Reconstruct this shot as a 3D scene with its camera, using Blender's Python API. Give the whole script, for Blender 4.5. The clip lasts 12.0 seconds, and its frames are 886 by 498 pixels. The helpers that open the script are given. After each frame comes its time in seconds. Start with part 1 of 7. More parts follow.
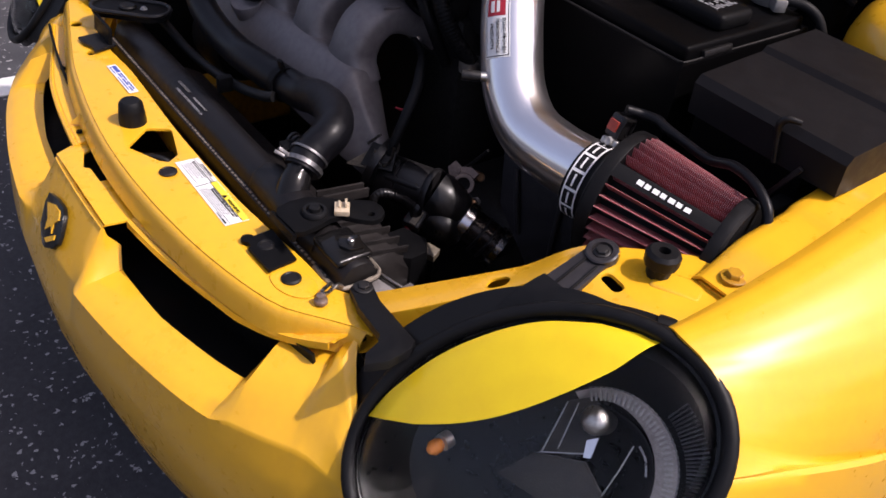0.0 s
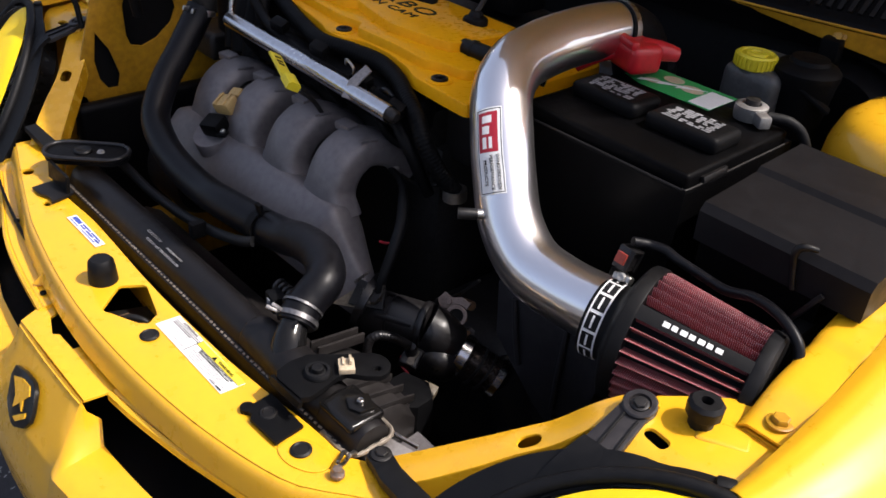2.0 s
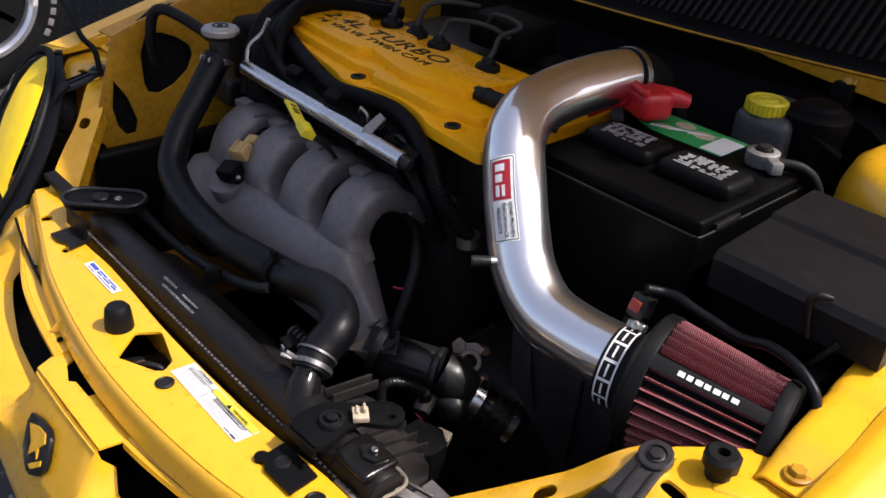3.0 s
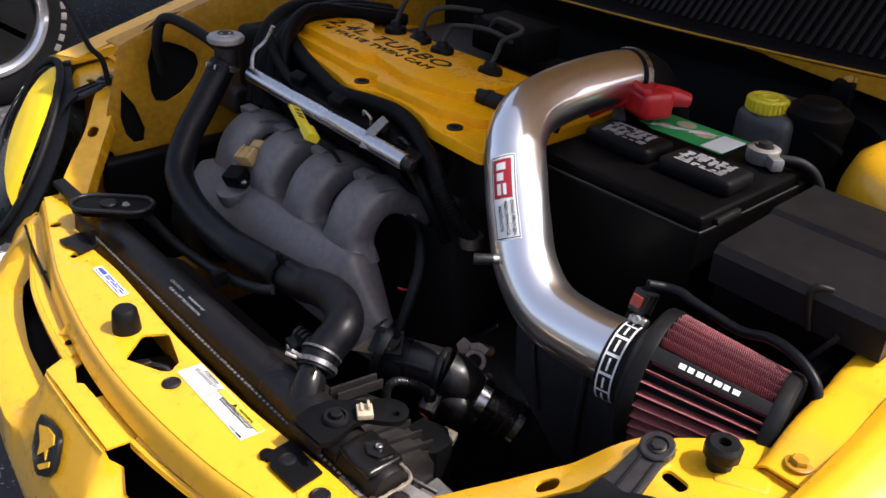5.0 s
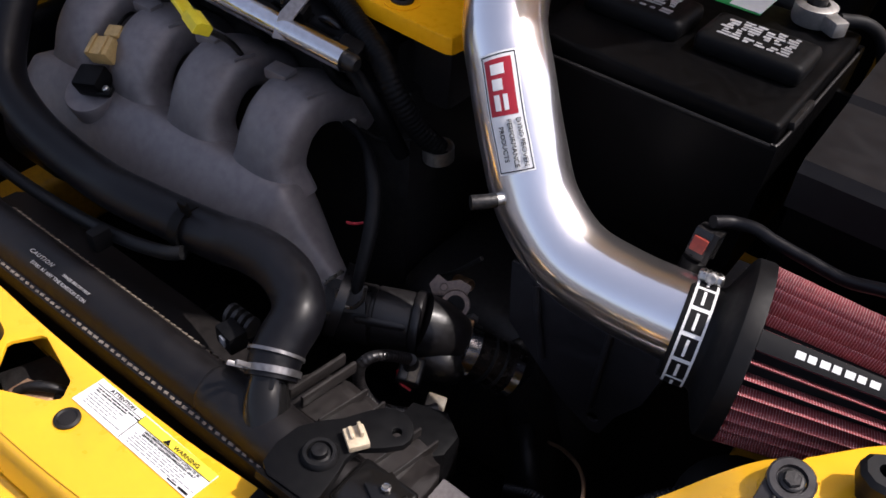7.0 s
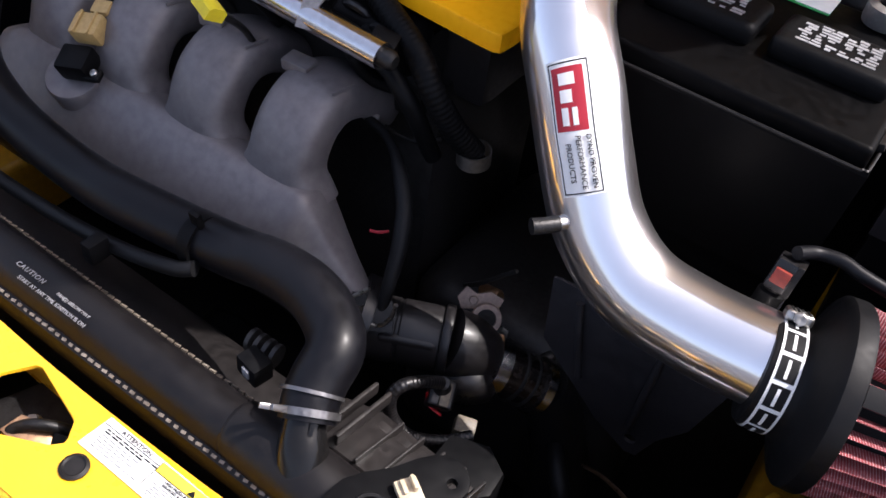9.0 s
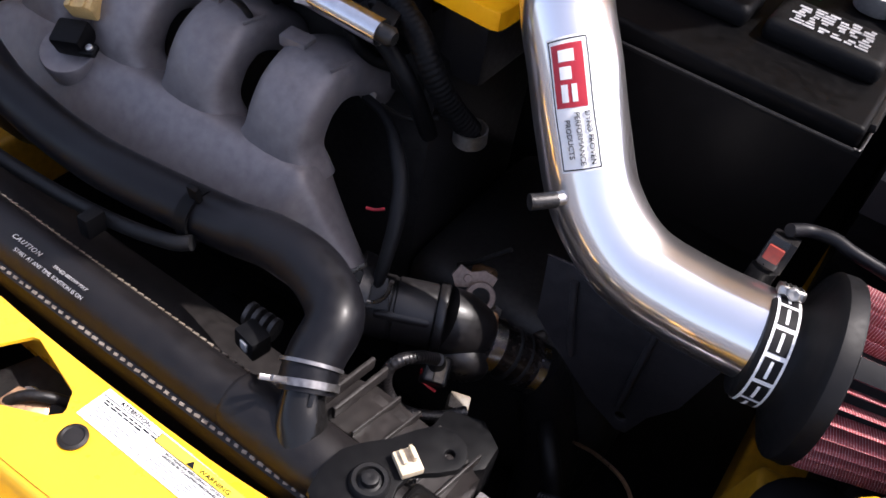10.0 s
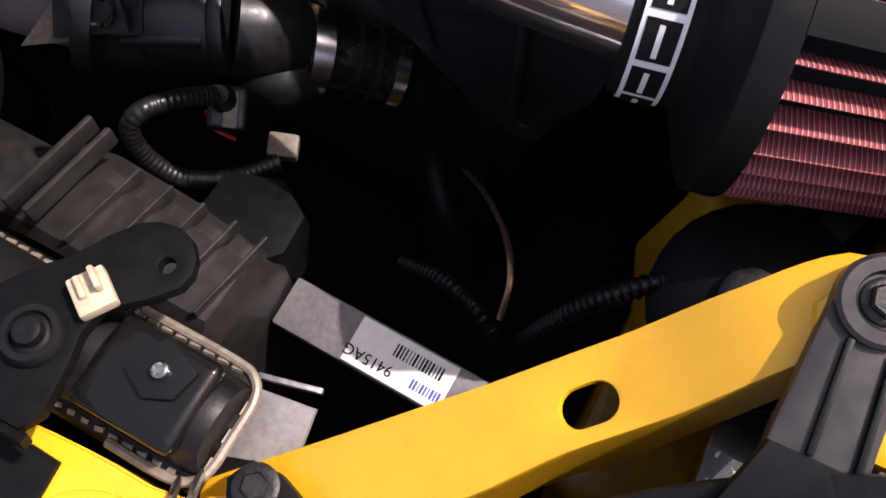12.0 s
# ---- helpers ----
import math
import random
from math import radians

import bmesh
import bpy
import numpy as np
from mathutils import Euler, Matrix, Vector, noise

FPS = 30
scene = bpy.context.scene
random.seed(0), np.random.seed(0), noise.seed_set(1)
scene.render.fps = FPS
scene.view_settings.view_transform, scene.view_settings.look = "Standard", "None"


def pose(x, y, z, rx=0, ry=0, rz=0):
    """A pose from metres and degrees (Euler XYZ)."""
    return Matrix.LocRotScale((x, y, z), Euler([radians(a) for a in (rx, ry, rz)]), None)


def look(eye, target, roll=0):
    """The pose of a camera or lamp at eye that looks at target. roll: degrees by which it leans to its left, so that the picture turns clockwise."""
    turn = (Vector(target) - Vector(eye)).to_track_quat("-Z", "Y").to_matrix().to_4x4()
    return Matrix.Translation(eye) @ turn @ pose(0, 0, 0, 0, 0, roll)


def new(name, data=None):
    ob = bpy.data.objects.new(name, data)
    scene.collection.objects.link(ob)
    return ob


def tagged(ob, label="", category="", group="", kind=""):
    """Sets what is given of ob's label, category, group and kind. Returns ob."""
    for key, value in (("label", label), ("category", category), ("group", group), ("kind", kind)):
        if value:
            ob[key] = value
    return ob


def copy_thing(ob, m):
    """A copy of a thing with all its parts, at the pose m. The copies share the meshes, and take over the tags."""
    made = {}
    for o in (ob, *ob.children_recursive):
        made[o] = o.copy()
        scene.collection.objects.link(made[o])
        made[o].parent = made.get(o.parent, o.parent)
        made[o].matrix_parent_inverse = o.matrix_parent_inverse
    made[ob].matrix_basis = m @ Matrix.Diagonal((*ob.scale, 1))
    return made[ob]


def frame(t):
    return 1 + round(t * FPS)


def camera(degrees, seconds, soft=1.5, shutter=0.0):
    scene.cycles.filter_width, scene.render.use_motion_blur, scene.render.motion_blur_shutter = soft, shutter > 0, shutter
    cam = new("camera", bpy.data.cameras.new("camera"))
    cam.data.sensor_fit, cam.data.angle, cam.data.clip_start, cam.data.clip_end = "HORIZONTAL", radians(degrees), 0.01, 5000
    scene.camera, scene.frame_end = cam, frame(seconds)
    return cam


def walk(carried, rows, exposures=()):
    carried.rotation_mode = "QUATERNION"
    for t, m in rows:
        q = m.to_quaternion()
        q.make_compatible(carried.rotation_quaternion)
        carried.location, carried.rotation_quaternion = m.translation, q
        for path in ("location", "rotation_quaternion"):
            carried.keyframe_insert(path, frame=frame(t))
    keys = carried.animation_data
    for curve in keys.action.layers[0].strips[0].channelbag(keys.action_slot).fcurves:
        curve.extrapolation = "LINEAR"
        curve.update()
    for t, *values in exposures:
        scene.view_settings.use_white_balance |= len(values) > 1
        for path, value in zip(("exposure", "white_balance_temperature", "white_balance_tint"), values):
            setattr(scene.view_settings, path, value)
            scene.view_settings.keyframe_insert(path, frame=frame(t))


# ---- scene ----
cam = camera(54.4, 12.0, soft=1.6, shutter=0.0)
# seconds, eye, turn in degrees; x to the driver's side, y to the windscreen, z up
PATH = [
    (0, 1.0335, -0.3406, 1.3492, 52.08, -5.22, 54.24),
    (0.5, 0.9484, -0.3196, 1.3606, 52.52, -4.92, 50.59),
    (1, 0.9129, -0.3468, 1.3626, 54.11, -5.09, 48.16),
    (1.5, 0.9106, -0.3564, 1.3718, 55.85, -5.04, 47.48),
    (2, 0.9097, -0.3584, 1.3837, 57.50, -4.32, 47.85),
    (2.5, 0.9099, -0.3522, 1.3936, 58.56, -3.66, 48.38),
    (3, 0.9058, -0.3583, 1.3976, 59.84, -3.75, 48.47),
    (4.8, 0.9204, -0.3639, 1.3891, 61.00, -2.87, 48.88),
    (5, 0.9242, -0.3615, 1.3874, 60.69, -2.90, 48.77),
    (5.5, 0.9264, -0.3542, 1.3853, 59.78, -2.72, 48.35),
    (6, 0.9270, -0.2975, 1.3667, 56.68, -2.81, 51.17),
    (6.5, 0.7580, -0.2416, 1.3511, 50.23, -2.79, 43.94),
    (7, 0.6112, -0.2205, 1.3452, 47.98, -3.49, 37.78),
    (7.2, 0.5781, -0.2083, 1.3421, 46.55, -3.11, 35.87),
    (8.8, 0.4881, -0.1882, 1.3318, 44.69, -6.18, 35.13),
    (9, 0.4782, -0.1945, 1.3310, 44.76, -6.60, 35.41),
    (9.5, 0.4684, -0.2088, 1.3282, 44.92, -7.66, 35.76),
    (10, 0.4757, -0.2141, 1.3242, 44.30, -7.84, 34.88),
    (10.5, 0.4948, -0.2128, 1.3129, 43.94, -7.22, 32.73),
    (10.8, 0.5070, -0.1750, 1.2990, 41.10, -6.08, 29.53),
    (11, 0.5251, -0.1318, 1.2629, 39.49, -4.79, 29.29),
    (11.2, 0.5280, -0.0680, 1.2480, 36.32, -4.22, 29.44),
    (11.5, 0.5445, -0.0127, 1.1973, 30.19, -0.91, 30.41),
    (11.7, 0.5410, 0.0130, 1.1780, 26.22, -0.40, 29.40),
    (12, 0.5412, 0.0440, 1.1282, 23.74, 0.73, 28.75),
]
EXPOSURE = [(0.0, -0.08, 6350, 23.0), (0.5, 0.05, 6350, 20.0), (2.0, 0.20, 6450, 13.0), (3.0, 0.13, 6400, 14.0), (5.0, 0.3, 6400, 12.0), (6.0, 0.33, 6450, 12.0), (6.5, 0.13, 6400, 16.0),
            (9.0, 0.74, 6250, 15.5), (9.5, 0.86, 6250, 16.0), (10.5, 1.02, 6250, 17.0), (11.0, 0.98, 6300, 18.0), (12.0, 0.43, 6550, 22.0)]
walk(cam, [(t, pose(*p)) for t, *p in PATH], EXPOSURE)

# ---- light: a clear, slightly hazy sky and a sun from behind the driver's side ----
SUN = Vector((0.55, 0.44, 1.0)).normalized()
world = bpy.data.worlds.new("sky")
scene.world = world
world.use_nodes = True
wn = world.node_tree
sky = wn.nodes.new("ShaderNodeTexSky")
sky.sky_type = "NISHITA"
sky.sun_disc = False
sky.sun_elevation = math.asin(SUN.z)
sky.sun_rotation = math.atan2(SUN.x, SUN.y)
sky.dust_density = 4.0
sky.air_density = 0.75
haze = wn.nodes.new("ShaderNodeMix")
haze.data_type, haze.blend_type = "RGBA", "ADD"
haze.inputs[0].default_value = 1.0
haze.inputs[7].default_value = (1.05, 1.03, 1.05, 1)
wn.links.new(sky.outputs[0], haze.inputs[6])
wn.links.new(haze.outputs[2], wn.nodes["Background"].inputs[0])
wn.nodes["Background"].inputs[1].default_value = 0.15
sun = bpy.data.lights.new("sun", "SUN")
sun.energy, sun.angle, sun.color = 4.6, radians(0.6), (1.0, 0.94, 0.86)
sun_ob = new("sun", sun)
sun_ob.matrix_world = look(SUN * 20, (0, 0, 0))

# ---- materials ----
def material(name, colour, rough=0.5, metal=0.0, second=None, scale=40.0, amount=0.35, bump=0.0, bump_scale=300.0, coat=0.0,
             rough_var=0.12, spec=0.5, island=0.0):
    """A surface with grain at two scales: large stains, fine mottling, relief and uneven gloss."""
    m = bpy.data.materials.new(name)
    m.use_nodes = True
    t = m.node_tree
    b = t.nodes["Principled BSDF"]
    b.inputs["Roughness"].default_value = rough
    b.inputs["Metallic"].default_value = metal
    b.inputs["Specular IOR Level"].default_value = spec
    b.inputs["Coat Weight"].default_value = coat
    b.inputs["Coat Roughness"].default_value = 0.06
    where = t.nodes.new("ShaderNodeNewGeometry")
    big, fine = t.nodes.new("ShaderNodeTexNoise"), t.nodes.new("ShaderNodeTexNoise")
    for n, s, d in ((big, scale * 0.3, 4), (fine, scale * 4, 5)):
        n.inputs["Scale"].default_value, n.inputs["Detail"].default_value = s, d
        t.links.new(where.outputs["Position"], n.inputs["Vector"])
    add = t.nodes.new("ShaderNodeMath")
    add.operation = "MULTIPLY_ADD"
    add.inputs[1].default_value = 0.5
    t.links.new(fine.outputs[0], add.inputs[0])
    half = t.nodes.new("ShaderNodeMath")
    half.operation = "MULTIPLY"
    half.inputs[1].default_value = 0.5
    t.links.new(big.outputs[0], half.inputs[0])
    t.links.new(half.outputs[0], add.inputs[2])
    ramp = t.nodes.new("ShaderNodeValToRGB")
    ramp.color_ramp.elements[0].position, ramp.color_ramp.elements[1].position = 0.38, 0.64
    two = second or tuple(c * (1 - amount) for c in colour)
    ramp.color_ramp.elements[0].color, ramp.color_ramp.elements[1].color = (*two, 1), (*colour, 1)
    t.links.new(add.outputs[0], ramp.inputs[0])
    t.links.new(ramp.outputs[0], b.inputs["Base Color"])
    r = t.nodes.new("ShaderNodeMapRange")
    r.inputs[1].default_value, r.inputs[2].default_value = 0.35, 0.65
    r.inputs[3].default_value, r.inputs[4].default_value = max(0.02, rough - rough_var), min(1, rough + rough_var)
    t.links.new(add.outputs[0], r.inputs[0])
    t.links.new(r.outputs[0], b.inputs["Roughness"])
    if bump:
        k = t.nodes.new("ShaderNodeTexNoise")
        k.inputs["Scale"].default_value, k.inputs["Detail"].default_value = bump_scale, 3
        t.links.new(where.outputs["Position"], k.inputs["Vector"])
        p = t.nodes.new("ShaderNodeBump")
        p.inputs["Strength"].default_value, p.inputs["Distance"].default_value = bump, 0.002
        t.links.new(k.outputs[0], p.inputs["Height"])
        t.links.new(p.outputs[0], b.inputs["Normal"])
    return m


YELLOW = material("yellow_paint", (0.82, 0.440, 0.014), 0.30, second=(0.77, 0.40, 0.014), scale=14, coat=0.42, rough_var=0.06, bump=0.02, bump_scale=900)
# Darker copy of the yellow: the bay's shade is put into its colour.
YELLOW_DIM = material("dimmed_yellow_paint", (0.54, 0.275, 0.010), 0.42, second=(0.34, 0.165, 0.010), scale=22, coat=0.2, bump=0.04, bump_scale=500)
FILM = material("yellow_film", (0.86, 0.62, 0.005), 0.38, second=(0.82, 0.57, 0.006), scale=10, rough_var=0.05)
BLACK = material("black_plastic", (0.0055, 0.0055, 0.006), 0.48, second=(0.003, 0.003, 0.0035), scale=30, bump=0.08, bump_scale=1400, spec=0.09)
TRAY_BLACK = material("satin_black_case", (0.0032, 0.0030, 0.0034), 0.42, second=(0.002, 0.002, 0.0022), scale=26, bump=0.06, bump_scale=1200, spec=0.05)
LID_GREY = material("smooth_dark_grey_plastic", (0.0105, 0.0098, 0.0108), 0.46, second=(0.0085, 0.008, 0.0088), scale=20, bump=0.04, bump_scale=1200, spec=0.12)
BLACK_SHINY = material("glossy_black_plastic", (0.005, 0.005, 0.0055), 0.17, second=(0.0085, 0.008, 0.0078), scale=34, bump=0.04, bump_scale=900, spec=0.3)
DUSTY = material("dusty_black_plastic", (0.011, 0.0098, 0.0098), 0.48, second=(0.005, 0.0045, 0.0045), scale=26, bump=0.1, bump_scale=800, spec=0.28)
SATIN = material("satin_black_plastic", (0.0095, 0.0082, 0.0085), 0.44, second=(0.006, 0.0052, 0.0055), scale=22, bump=0.08, bump_scale=500, spec=0.28)
RUBBER = material("black_rubber", (0.0075, 0.0075, 0.0085), 0.52, second=(0.0045, 0.0045, 0.005), scale=28, bump=0.06, bump_scale=700, spec=0.2)
HOSE = material("rubber_hose", (0.005, 0.005, 0.007), 0.40, second=(0.003, 0.003, 0.004), scale=30, bump=0.04, bump_scale=600, spec=0.22)
ALLOY = material("grey_cast_composite", (0.174, 0.160, 0.166), 0.45, second=(0.114, 0.105, 0.110), scale=24, bump=0.10, bump_scale=700, metal=0.2)
CHROME = material("polished_aluminium", (0.96, 0.935, 0.94), 0.055, 1.0, second=(0.92, 0.895, 0.90), scale=16, rough_var=0.035, bump=0.03, bump_scale=55)
STEEL = material("zinc_steel", (0.55, 0.54, 0.52), 0.34, 1.0, second=(0.33, 0.31, 0.29), scale=60, bump=0.06)
BRASS = material("copper_brown_metal", (0.50, 0.31, 0.17), 0.35, 0.9, second=(0.28, 0.16, 0.10), scale=70)
DARK_METAL = material("dark_oily_metal", (0.032, 0.030, 0.030), 0.45, 0.4, second=(0.010, 0.0095, 0.0095), scale=34, bump=0.2, bump_scale=500)
GREY_METAL = material("dull_grey_aluminium", (0.36, 0.34, 0.33), 0.55, 0.5, second=(0.22, 0.2, 0.2), scale=60, bump=0.1)
RAIL_METAL = material("plated_rail", (0.72, 0.71, 0.73), 0.22, 1.0, second=(0.60, 0.59, 0.60), scale=30, rough_var=0.06)
DEEP = material("deep_matt_black", (0.006, 0.006, 0.0065), 0.8, second=(0.003, 0.003, 0.0035), scale=20, bump=0.3, bump_scale=200, spec=0.2)
WHITE = material("white_sticker", (0.80, 0.80, 0.80), 0.45, second=(0.72, 0.72, 0.71), scale=40)
INK = material("black_print", (0.008, 0.008, 0.009), 0.55, scale=50, spec=0.15)
GREY_INK = material("grey_print", (0.30, 0.30, 0.31), 0.5, scale=50)
BLUE_INK = material("blue_print", (0.06, 0.10, 0.42), 0.5, scale=50)
LABEL_YELLOW = material("label_yellow", (0.85, 0.66, 0.04), 0.45, scale=40, amount=0.1)
RED = material("red_print", (0.40, 0.015, 0.03), 0.45, scale=40, amount=0.15)
RED_PLASTIC = material("red_plastic", (0.52, 0.012, 0.02), 0.4, second=(0.40, 0.01, 0.015), scale=30)
GREEN = material("green_print", (0.03, 0.34, 0.09), 0.45, second=(0.02, 0.26, 0.07), scale=30)
CREAM = material("cream_plastic", (0.60, 0.50, 0.36), 0.5, second=(0.42, 0.34, 0.23), scale=60)
# Cream darkened: the low plug's shade is put into this colour.
BEIGE = material("dimmed_beige_plastic", (0.22, 0.18, 0.125), 0.55, second=(0.10, 0.08, 0.055), scale=70)
TAN = material("tan_plastic", (0.46, 0.32, 0.13), 0.5, second=(0.33, 0.22, 0.08), scale=60)
PLUG_LEAD = material("grey_ignition_lead", (0.050, 0.047, 0.043), 0.55, second=(0.032, 0.030, 0.028), scale=50, bump=0.05, bump_scale=500, spec=0.2)
YELLOW_CAP = material("yellow_cap_plastic", (0.72, 0.60, 0.02), 0.45, second=(0.62, 0.50, 0.02), scale=40)
LEAD = material("lead_clamp", (0.42, 0.41, 0.40), 0.5, 0.7, second=(0.28, 0.27, 0.26), scale=60)
MILKY = material("grey_translucent_plastic", (0.085, 0.085, 0.085), 0.45, second=(0.05, 0.05, 0.05), scale=40)


def polished():
    """Hand-polished aluminium: a sharp mirror under a soft, hazy bloom."""
    t = CHROME.node_tree
    sharp = t.nodes["Principled BSDF"]
    soft = t.nodes.new("ShaderNodeBsdfPrincipled")
    soft.inputs["Base Color"].default_value = (0.97, 0.94, 0.95, 1)
    soft.inputs["Metallic"].default_value = 1.0
    soft.inputs["Roughness"].default_value = 0.36
    mix = t.nodes.new("ShaderNodeMixShader")
    mix.inputs[0].default_value = 0.36
    t.links.new(sharp.outputs[0], mix.inputs[1])
    t.links.new(soft.outputs[0], mix.inputs[2])
    t.links.new(mix.outputs[0], t.nodes["Material Output"].inputs[0])


polished()
COVER_PAINT = material("cast_cover_paint", (0.95, 0.435, 0.004), 0.33, second=(0.88, 0.385, 0.004), scale=30, bump=0.10, bump_scale=700, spec=0.12)
CRIMP = material("dull_crimped_metal", (0.30, 0.26, 0.21), 0.5, 0.3, second=(0.16, 0.13, 0.10), scale=60)
LAMP_BLACK = material("lamp_housing_plastic", (0.006, 0.0058, 0.006), 0.32, second=(0.004, 0.004, 0.0042), scale=20, spec=0.4)
SUPPORT = material("dull_black_steel", (0.034, 0.031, 0.034), 0.55, 0.0, second=(0.016, 0.015, 0.017), scale=26, bump=0.15, bump_scale=400, spec=0.3)
WORN_BLACK = material("worn_black_plastic", (0.014, 0.0125, 0.0135), 0.38, second=(0.007, 0.0065, 0.007), scale=40, bump=0.04, bump_scale=500, spec=0.45)
SLEEVE = material("dark_burnished_metal", (0.060, 0.048, 0.042), 0.26, 0.7, second=(0.028, 0.022, 0.020), scale=40, rough_var=0.08)
SHROUD = material("dusty_shroud_plastic", (0.023, 0.020, 0.0195), 0.36, second=(0.010, 0.009, 0.009), scale=30, bump=0.03, bump_scale=400, spec=0.4, rough_var=0.08)
ZINC = material("bright_zinc_plate", (0.24, 0.235, 0.24), 0.36, 0.85, second=(0.14, 0.135, 0.135), scale=60)
# Black plastic lightened: the arm's sunlit look is put into its base colour.
ARM_GREY = material("lightened_black_plastic", (0.030, 0.027, 0.029), 0.42, second=(0.018, 0.016, 0.017), scale=30, bump=0.025, bump_scale=500, spec=0.45)
RED_TAB = material("faded_red_plastic", (0.30, 0.035, 0.02), 0.5, second=(0.20, 0.025, 0.015), scale=60)
FLANGE = material("matt_black_rubber", (0.0060, 0.0058, 0.0065), 0.50, second=(0.004, 0.004, 0.0045), scale=24, bump=0.03, bump_scale=500, spec=0.16)
LEVER = material("worn_brown_metal", (0.27, 0.20, 0.165), 0.5, 0.5, second=(0.15, 0.11, 0.09), scale=70, bump=0.1)
BAR_METAL = material("pale_cast_aluminium", (0.21, 0.195, 0.20), 0.5, 0.25, second=(0.13, 0.12, 0.125), scale=70, bump=0.12)


def asphalt():
    m = material("asphalt", (0.060, 0.060, 0.066), 0.85, second=(0.028, 0.028, 0.033), scale=18, bump=0.6, bump_scale=220)
    t = m.node_tree
    b = t.nodes["Principled BSDF"]
    base = b.inputs["Base Color"].links[0].from_socket
    where = t.nodes.new("ShaderNodeNewGeometry")
    cells = t.nodes.new("ShaderNodeTexVoronoi")
    cells.inputs["Scale"].default_value = 105
    cells.inputs["Randomness"].default_value = 1.0
    t.links.new(where.outputs["Position"], cells.inputs["Vector"])
    pick = t.nodes.new("ShaderNodeSeparateColor")
    t.links.new(cells.outputs["Color"], pick.inputs[0])
    keep = t.nodes.new("ShaderNodeMath")
    keep.operation = "GREATER_THAN"
    keep.inputs[1].default_value = 0.74
    t.links.new(pick.outputs[0], keep.inputs[0])
    near = t.nodes.new("ShaderNodeMath")
    near.operation = "LESS_THAN"
    size = t.nodes.new("ShaderNodeMapRange")
    size.inputs[3].default_value, size.inputs[4].default_value = 0.08, 0.50
    t.links.new(pick.outputs[1], size.inputs[0])
    t.links.new(size.outputs[0], near.inputs[1])
    warp = t.nodes.new("ShaderNodeTexNoise")
    warp.inputs["Scale"].default_value, warp.inputs["Detail"].default_value = 90, 3
    t.links.new(where.outputs["Position"], warp.inputs["Vector"])
    bend = t.nodes.new("ShaderNodeVectorMath")
    bend.operation = "MULTIPLY_ADD"
    bend.inputs[1].default_value = (0.022, 0.022, 0.0)
    t.links.new(warp.outputs["Color"], bend.inputs[0])
    t.links.new(where.outputs["Position"], bend.inputs[2])
    t.links.new(bend.outputs[0], cells.inputs["Vector"])
    t.links.new(cells.outputs["Distance"], near.inputs[0])
    both = t.nodes.new("ShaderNodeMath")
    both.operation = "MULTIPLY"
    t.links.new(keep.outputs[0], both.inputs[0])
    t.links.new(near.outputs[0], both.inputs[1])
    mix = t.nodes.new("ShaderNodeMix")
    mix.data_type = "RGBA"
    t.links.new(both.outputs[0], mix.inputs[0])
    t.links.new(base, mix.inputs[6])
    mix.inputs[7].default_value = (0.36, 0.355, 0.35, 1)
    t.links.new(mix.outputs[2], b.inputs["Base Color"])
    return m


ASPHALT = asphalt()


def glass(name, rough=0.02, tint=(0.95, 0.96, 0.97)):
    m = bpy.data.materials.new(name)
    m.use_nodes = True
    b = m.node_tree.nodes["Principled BSDF"]
    b.inputs["Base Color"].default_value = (*tint, 1)
    b.inputs["Transmission Weight"].default_value = 1.0
    b.inputs["Roughness"].default_value = rough
    b.inputs["IOR"].default_value = 1.18
    return m


LENS = glass("clear_lens")


# ---- building blocks ----
def part(name, bm, mat, parent, label="", smooth=True, kind=""):
    """Links a bmesh, given in world metres, as one mesh under its thing."""
    bmesh.ops.recalc_face_normals(bm, faces=bm.faces)
    me = bpy.data.meshes.new(name)
    bm.to_mesh(me)
    bm.free()
    me.materials.append(mat)
    ob = new(name, me)
    if smooth:
        me.polygons.foreach_set("use_smooth", [True] * len(me.polygons))
        me.set_sharp_from_angle(angle=radians(38))
    if parent:
        ob.parent = parent
        ob.matrix_parent_inverse = world_of(parent).inverted()
    if label or kind:
        tagged(ob, label, kind=kind)
    return ob


def world_of(ob):
    m = ob.matrix_basis.copy()
    if ob.parent:
        m = world_of(ob.parent) @ ob.matrix_parent_inverse @ m
    return m


def thing(name, at, label, category, group="", kind=""):
    ob = new(name)
    ob.empty_display_size = 0.02
    ob.location = at
    ob.matrix_basis = Matrix.Translation(at)
    return tagged(ob, label, category, group, kind)


def basis(origin, along, up=(0, 0, 1)):
    """A frame with x along a direction and z as near to up as can be."""
    x = Vector(along).normalized()
    z = Vector(up)
    z = (z - x * z.dot(x)).normalized()
    y = z.cross(x)
    m = Matrix((x, y, z)).transposed().to_4x4()
    m.translation = origin
    return m


def facing(origin, normal, up=(0, 0, 1)):
    """A frame whose z is a surface's normal and whose y is as near to up as can be."""
    z = Vector(normal).normalized()
    y = Vector(up)
    y = (y - z * y.dot(z)).normalized()
    m = Matrix((y.cross(z), y, z)).transposed().to_4x4()
    m.translation = origin
    return m


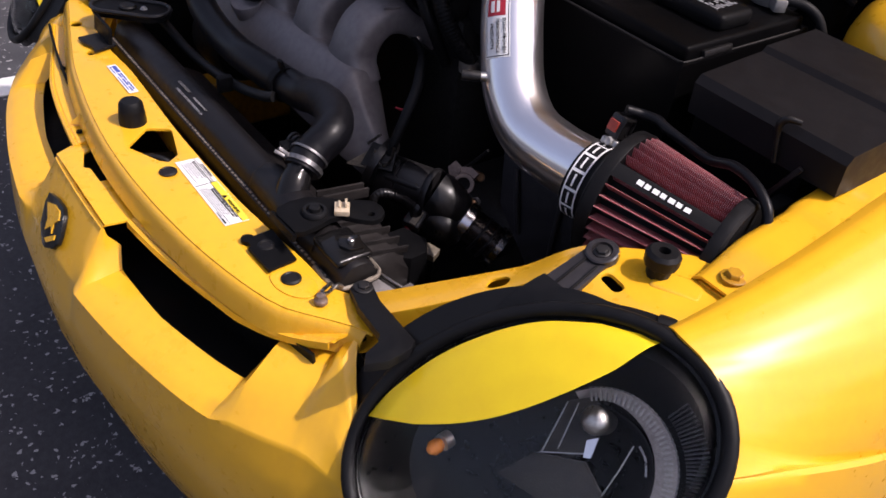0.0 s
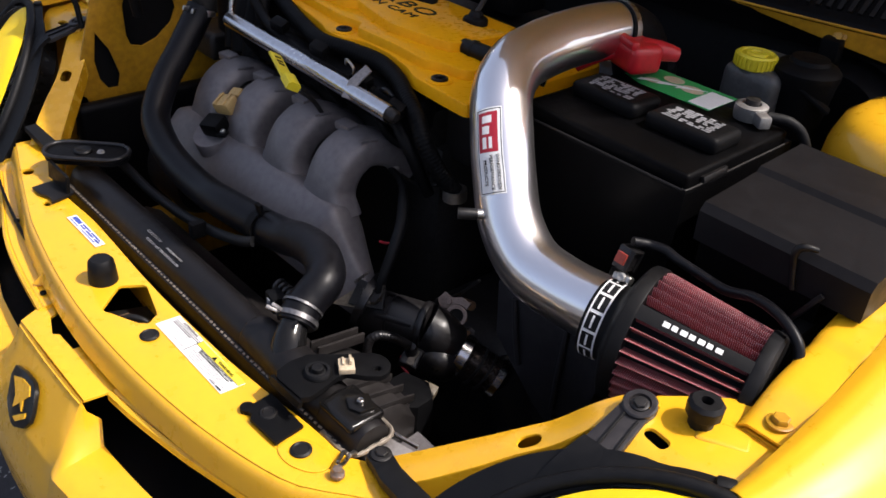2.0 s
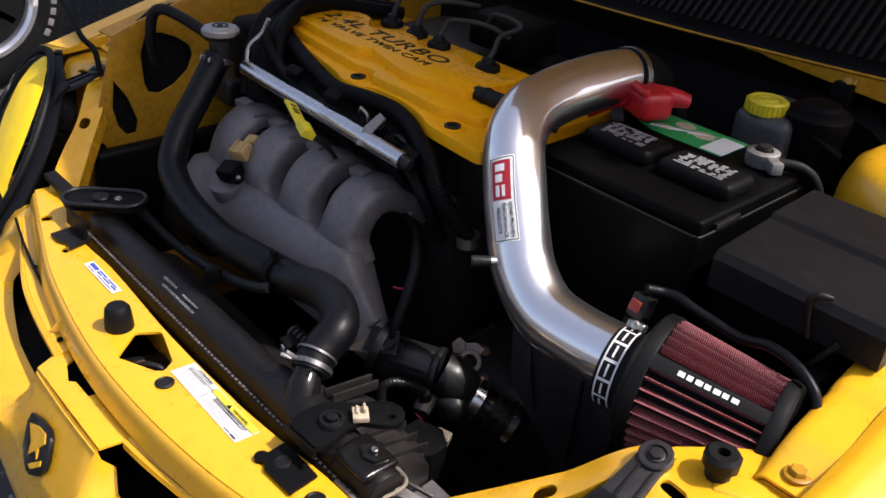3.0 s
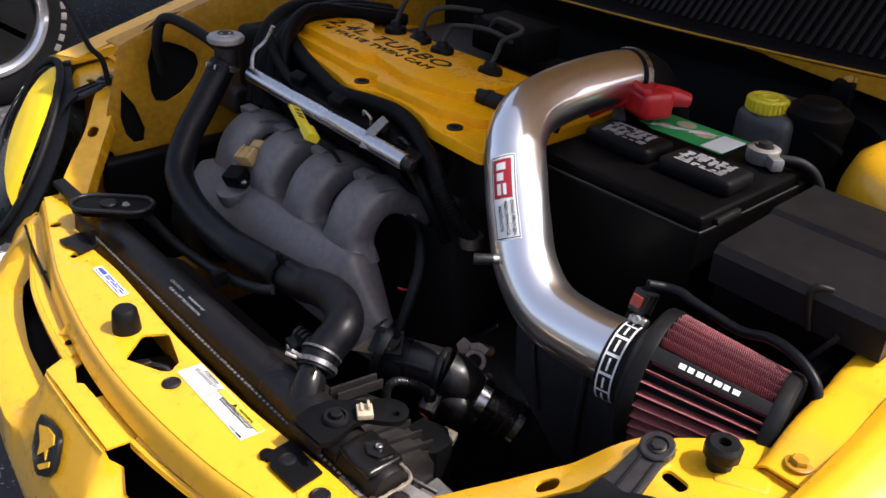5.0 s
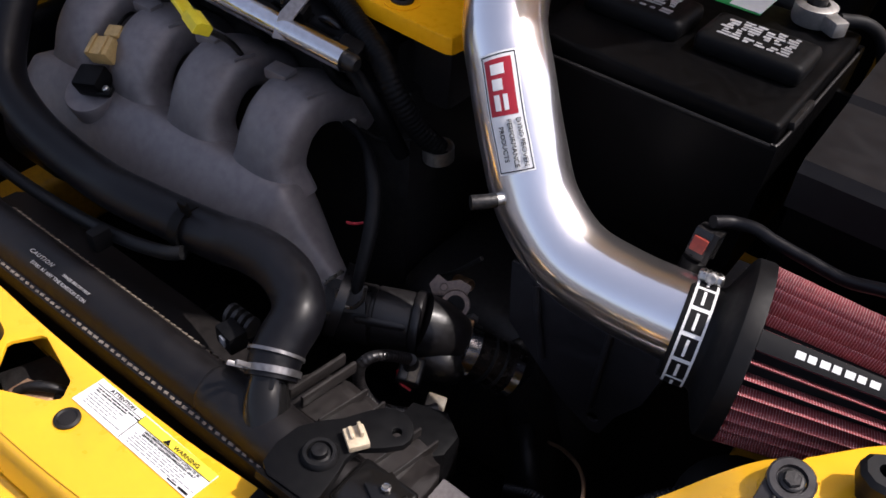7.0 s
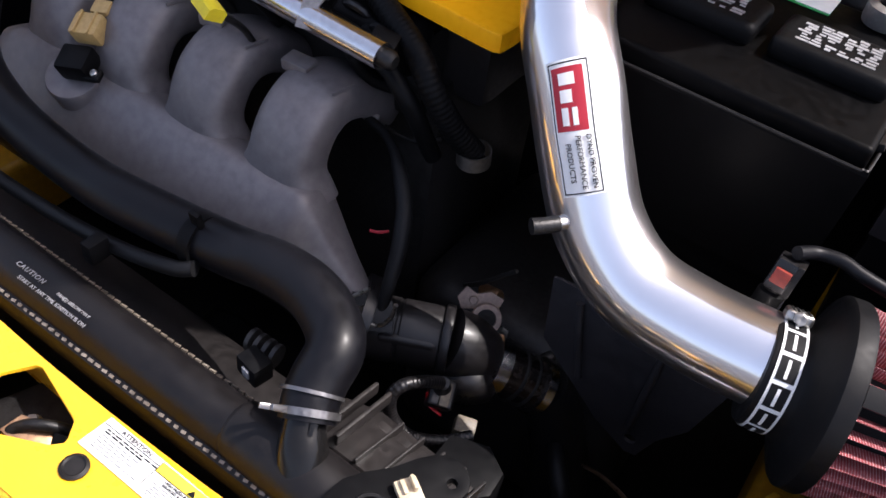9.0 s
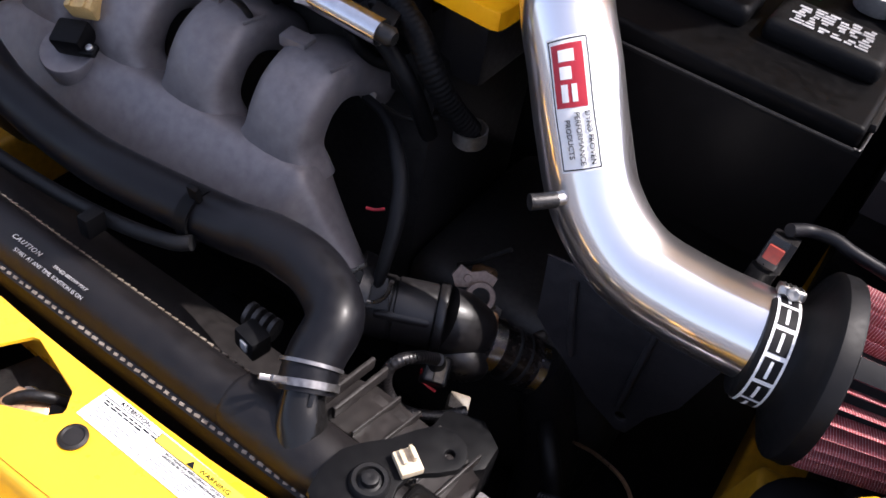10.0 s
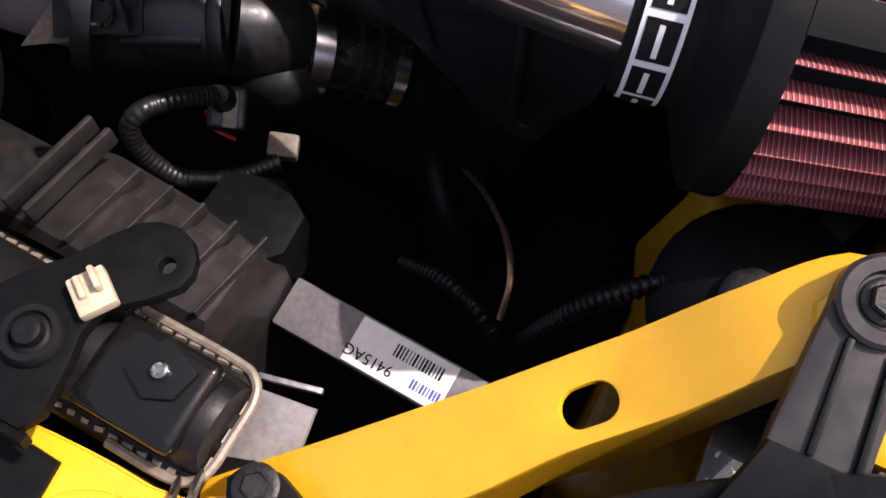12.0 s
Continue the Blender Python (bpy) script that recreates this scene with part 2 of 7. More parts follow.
def rbox(sx, sy, sz, m=Matrix(), bevel=0.004, seg=2, taper=1.0, bm=None):
    """A box with rounded edges, standing on its base; taper narrows the top."""
    own = bmesh.new()
    bmesh.ops.create_cube(own, size=1)
    for v in own.verts:
        k = taper if v.co.z > 0 else 1
        v.co = Vector((v.co.x * sx * k, v.co.y * sy * k, (v.co.z + 0.5) * sz))
    if bevel:
        bmesh.ops.bevel(own, geom=own.edges[:], offset=bevel, segments=seg, profile=0.6, affect="EDGES")
    return join(own, m, bm)


def join(own, m, bm=None):
    bmesh.ops.transform(own, matrix=m, verts=own.verts)
    if bm is None:
        return own
    me = bpy.data.meshes.new("joined")
    own.to_mesh(me)
    own.free()
    bm.from_mesh(me)
    bpy.data.meshes.remove(me)
    return bm


def rings(loops, bm=None, closed=True, caps=True):
    """A skin over rings of points."""
    bm = bm or bmesh.new()
    made = [[bm.verts.new(p) for p in loop] for loop in loops]
    n = len(made[0])
    for a, b in zip(made, made[1:]):
        for i in range(n if closed else n - 1):
            j = (i + 1) % n
            bm.faces.new((a[i], a[j], b[j], b[i]))
    if caps and closed:
        bm.faces.new(made[0][::-1])
        bm.faces.new(made[-1])
    return bm


def lathe(profile, m=Matrix(), seg=32, bm=None, caps=True):
    """Turns (radius, height) pairs about z."""
    loops = [[m @ Vector((r * math.cos(a), r * math.sin(a), h)) for a in (2 * math.pi * i / seg for i in range(seg))] for r, h in profile]
    return rings(loops, bm, True, caps)


def spline(points, per=8):
    """A smooth curve through points (centripetal is not needed: they lie evenly)."""
    p = [Vector(q) for q in points]
    p = [2 * p[0] - p[1]] + p + [2 * p[-1] - p[-2]]
    out = []
    for a, b, c, d in zip(p, p[1:], p[2:], p[3:]):
        for i in range(per):
            t = i / per
            out.append(0.5 * (2 * b + (c - a) * t + (2 * a - 5 * b + 4 * c - d) * t * t + (3 * b - a - 3 * c + d) * t ** 3))
    return out + [p[-2]]


def frames(line):
    """Frames carried along a line without twist."""
    tangents = [(line[min(i + 1, len(line) - 1)] - line[max(i - 1, 0)]).normalized() for i in range(len(line))]
    side = tangents[0].orthogonal().normalized()
    out = []
    for t in tangents:
        side = (side - t * side.dot(t)).normalized()
        out.append((side, t.cross(side)))
    return out


def tube(points, radius, seg=20, per=8, bm=None, caps=True, wave=0.0, pitch=0.004, hollow=False):
    """A pipe along a smooth line; radius is a number or a list over the line; wave makes it corrugated."""
    line = spline(points, per)
    if wave:
        length = sum((b - a).length for a, b in zip(line, line[1:]))
        line = resample(line, max(8, int(length / pitch * 4)))
    n = len(line)
    loops = []
    for i, (p, (s, u)) in enumerate(zip(line, frames(line))):
        k = i / (n - 1)
        r = radius if not isinstance(radius, (list, tuple)) else float(np.interp(k, np.linspace(0, 1, len(radius)), radius))
        if wave:
            r += wave * (1 if i % 4 in (1, 2) else 0)
        loops.append([p + s * r * math.cos(a) + u * r * math.sin(a) for a in (2 * math.pi * j / seg for j in range(seg))])
    return rings(loops, bm, True, caps)


def resample(line, n):
    lengths = np.r_[0, np.cumsum([(b - a).length for a, b in zip(line, line[1:])])]
    at = np.linspace(0, lengths[-1], n)
    return [Vector([np.interp(s, lengths, [p[k] for p in line]) for k in range(3)]) for s in at]


def plate(outline, thick, m=Matrix(), holes=(), bevel=0.0, bm=None):
    """A flat plate from an outline with holes cut through; its top lies in the frame's plane."""
    own = bmesh.new()
    edges = []
    for loop in (outline, *holes):
        vs = [own.verts.new((x, y, 0)) for x, y in loop]
        edges += [own.edges.new((a, b)) for a, b in zip(vs, vs[1:] + vs[:1])]
    bmesh.ops.triangle_fill(own, edges=edges, use_beauty=True, use_dissolve=False)
    bmesh.ops.recalc_face_normals(own, faces=own.faces)
    if own.faces and sum(f.normal.z for f in own.faces) < 0:
        bmesh.ops.reverse_faces(own, faces=own.faces)
    top = list(own.faces)
    got = bmesh.ops.extrude_face_region(own, geom=top)
    for v in got["geom"]:
        if isinstance(v, bmesh.types.BMVert):
            v.co.z -= thick
    bmesh.ops.recalc_face_normals(own, faces=own.faces)
    if bevel:
        rim = [e for e in own.edges if len(e.link_faces) == 2 and e.calc_face_angle(0) > 0.9 and max(v.co.z for v in e.verts) > -thick * 0.5 and abs(e.verts[0].co.z - e.verts[1].co.z) < 1e-6]
        bmesh.ops.bevel(own, geom=rim, offset=bevel, segments=2, profile=0.6, affect="EDGES")
    return join(own, m, bm)


def oval(cx, cy, rx, ry, n=16, turn=0.0):
    c, s = math.cos(turn), math.sin(turn)
    return [(cx + c * rx * math.cos(a) - s * ry * math.sin(a), cy + s * rx * math.cos(a) + c * ry * math.sin(a)) for a in (2 * math.pi * i / n for i in range(n))]


def slot(cx, cy, length, width, n=6, turn=0.0):
    h = length / 2 - width / 2
    pts = [(h + width / 2 * math.cos(a), width / 2 * math.sin(a)) for a in (-math.pi / 2 + math.pi * i / n for i in range(n + 1))]
    pts += [(-x, -y) for x, y in pts]
    c, s = math.cos(turn), math.sin(turn)
    return [(cx + c * x - s * y, cy + s * x + c * y) for x, y in pts]


def sheet(point, nu, nv, thick, bm=None):
    """A pressed panel: point(u, v) gives its outer face; it is thickened inwards."""
    grid = [[Vector(point(i / nu, j / nv)) for j in range(nv + 1)] for i in range(nu + 1)]
    bm = bm or bmesh.new()
    back = []
    for i in range(nu + 1):
        row = []
        for j in range(nv + 1):
            du = grid[min(i + 1, nu)][j] - grid[max(i - 1, 0)][j]
            dv = grid[i][min(j + 1, nv)] - grid[i][max(j - 1, 0)]
            row.append(grid[i][j] - du.cross(dv).normalized() * thick)
        back.append(row)
    a = [[bm.verts.new(p) for p in row] for row in grid]
    b = [[bm.verts.new(p) for p in row] for row in back]
    for i in range(nu):
        for j in range(nv):
            bm.faces.new((a[i][j], a[i + 1][j], a[i + 1][j + 1], a[i][j + 1]))
            bm.faces.new((b[i][j], b[i][j + 1], b[i + 1][j + 1], b[i + 1][j]))
    for i in range(nu):
        bm.faces.new((a[i][0], b[i][0], b[i + 1][0], a[i + 1][0]))
        bm.faces.new((a[i][nv], a[i + 1][nv], b[i + 1][nv], b[i][nv]))
    for j in range(nv):
        bm.faces.new((a[0][j], a[0][j + 1], b[0][j + 1], b[0][j]))
        bm.faces.new((a[nu][j], b[nu][j], b[nu][j + 1], a[nu][j + 1]))
    return bm


def curve_of(rows):
    """Smooth interpolation of a table (key, values...)."""
    keys = [r[0] for r in rows]
    line = np.array([r[1:] for r in rows], float)

    def value(k):
        k = min(max(k, keys[0]), keys[-1])
        i = min(max(np.searchsorted(keys, k) - 1, 0), len(keys) - 2)
        t = (k - keys[i]) / (keys[i + 1] - keys[i])
        t0 = (line[i + 1] - line[max(i - 1, 0)]) / 2 if i > 0 else line[1] - line[0]
        t1 = (line[min(i + 2, len(keys) - 1)] - line[i]) / 2
        h = t * t * (3 - 2 * t)
        return line[i] * (1 - h) + line[i + 1] * h + (t ** 3 - 2 * t * t + t) * t0 + (t ** 3 - t * t) * t1

    return value


def lettering(text, size, m, mat, parent, name="lettering", shear=0.0, depth=0.0003, spacing=1.0, wrap=None, stretch=1.0, apart=False):
    """Raised or printed words as a mesh; wrap bends them over a surface."""
    c = bpy.data.curves.new("words", "FONT")
    c.body, c.size, c.shear, c.extrude, c.space_character = text, size, shear, depth, spacing
    c.align_x, c.align_y = "CENTER", "CENTER"
    c.resolution_u = 3
    tmp = new("words", c)
    me = bpy.data.meshes.new_from_object(tmp.evaluated_get(bpy.context.evaluated_depsgraph_get()))
    bpy.data.objects.remove(tmp)
    bpy.data.curves.remove(c)
    bm = bmesh.new()
    bm.from_mesh(me)
    bpy.data.meshes.remove(me)
    for v in bm.verts:
        v.co.x *= stretch
    if wrap:
        bmesh.ops.subdivide_edges(bm, edges=[e for e in bm.edges if e.calc_length() > size * 0.3], cuts=2)
        for v in bm.verts:
            v.co = wrap(*v.co)
    bmesh.ops.transform(bm, matrix=m, verts=bm.verts)
    if not apart:
        return part(name, bm, mat, parent, smooth=False)
    bmesh.ops.remove_doubles(bm, verts=bm.verts, dist=1e-6)
    left = set(bm.verts)
    while left:
        island, rim = set(), [min(left, key=lambda v: v.co.x)]
        while rim:
            v = rim.pop()
            if v not in island:
                island.add(v)
                rim += [e.other_vert(v) for e in v.link_edges]
        left -= island
        letter = bmesh.new()
        made = {v: letter.verts.new(v.co) for v in island}
        for f in {f for v in island for f in v.link_faces}:
            letter.faces.new([made[v] for v in f.verts])
        part("letter", letter, mat, parent, smooth=False)
    bm.free()


def bars(rows, m, mat, parent, name="print_line", thick=0.0004):
    """Plain printed bars: (x, y, length, height) each."""
    bm = bmesh.new()
    for x, y, l, h in rows:
        rbox(l, h, thick, m @ Matrix.Translation((x, y, 0)), 0, bm=bm)
    return part(name, bm, mat, parent, smooth=False)


def bolt(parent, at, normal, head=0.0065, tall=0.005, washer=0.009, mat=None, name="bolt", label=""):
    """A hexagon head on its washer."""
    m = facing(at, normal, (0.3, 0.9, 0.2))
    bm = lathe([(washer, -0.001), (washer, 0.0012), (washer * 0.9, 0.0018), (head * 1.05, 0.002)], m, 20)
    hexa = [[(head * math.cos(a), head * math.sin(a)) for a in (math.pi / 3 * i for i in range(6))]]
    loops = [[m @ Vector((x * k, y * k, z)) for x, y in hexa[0]] for k, z in ((1, 0.0018), (1, tall * 0.8), (0.86, tall))]
    rings(loops, bm)
    return part(name, bm, mat or STEEL, parent, label)


def bezel(points, m, radius, seg=10, per=1):
    """A rounded bead along a closed loop in a frame's plane."""
    line = [m @ Vector((x, y, 0)) for x, y in points]
    n = len(line)
    loops = []
    z = (m.to_3x3() @ Vector((0, 0, 1))).normalized()
    for i in range(n):
        t = (line[(i + 1) % n] - line[i - 1]).normalized()
        s = t.cross(z)
        loops.append([line[i] + s * radius * math.cos(a) + z * radius * math.sin(a) for a in (2 * math.pi * j / seg for j in range(seg))])
    loops.append(loops[0])
    bm = rings(loops, None, True, False)
    bmesh.ops.remove_doubles(bm, verts=bm.verts, dist=1e-6)
    return bm

# ---- the setting ----
ground = thing("ground", (0, 0, 0), "dark speckled asphalt of a parking lot", "ground", kind="structure")
bm = bmesh.new()
bmesh.ops.create_grid(bm, x_segments=40, y_segments=40, size=60)
part("asphalt", bm, ASPHALT, ground, smooth=False)
line = thing("parking_line", (-1.64, 0.6, 0), "worn white painted parking line on the asphalt", "road marking", kind="structure")
part("paint", rbox(0.11, 5.0, 0.004, Matrix.Translation((-1.62, 1.2, 0.0)), 0.001), WHITE, line)
FLIP = Matrix.Diagonal((-1, 1, 1, 1))


def flipped(bm):
    bmesh.ops.scale(bm, vec=(-1, 1, 1), verts=bm.verts)
    return bm


def step(rows, v):
    """A place along a bent profile, v from 0 to 1."""
    k = v * (len(rows) - 1)
    i = min(int(k), len(rows) - 2)
    f = k - i
    return [a * (1 - f) + b * f for a, b in zip(rows[i], rows[i + 1])]


# ---- the car's body ----
car = thing("car", (0, 0.5, 0), "bright yellow compact car with its bonnet raised", "car")
PLAN = [(0, 0.0, -0.214), (0.1, 0.10, -0.210), (0.2, 0.20, -0.199), (0.3, 0.30, -0.182), (0.4, 0.40, -0.158), (0.5, 0.49, -0.122),
        (0.6, 0.575, -0.072), (0.7, 0.65, -0.008), (0.8, 0.715, 0.068), (0.9, 0.77, 0.155), (1.0, 0.81, 0.25)]
plan = curve_of(PLAN)
# section of the bumper cover at each arc: inward depth and height, from its rear top edge down to the chin
CHIN = (0.014, 0.550, 0.022, 0.45, 0.055, 0.33, 0.10, 0.22)
SECTION = [
    (0.0, 0.084, 0.660, 0.082, 0.677, 0.056, 0.640, 0.032, 0.602, *CHIN),
    (0.100, 0.082, 0.660, 0.080, 0.677, 0.056, 0.640, 0.032, 0.602, *CHIN),
    (0.110, 0.095, 0.645, 0.074, 0.640, 0.050, 0.626, 0.026, 0.604, *CHIN),
    (0.126, 0.086, 0.618, 0.068, 0.617, 0.040, 0.615, 0.022, 0.608, *CHIN),
    (0.25, 0.077, 0.622, 0.060, 0.622, 0.035, 0.618, 0.021, 0.611, *CHIN),
    (0.424, 0.080, 0.628, 0.058, 0.626, 0.035, 0.621, 0.022, 0.614, *CHIN),
    (0.452, 0.128, 0.682, 0.098, 0.674, 0.060, 0.658, 0.026, 0.622, *CHIN),
    (0.535, 0.152, 0.684, 0.112, 0.680, 0.071, 0.663, 0.030, 0.624, *CHIN),
    (0.546, 0.150, 0.706, 0.110, 0.696, 0.070, 0.669, 0.030, 0.625, *CHIN),
    (0.56, 0.138, 0.712, 0.100, 0.698, 0.062, 0.668, 0.030, 0.622, *CHIN),
    (0.60, 0.070, 0.679, 0.055, 0.668, 0.038, 0.645, 0.022, 0.610, *CHIN),
    (0.625, 0.034, 0.648, 0.028, 0.640, 0.020, 0.622, 0.012, 0.600, *CHIN),
    (0.67, 0.028, 0.606, 0.022, 0.602, 0.016, 0.594, 0.010, 0.582, *CHIN),
    (0.80, 0.030, 0.600, 0.022, 0.598, 0.016, 0.592, 0.008, 0.582, *CHIN),
    (1.0, 0.040, 0.660, 0.030, 0.655, 0.020, 0.640, 0.010, 0.610, *CHIN),
]
SECTION_S = [r[0] for r in SECTION]
SECTION_V = np.array([r[1:] for r in SECTION])


def bumper_point(s, k):
    """The bumper's face at a signed arc s and a place k from 0 (rear top) to 7 (chin)."""
    a = abs(s)
    x, y = plan(a)
    e = plan(min(a + 0.01, 1.0)) - plan(max(a - 0.01, 0.0))
    e = e / np.hypot(*e)
    row = np.array([np.interp(a, SECTION_S, SECTION_V[:, c]) for c in range(16)]).reshape(8, 2)
    i = min(int(k), 6)
    f = k - i
    d, z = row[i] * (1 - f) + row[i + 1] * f
    px, py = x - e[1] * d, y + e[0] * d
    if s < 0:
        return Vector((0.03 - px * 1.02, py + 0.06 * px * px, z))
    return Vector((0.03 + px * 0.94 if px < 0.5 else px, py, z))


arcs = sorted({round(v, 4) for v in np.r_[np.linspace(-1, 1, 81), [s * q for s in (-1, 1) for q in (0.100, 0.103, 0.106, 0.110, 0.118, 0.126, 0.424, 0.431, 0.438, 0.445, 0.452, 0.51, 0.535, 0.540, 0.546, 0.56, 0.58, 0.60, 0.612, 0.625)]]})
ks = [0, 0.5, 0.85, 1, 1.15, 1.5, 2, 2.5, 2.85, 2.95, 3, 3.1, 3.25, 3.5, 4, 4.5, 5, 5.5, 6, 6.5, 7]
bumper = part("bumper_cover", sheet(lambda u, v: bumper_point(arcs[round(u * (len(arcs) - 1))], ks[round(v * (len(ks) - 1))]), len(arcs) - 1, len(ks) - 1, -0.004), YELLOW, car)

# dark duct behind the mouths, and the crash beam in it
part("grille_duct", sheet(lambda u, v: (-0.46 + 0.92 * u, -0.075 + 0.05 * (2 * u - 1) ** 2 + 0.02 * v, 0.69 - 0.2 * v), 24, 4, -0.004), BLACK, car)

part("duct_floor", sheet(lambda u, v: (-0.48 + 0.96 * u, -0.140 + 0.085 * (2 * u - 1) ** 2 + 0.10 * v, 0.598), 24, 3, 0.004), BLACK, car)

# the bolted lip above the mouths, with a raised edge behind
lip_out = curve_of([(-0.5, -0.010), (-0.40, -0.040), (-0.26, -0.082), (-0.1, -0.103), (0.0, -0.108), (0.127, -0.104), (0.24, -0.088), (0.355, -0.062), (0.417, -0.038), (0.5, 0.0)])
lip_in = curve_of([(-0.5, 0.03), (-0.35, -0.024), (-0.157, -0.061), (0.014, -0.066), (0.157, -0.058), (0.342, -0.025), (0.46, 0.03), (0.5, 0.05)])


def lip_point(u, v, x0=0.128, x1=0.470):
    x = x0 + (x1 - x0) * u
    a, b = lip_out(x)[0], lip_in(x)[0]
    z = 0.680 + 0.03 * max(0, (abs(x) - 0.33) / 0.14) ** 2 if x > 0.33 else 0.680
    p, h = step([(0.0, -0.010), (0.0, 0.0), (0.10, 0.002), (0.16, 0.0), (0.22, 0.002), (0.9, 0.003), (1.0, 0.005)], v)
    return (x, a + (b - a) * p, z + h)


part("grille_lip", sheet(lambda u, v: lip_point(u, v, -0.475, -0.074), 34, 12, 0.003), YELLOW, car)
lip = part("grille_lip", sheet(lip_point, 34, 12, 0.003), YELLOW, car)
for x, y in ((0.207, -0.074), (0.333, -0.045), (-0.10, -0.088), (-0.30, -0.05), (0.475, 0.028)):
    bolt(lip, (x, y, 0.6845 if abs(x) < 0.4 else 0.702), (0, 0, 1), 0.0028, 0.002, 0.0042, BLACK, "screw")
# small triangular stiffeners between the lip and the support
for x in (0.176, 0.360, -0.115):
    y0 = lip_in(x)[0]
    bm = rings([[Vector((x - 0.012, y0 - 0.028, 0.685)), Vector((x + 0.014, y0 - 0.003, 0.685)), Vector((x, y0 - 0.002, 0.713))],
                [Vector((x - 0.006, y0 - 0.002, 0.685)), Vector((x + 0.020, y0 + 0.004, 0.685)), Vector((x + 0.008, y0 + 0.006, 0.715))]])
    part("gusset", bm, YELLOW, car, smooth=False)

# middle bridge of the nose with the latch opening
bridge = [(-0.066, -0.1305), (0.122, -0.129), (0.125, -0.108), (0.125, -0.060), (-0.073, -0.060), (-0.078, -0.108)]
latch_hole = [(-0.050, -0.099), (-0.017, -0.110), (-0.010, -0.103), (0.026, -0.102), (0.028, -0.078), (-0.064, -0.071)]
part("nose_bridge", plate(bridge, 0.003, Matrix.Translation((0, 0, 0.6790)), [latch_hole], 0.001), YELLOW, car)
part("latch_plate", rbox(0.14, 0.06, 0.01, pose(-0.03, -0.08, 0.645), 0.003), BLACK, car)

# radiator support: a pressed plate with its openings
front = curve_of([(-0.48, 0.02), (-0.37, -0.012), (-0.224, -0.050), (-0.04, -0.076), (0.11, -0.080), (0.27, -0.066), (0.40, -0.034), (0.49, 0.03)])
rear = curve_of([(-0.48, 0.06), (-0.37, 0.045), (-0.29, 0.018), (-0.18, 0.020), (0.02, 0.012), (0.2, 0.014), (0.30, 0.022), (0.336, 0.0265), (0.37, 0.0285), (0.395, 0.029), (0.415, 0.036), (0.44, 0.060), (0.49, 0.10)])
xs = np.linspace(-0.48, 0.49, 48)
outline = [(x, front(x)[0]) for x in xs] + [(x, rear(x)[0]) for x in xs[::-1]]
triangle = [(0.024, -0.058), (0.030, -0.058), (0.076, -0.036), (0.083, -0.028), (0.082, -0.024), (0.073, -0.011), (0.068, -0.009), (0.012, 0.006), (0.006, 0.004), (-0.008, -0.018), (-0.008, -0.023)]
holes = [triangle, oval(0.372, -0.002, 0.009, 0.008, 14), oval(-0.374, 0.0, 0.010, 0.009, 14), oval(0.107, -0.037, 0.0095, 0.0085, 14),
         oval(-0.262, -0.014, 0.008, 0.005, 10), oval(-0.236, -0.005, 0.002, 0.002, 8)]
support = part("radiator_support", plate(outline, 0.004, Matrix.Translation((0, 0, 0.72)), holes, 0.0015), YELLOW, car)


def skirt_point(u, v):
    x = -0.475 + 0.96 * u
    y = front(x)[0]
    dy, z = step([(0.001, 0.7185), (-0.003, 0.7165), (-0.007, 0.711), (-0.011, 0.700), (-0.015, 0.686)], v)
    return (x, y + dy, z)


part("support_skirt", sheet(skirt_point, 60, 8, -0.003), YELLOW, car)
part("support_rear_flange", sheet(lambda u, v: (-0.475 + 0.96 * u, rear(-0.475 + 0.96 * u)[0] + 0.001, 0.7175 - 0.05 * v), 50, 2, 0.003), YELLOW, car)
# raised pad round the driver's plug
part("stamped_pad", plate(oval(0.378, -0.002, 0.032, 0.020, 24, 0.3), 0.003, Matrix.Translation((0, 0, 0.7218)), [oval(0.372, -0.002, 0.010, 0.009, 14)], 0.0015), YELLOW, car)

# corner panels, rising from the support to the fenders: a flat strip with turned-down edges
S0, SD, SW = Vector((0.548, 0.138, 0.787)), Vector((0.7288, 0.5048, 0.4622)).normalized(), Vector((0.5694, -0.8221, 0)).normalized()
SN = SW.cross(SD).normalized()
if SN.z < 0:
    SN = -SN
STRIP = Matrix((SD, SW, SN)).transposed().to_4x4()
STRIP.translation = S0
low_edge = curve_of([(-0.20, 0.040), (-0.15, 0.036), (-0.10, 0.032), (-0.049, 0.024), (-0.01, 0.015), (0.037, 0.009), (0.075, 0.002), (0.105, -0.004), (0.130, -0.010)])
up_edge = curve_of([(-0.20, -0.006), (-0.116, -0.013), (-0.04, -0.020), (0.022, -0.027), (0.068, -0.032), (0.105, -0.034), (0.130, -0.018)])
ss = np.linspace(-0.20, 0.128, 44)


def strip_lift(s):
    k = min(1, max(0, (s - 0.018) / 0.062))
    return 0.0125 * k * k * (3 - 2 * k)


def strip_point(s, w, drop=0.0):
    k = strip_lift(s)
    return STRIP @ Vector((s, w, 0)) + Vector((0, -0.1 * k, k - drop))



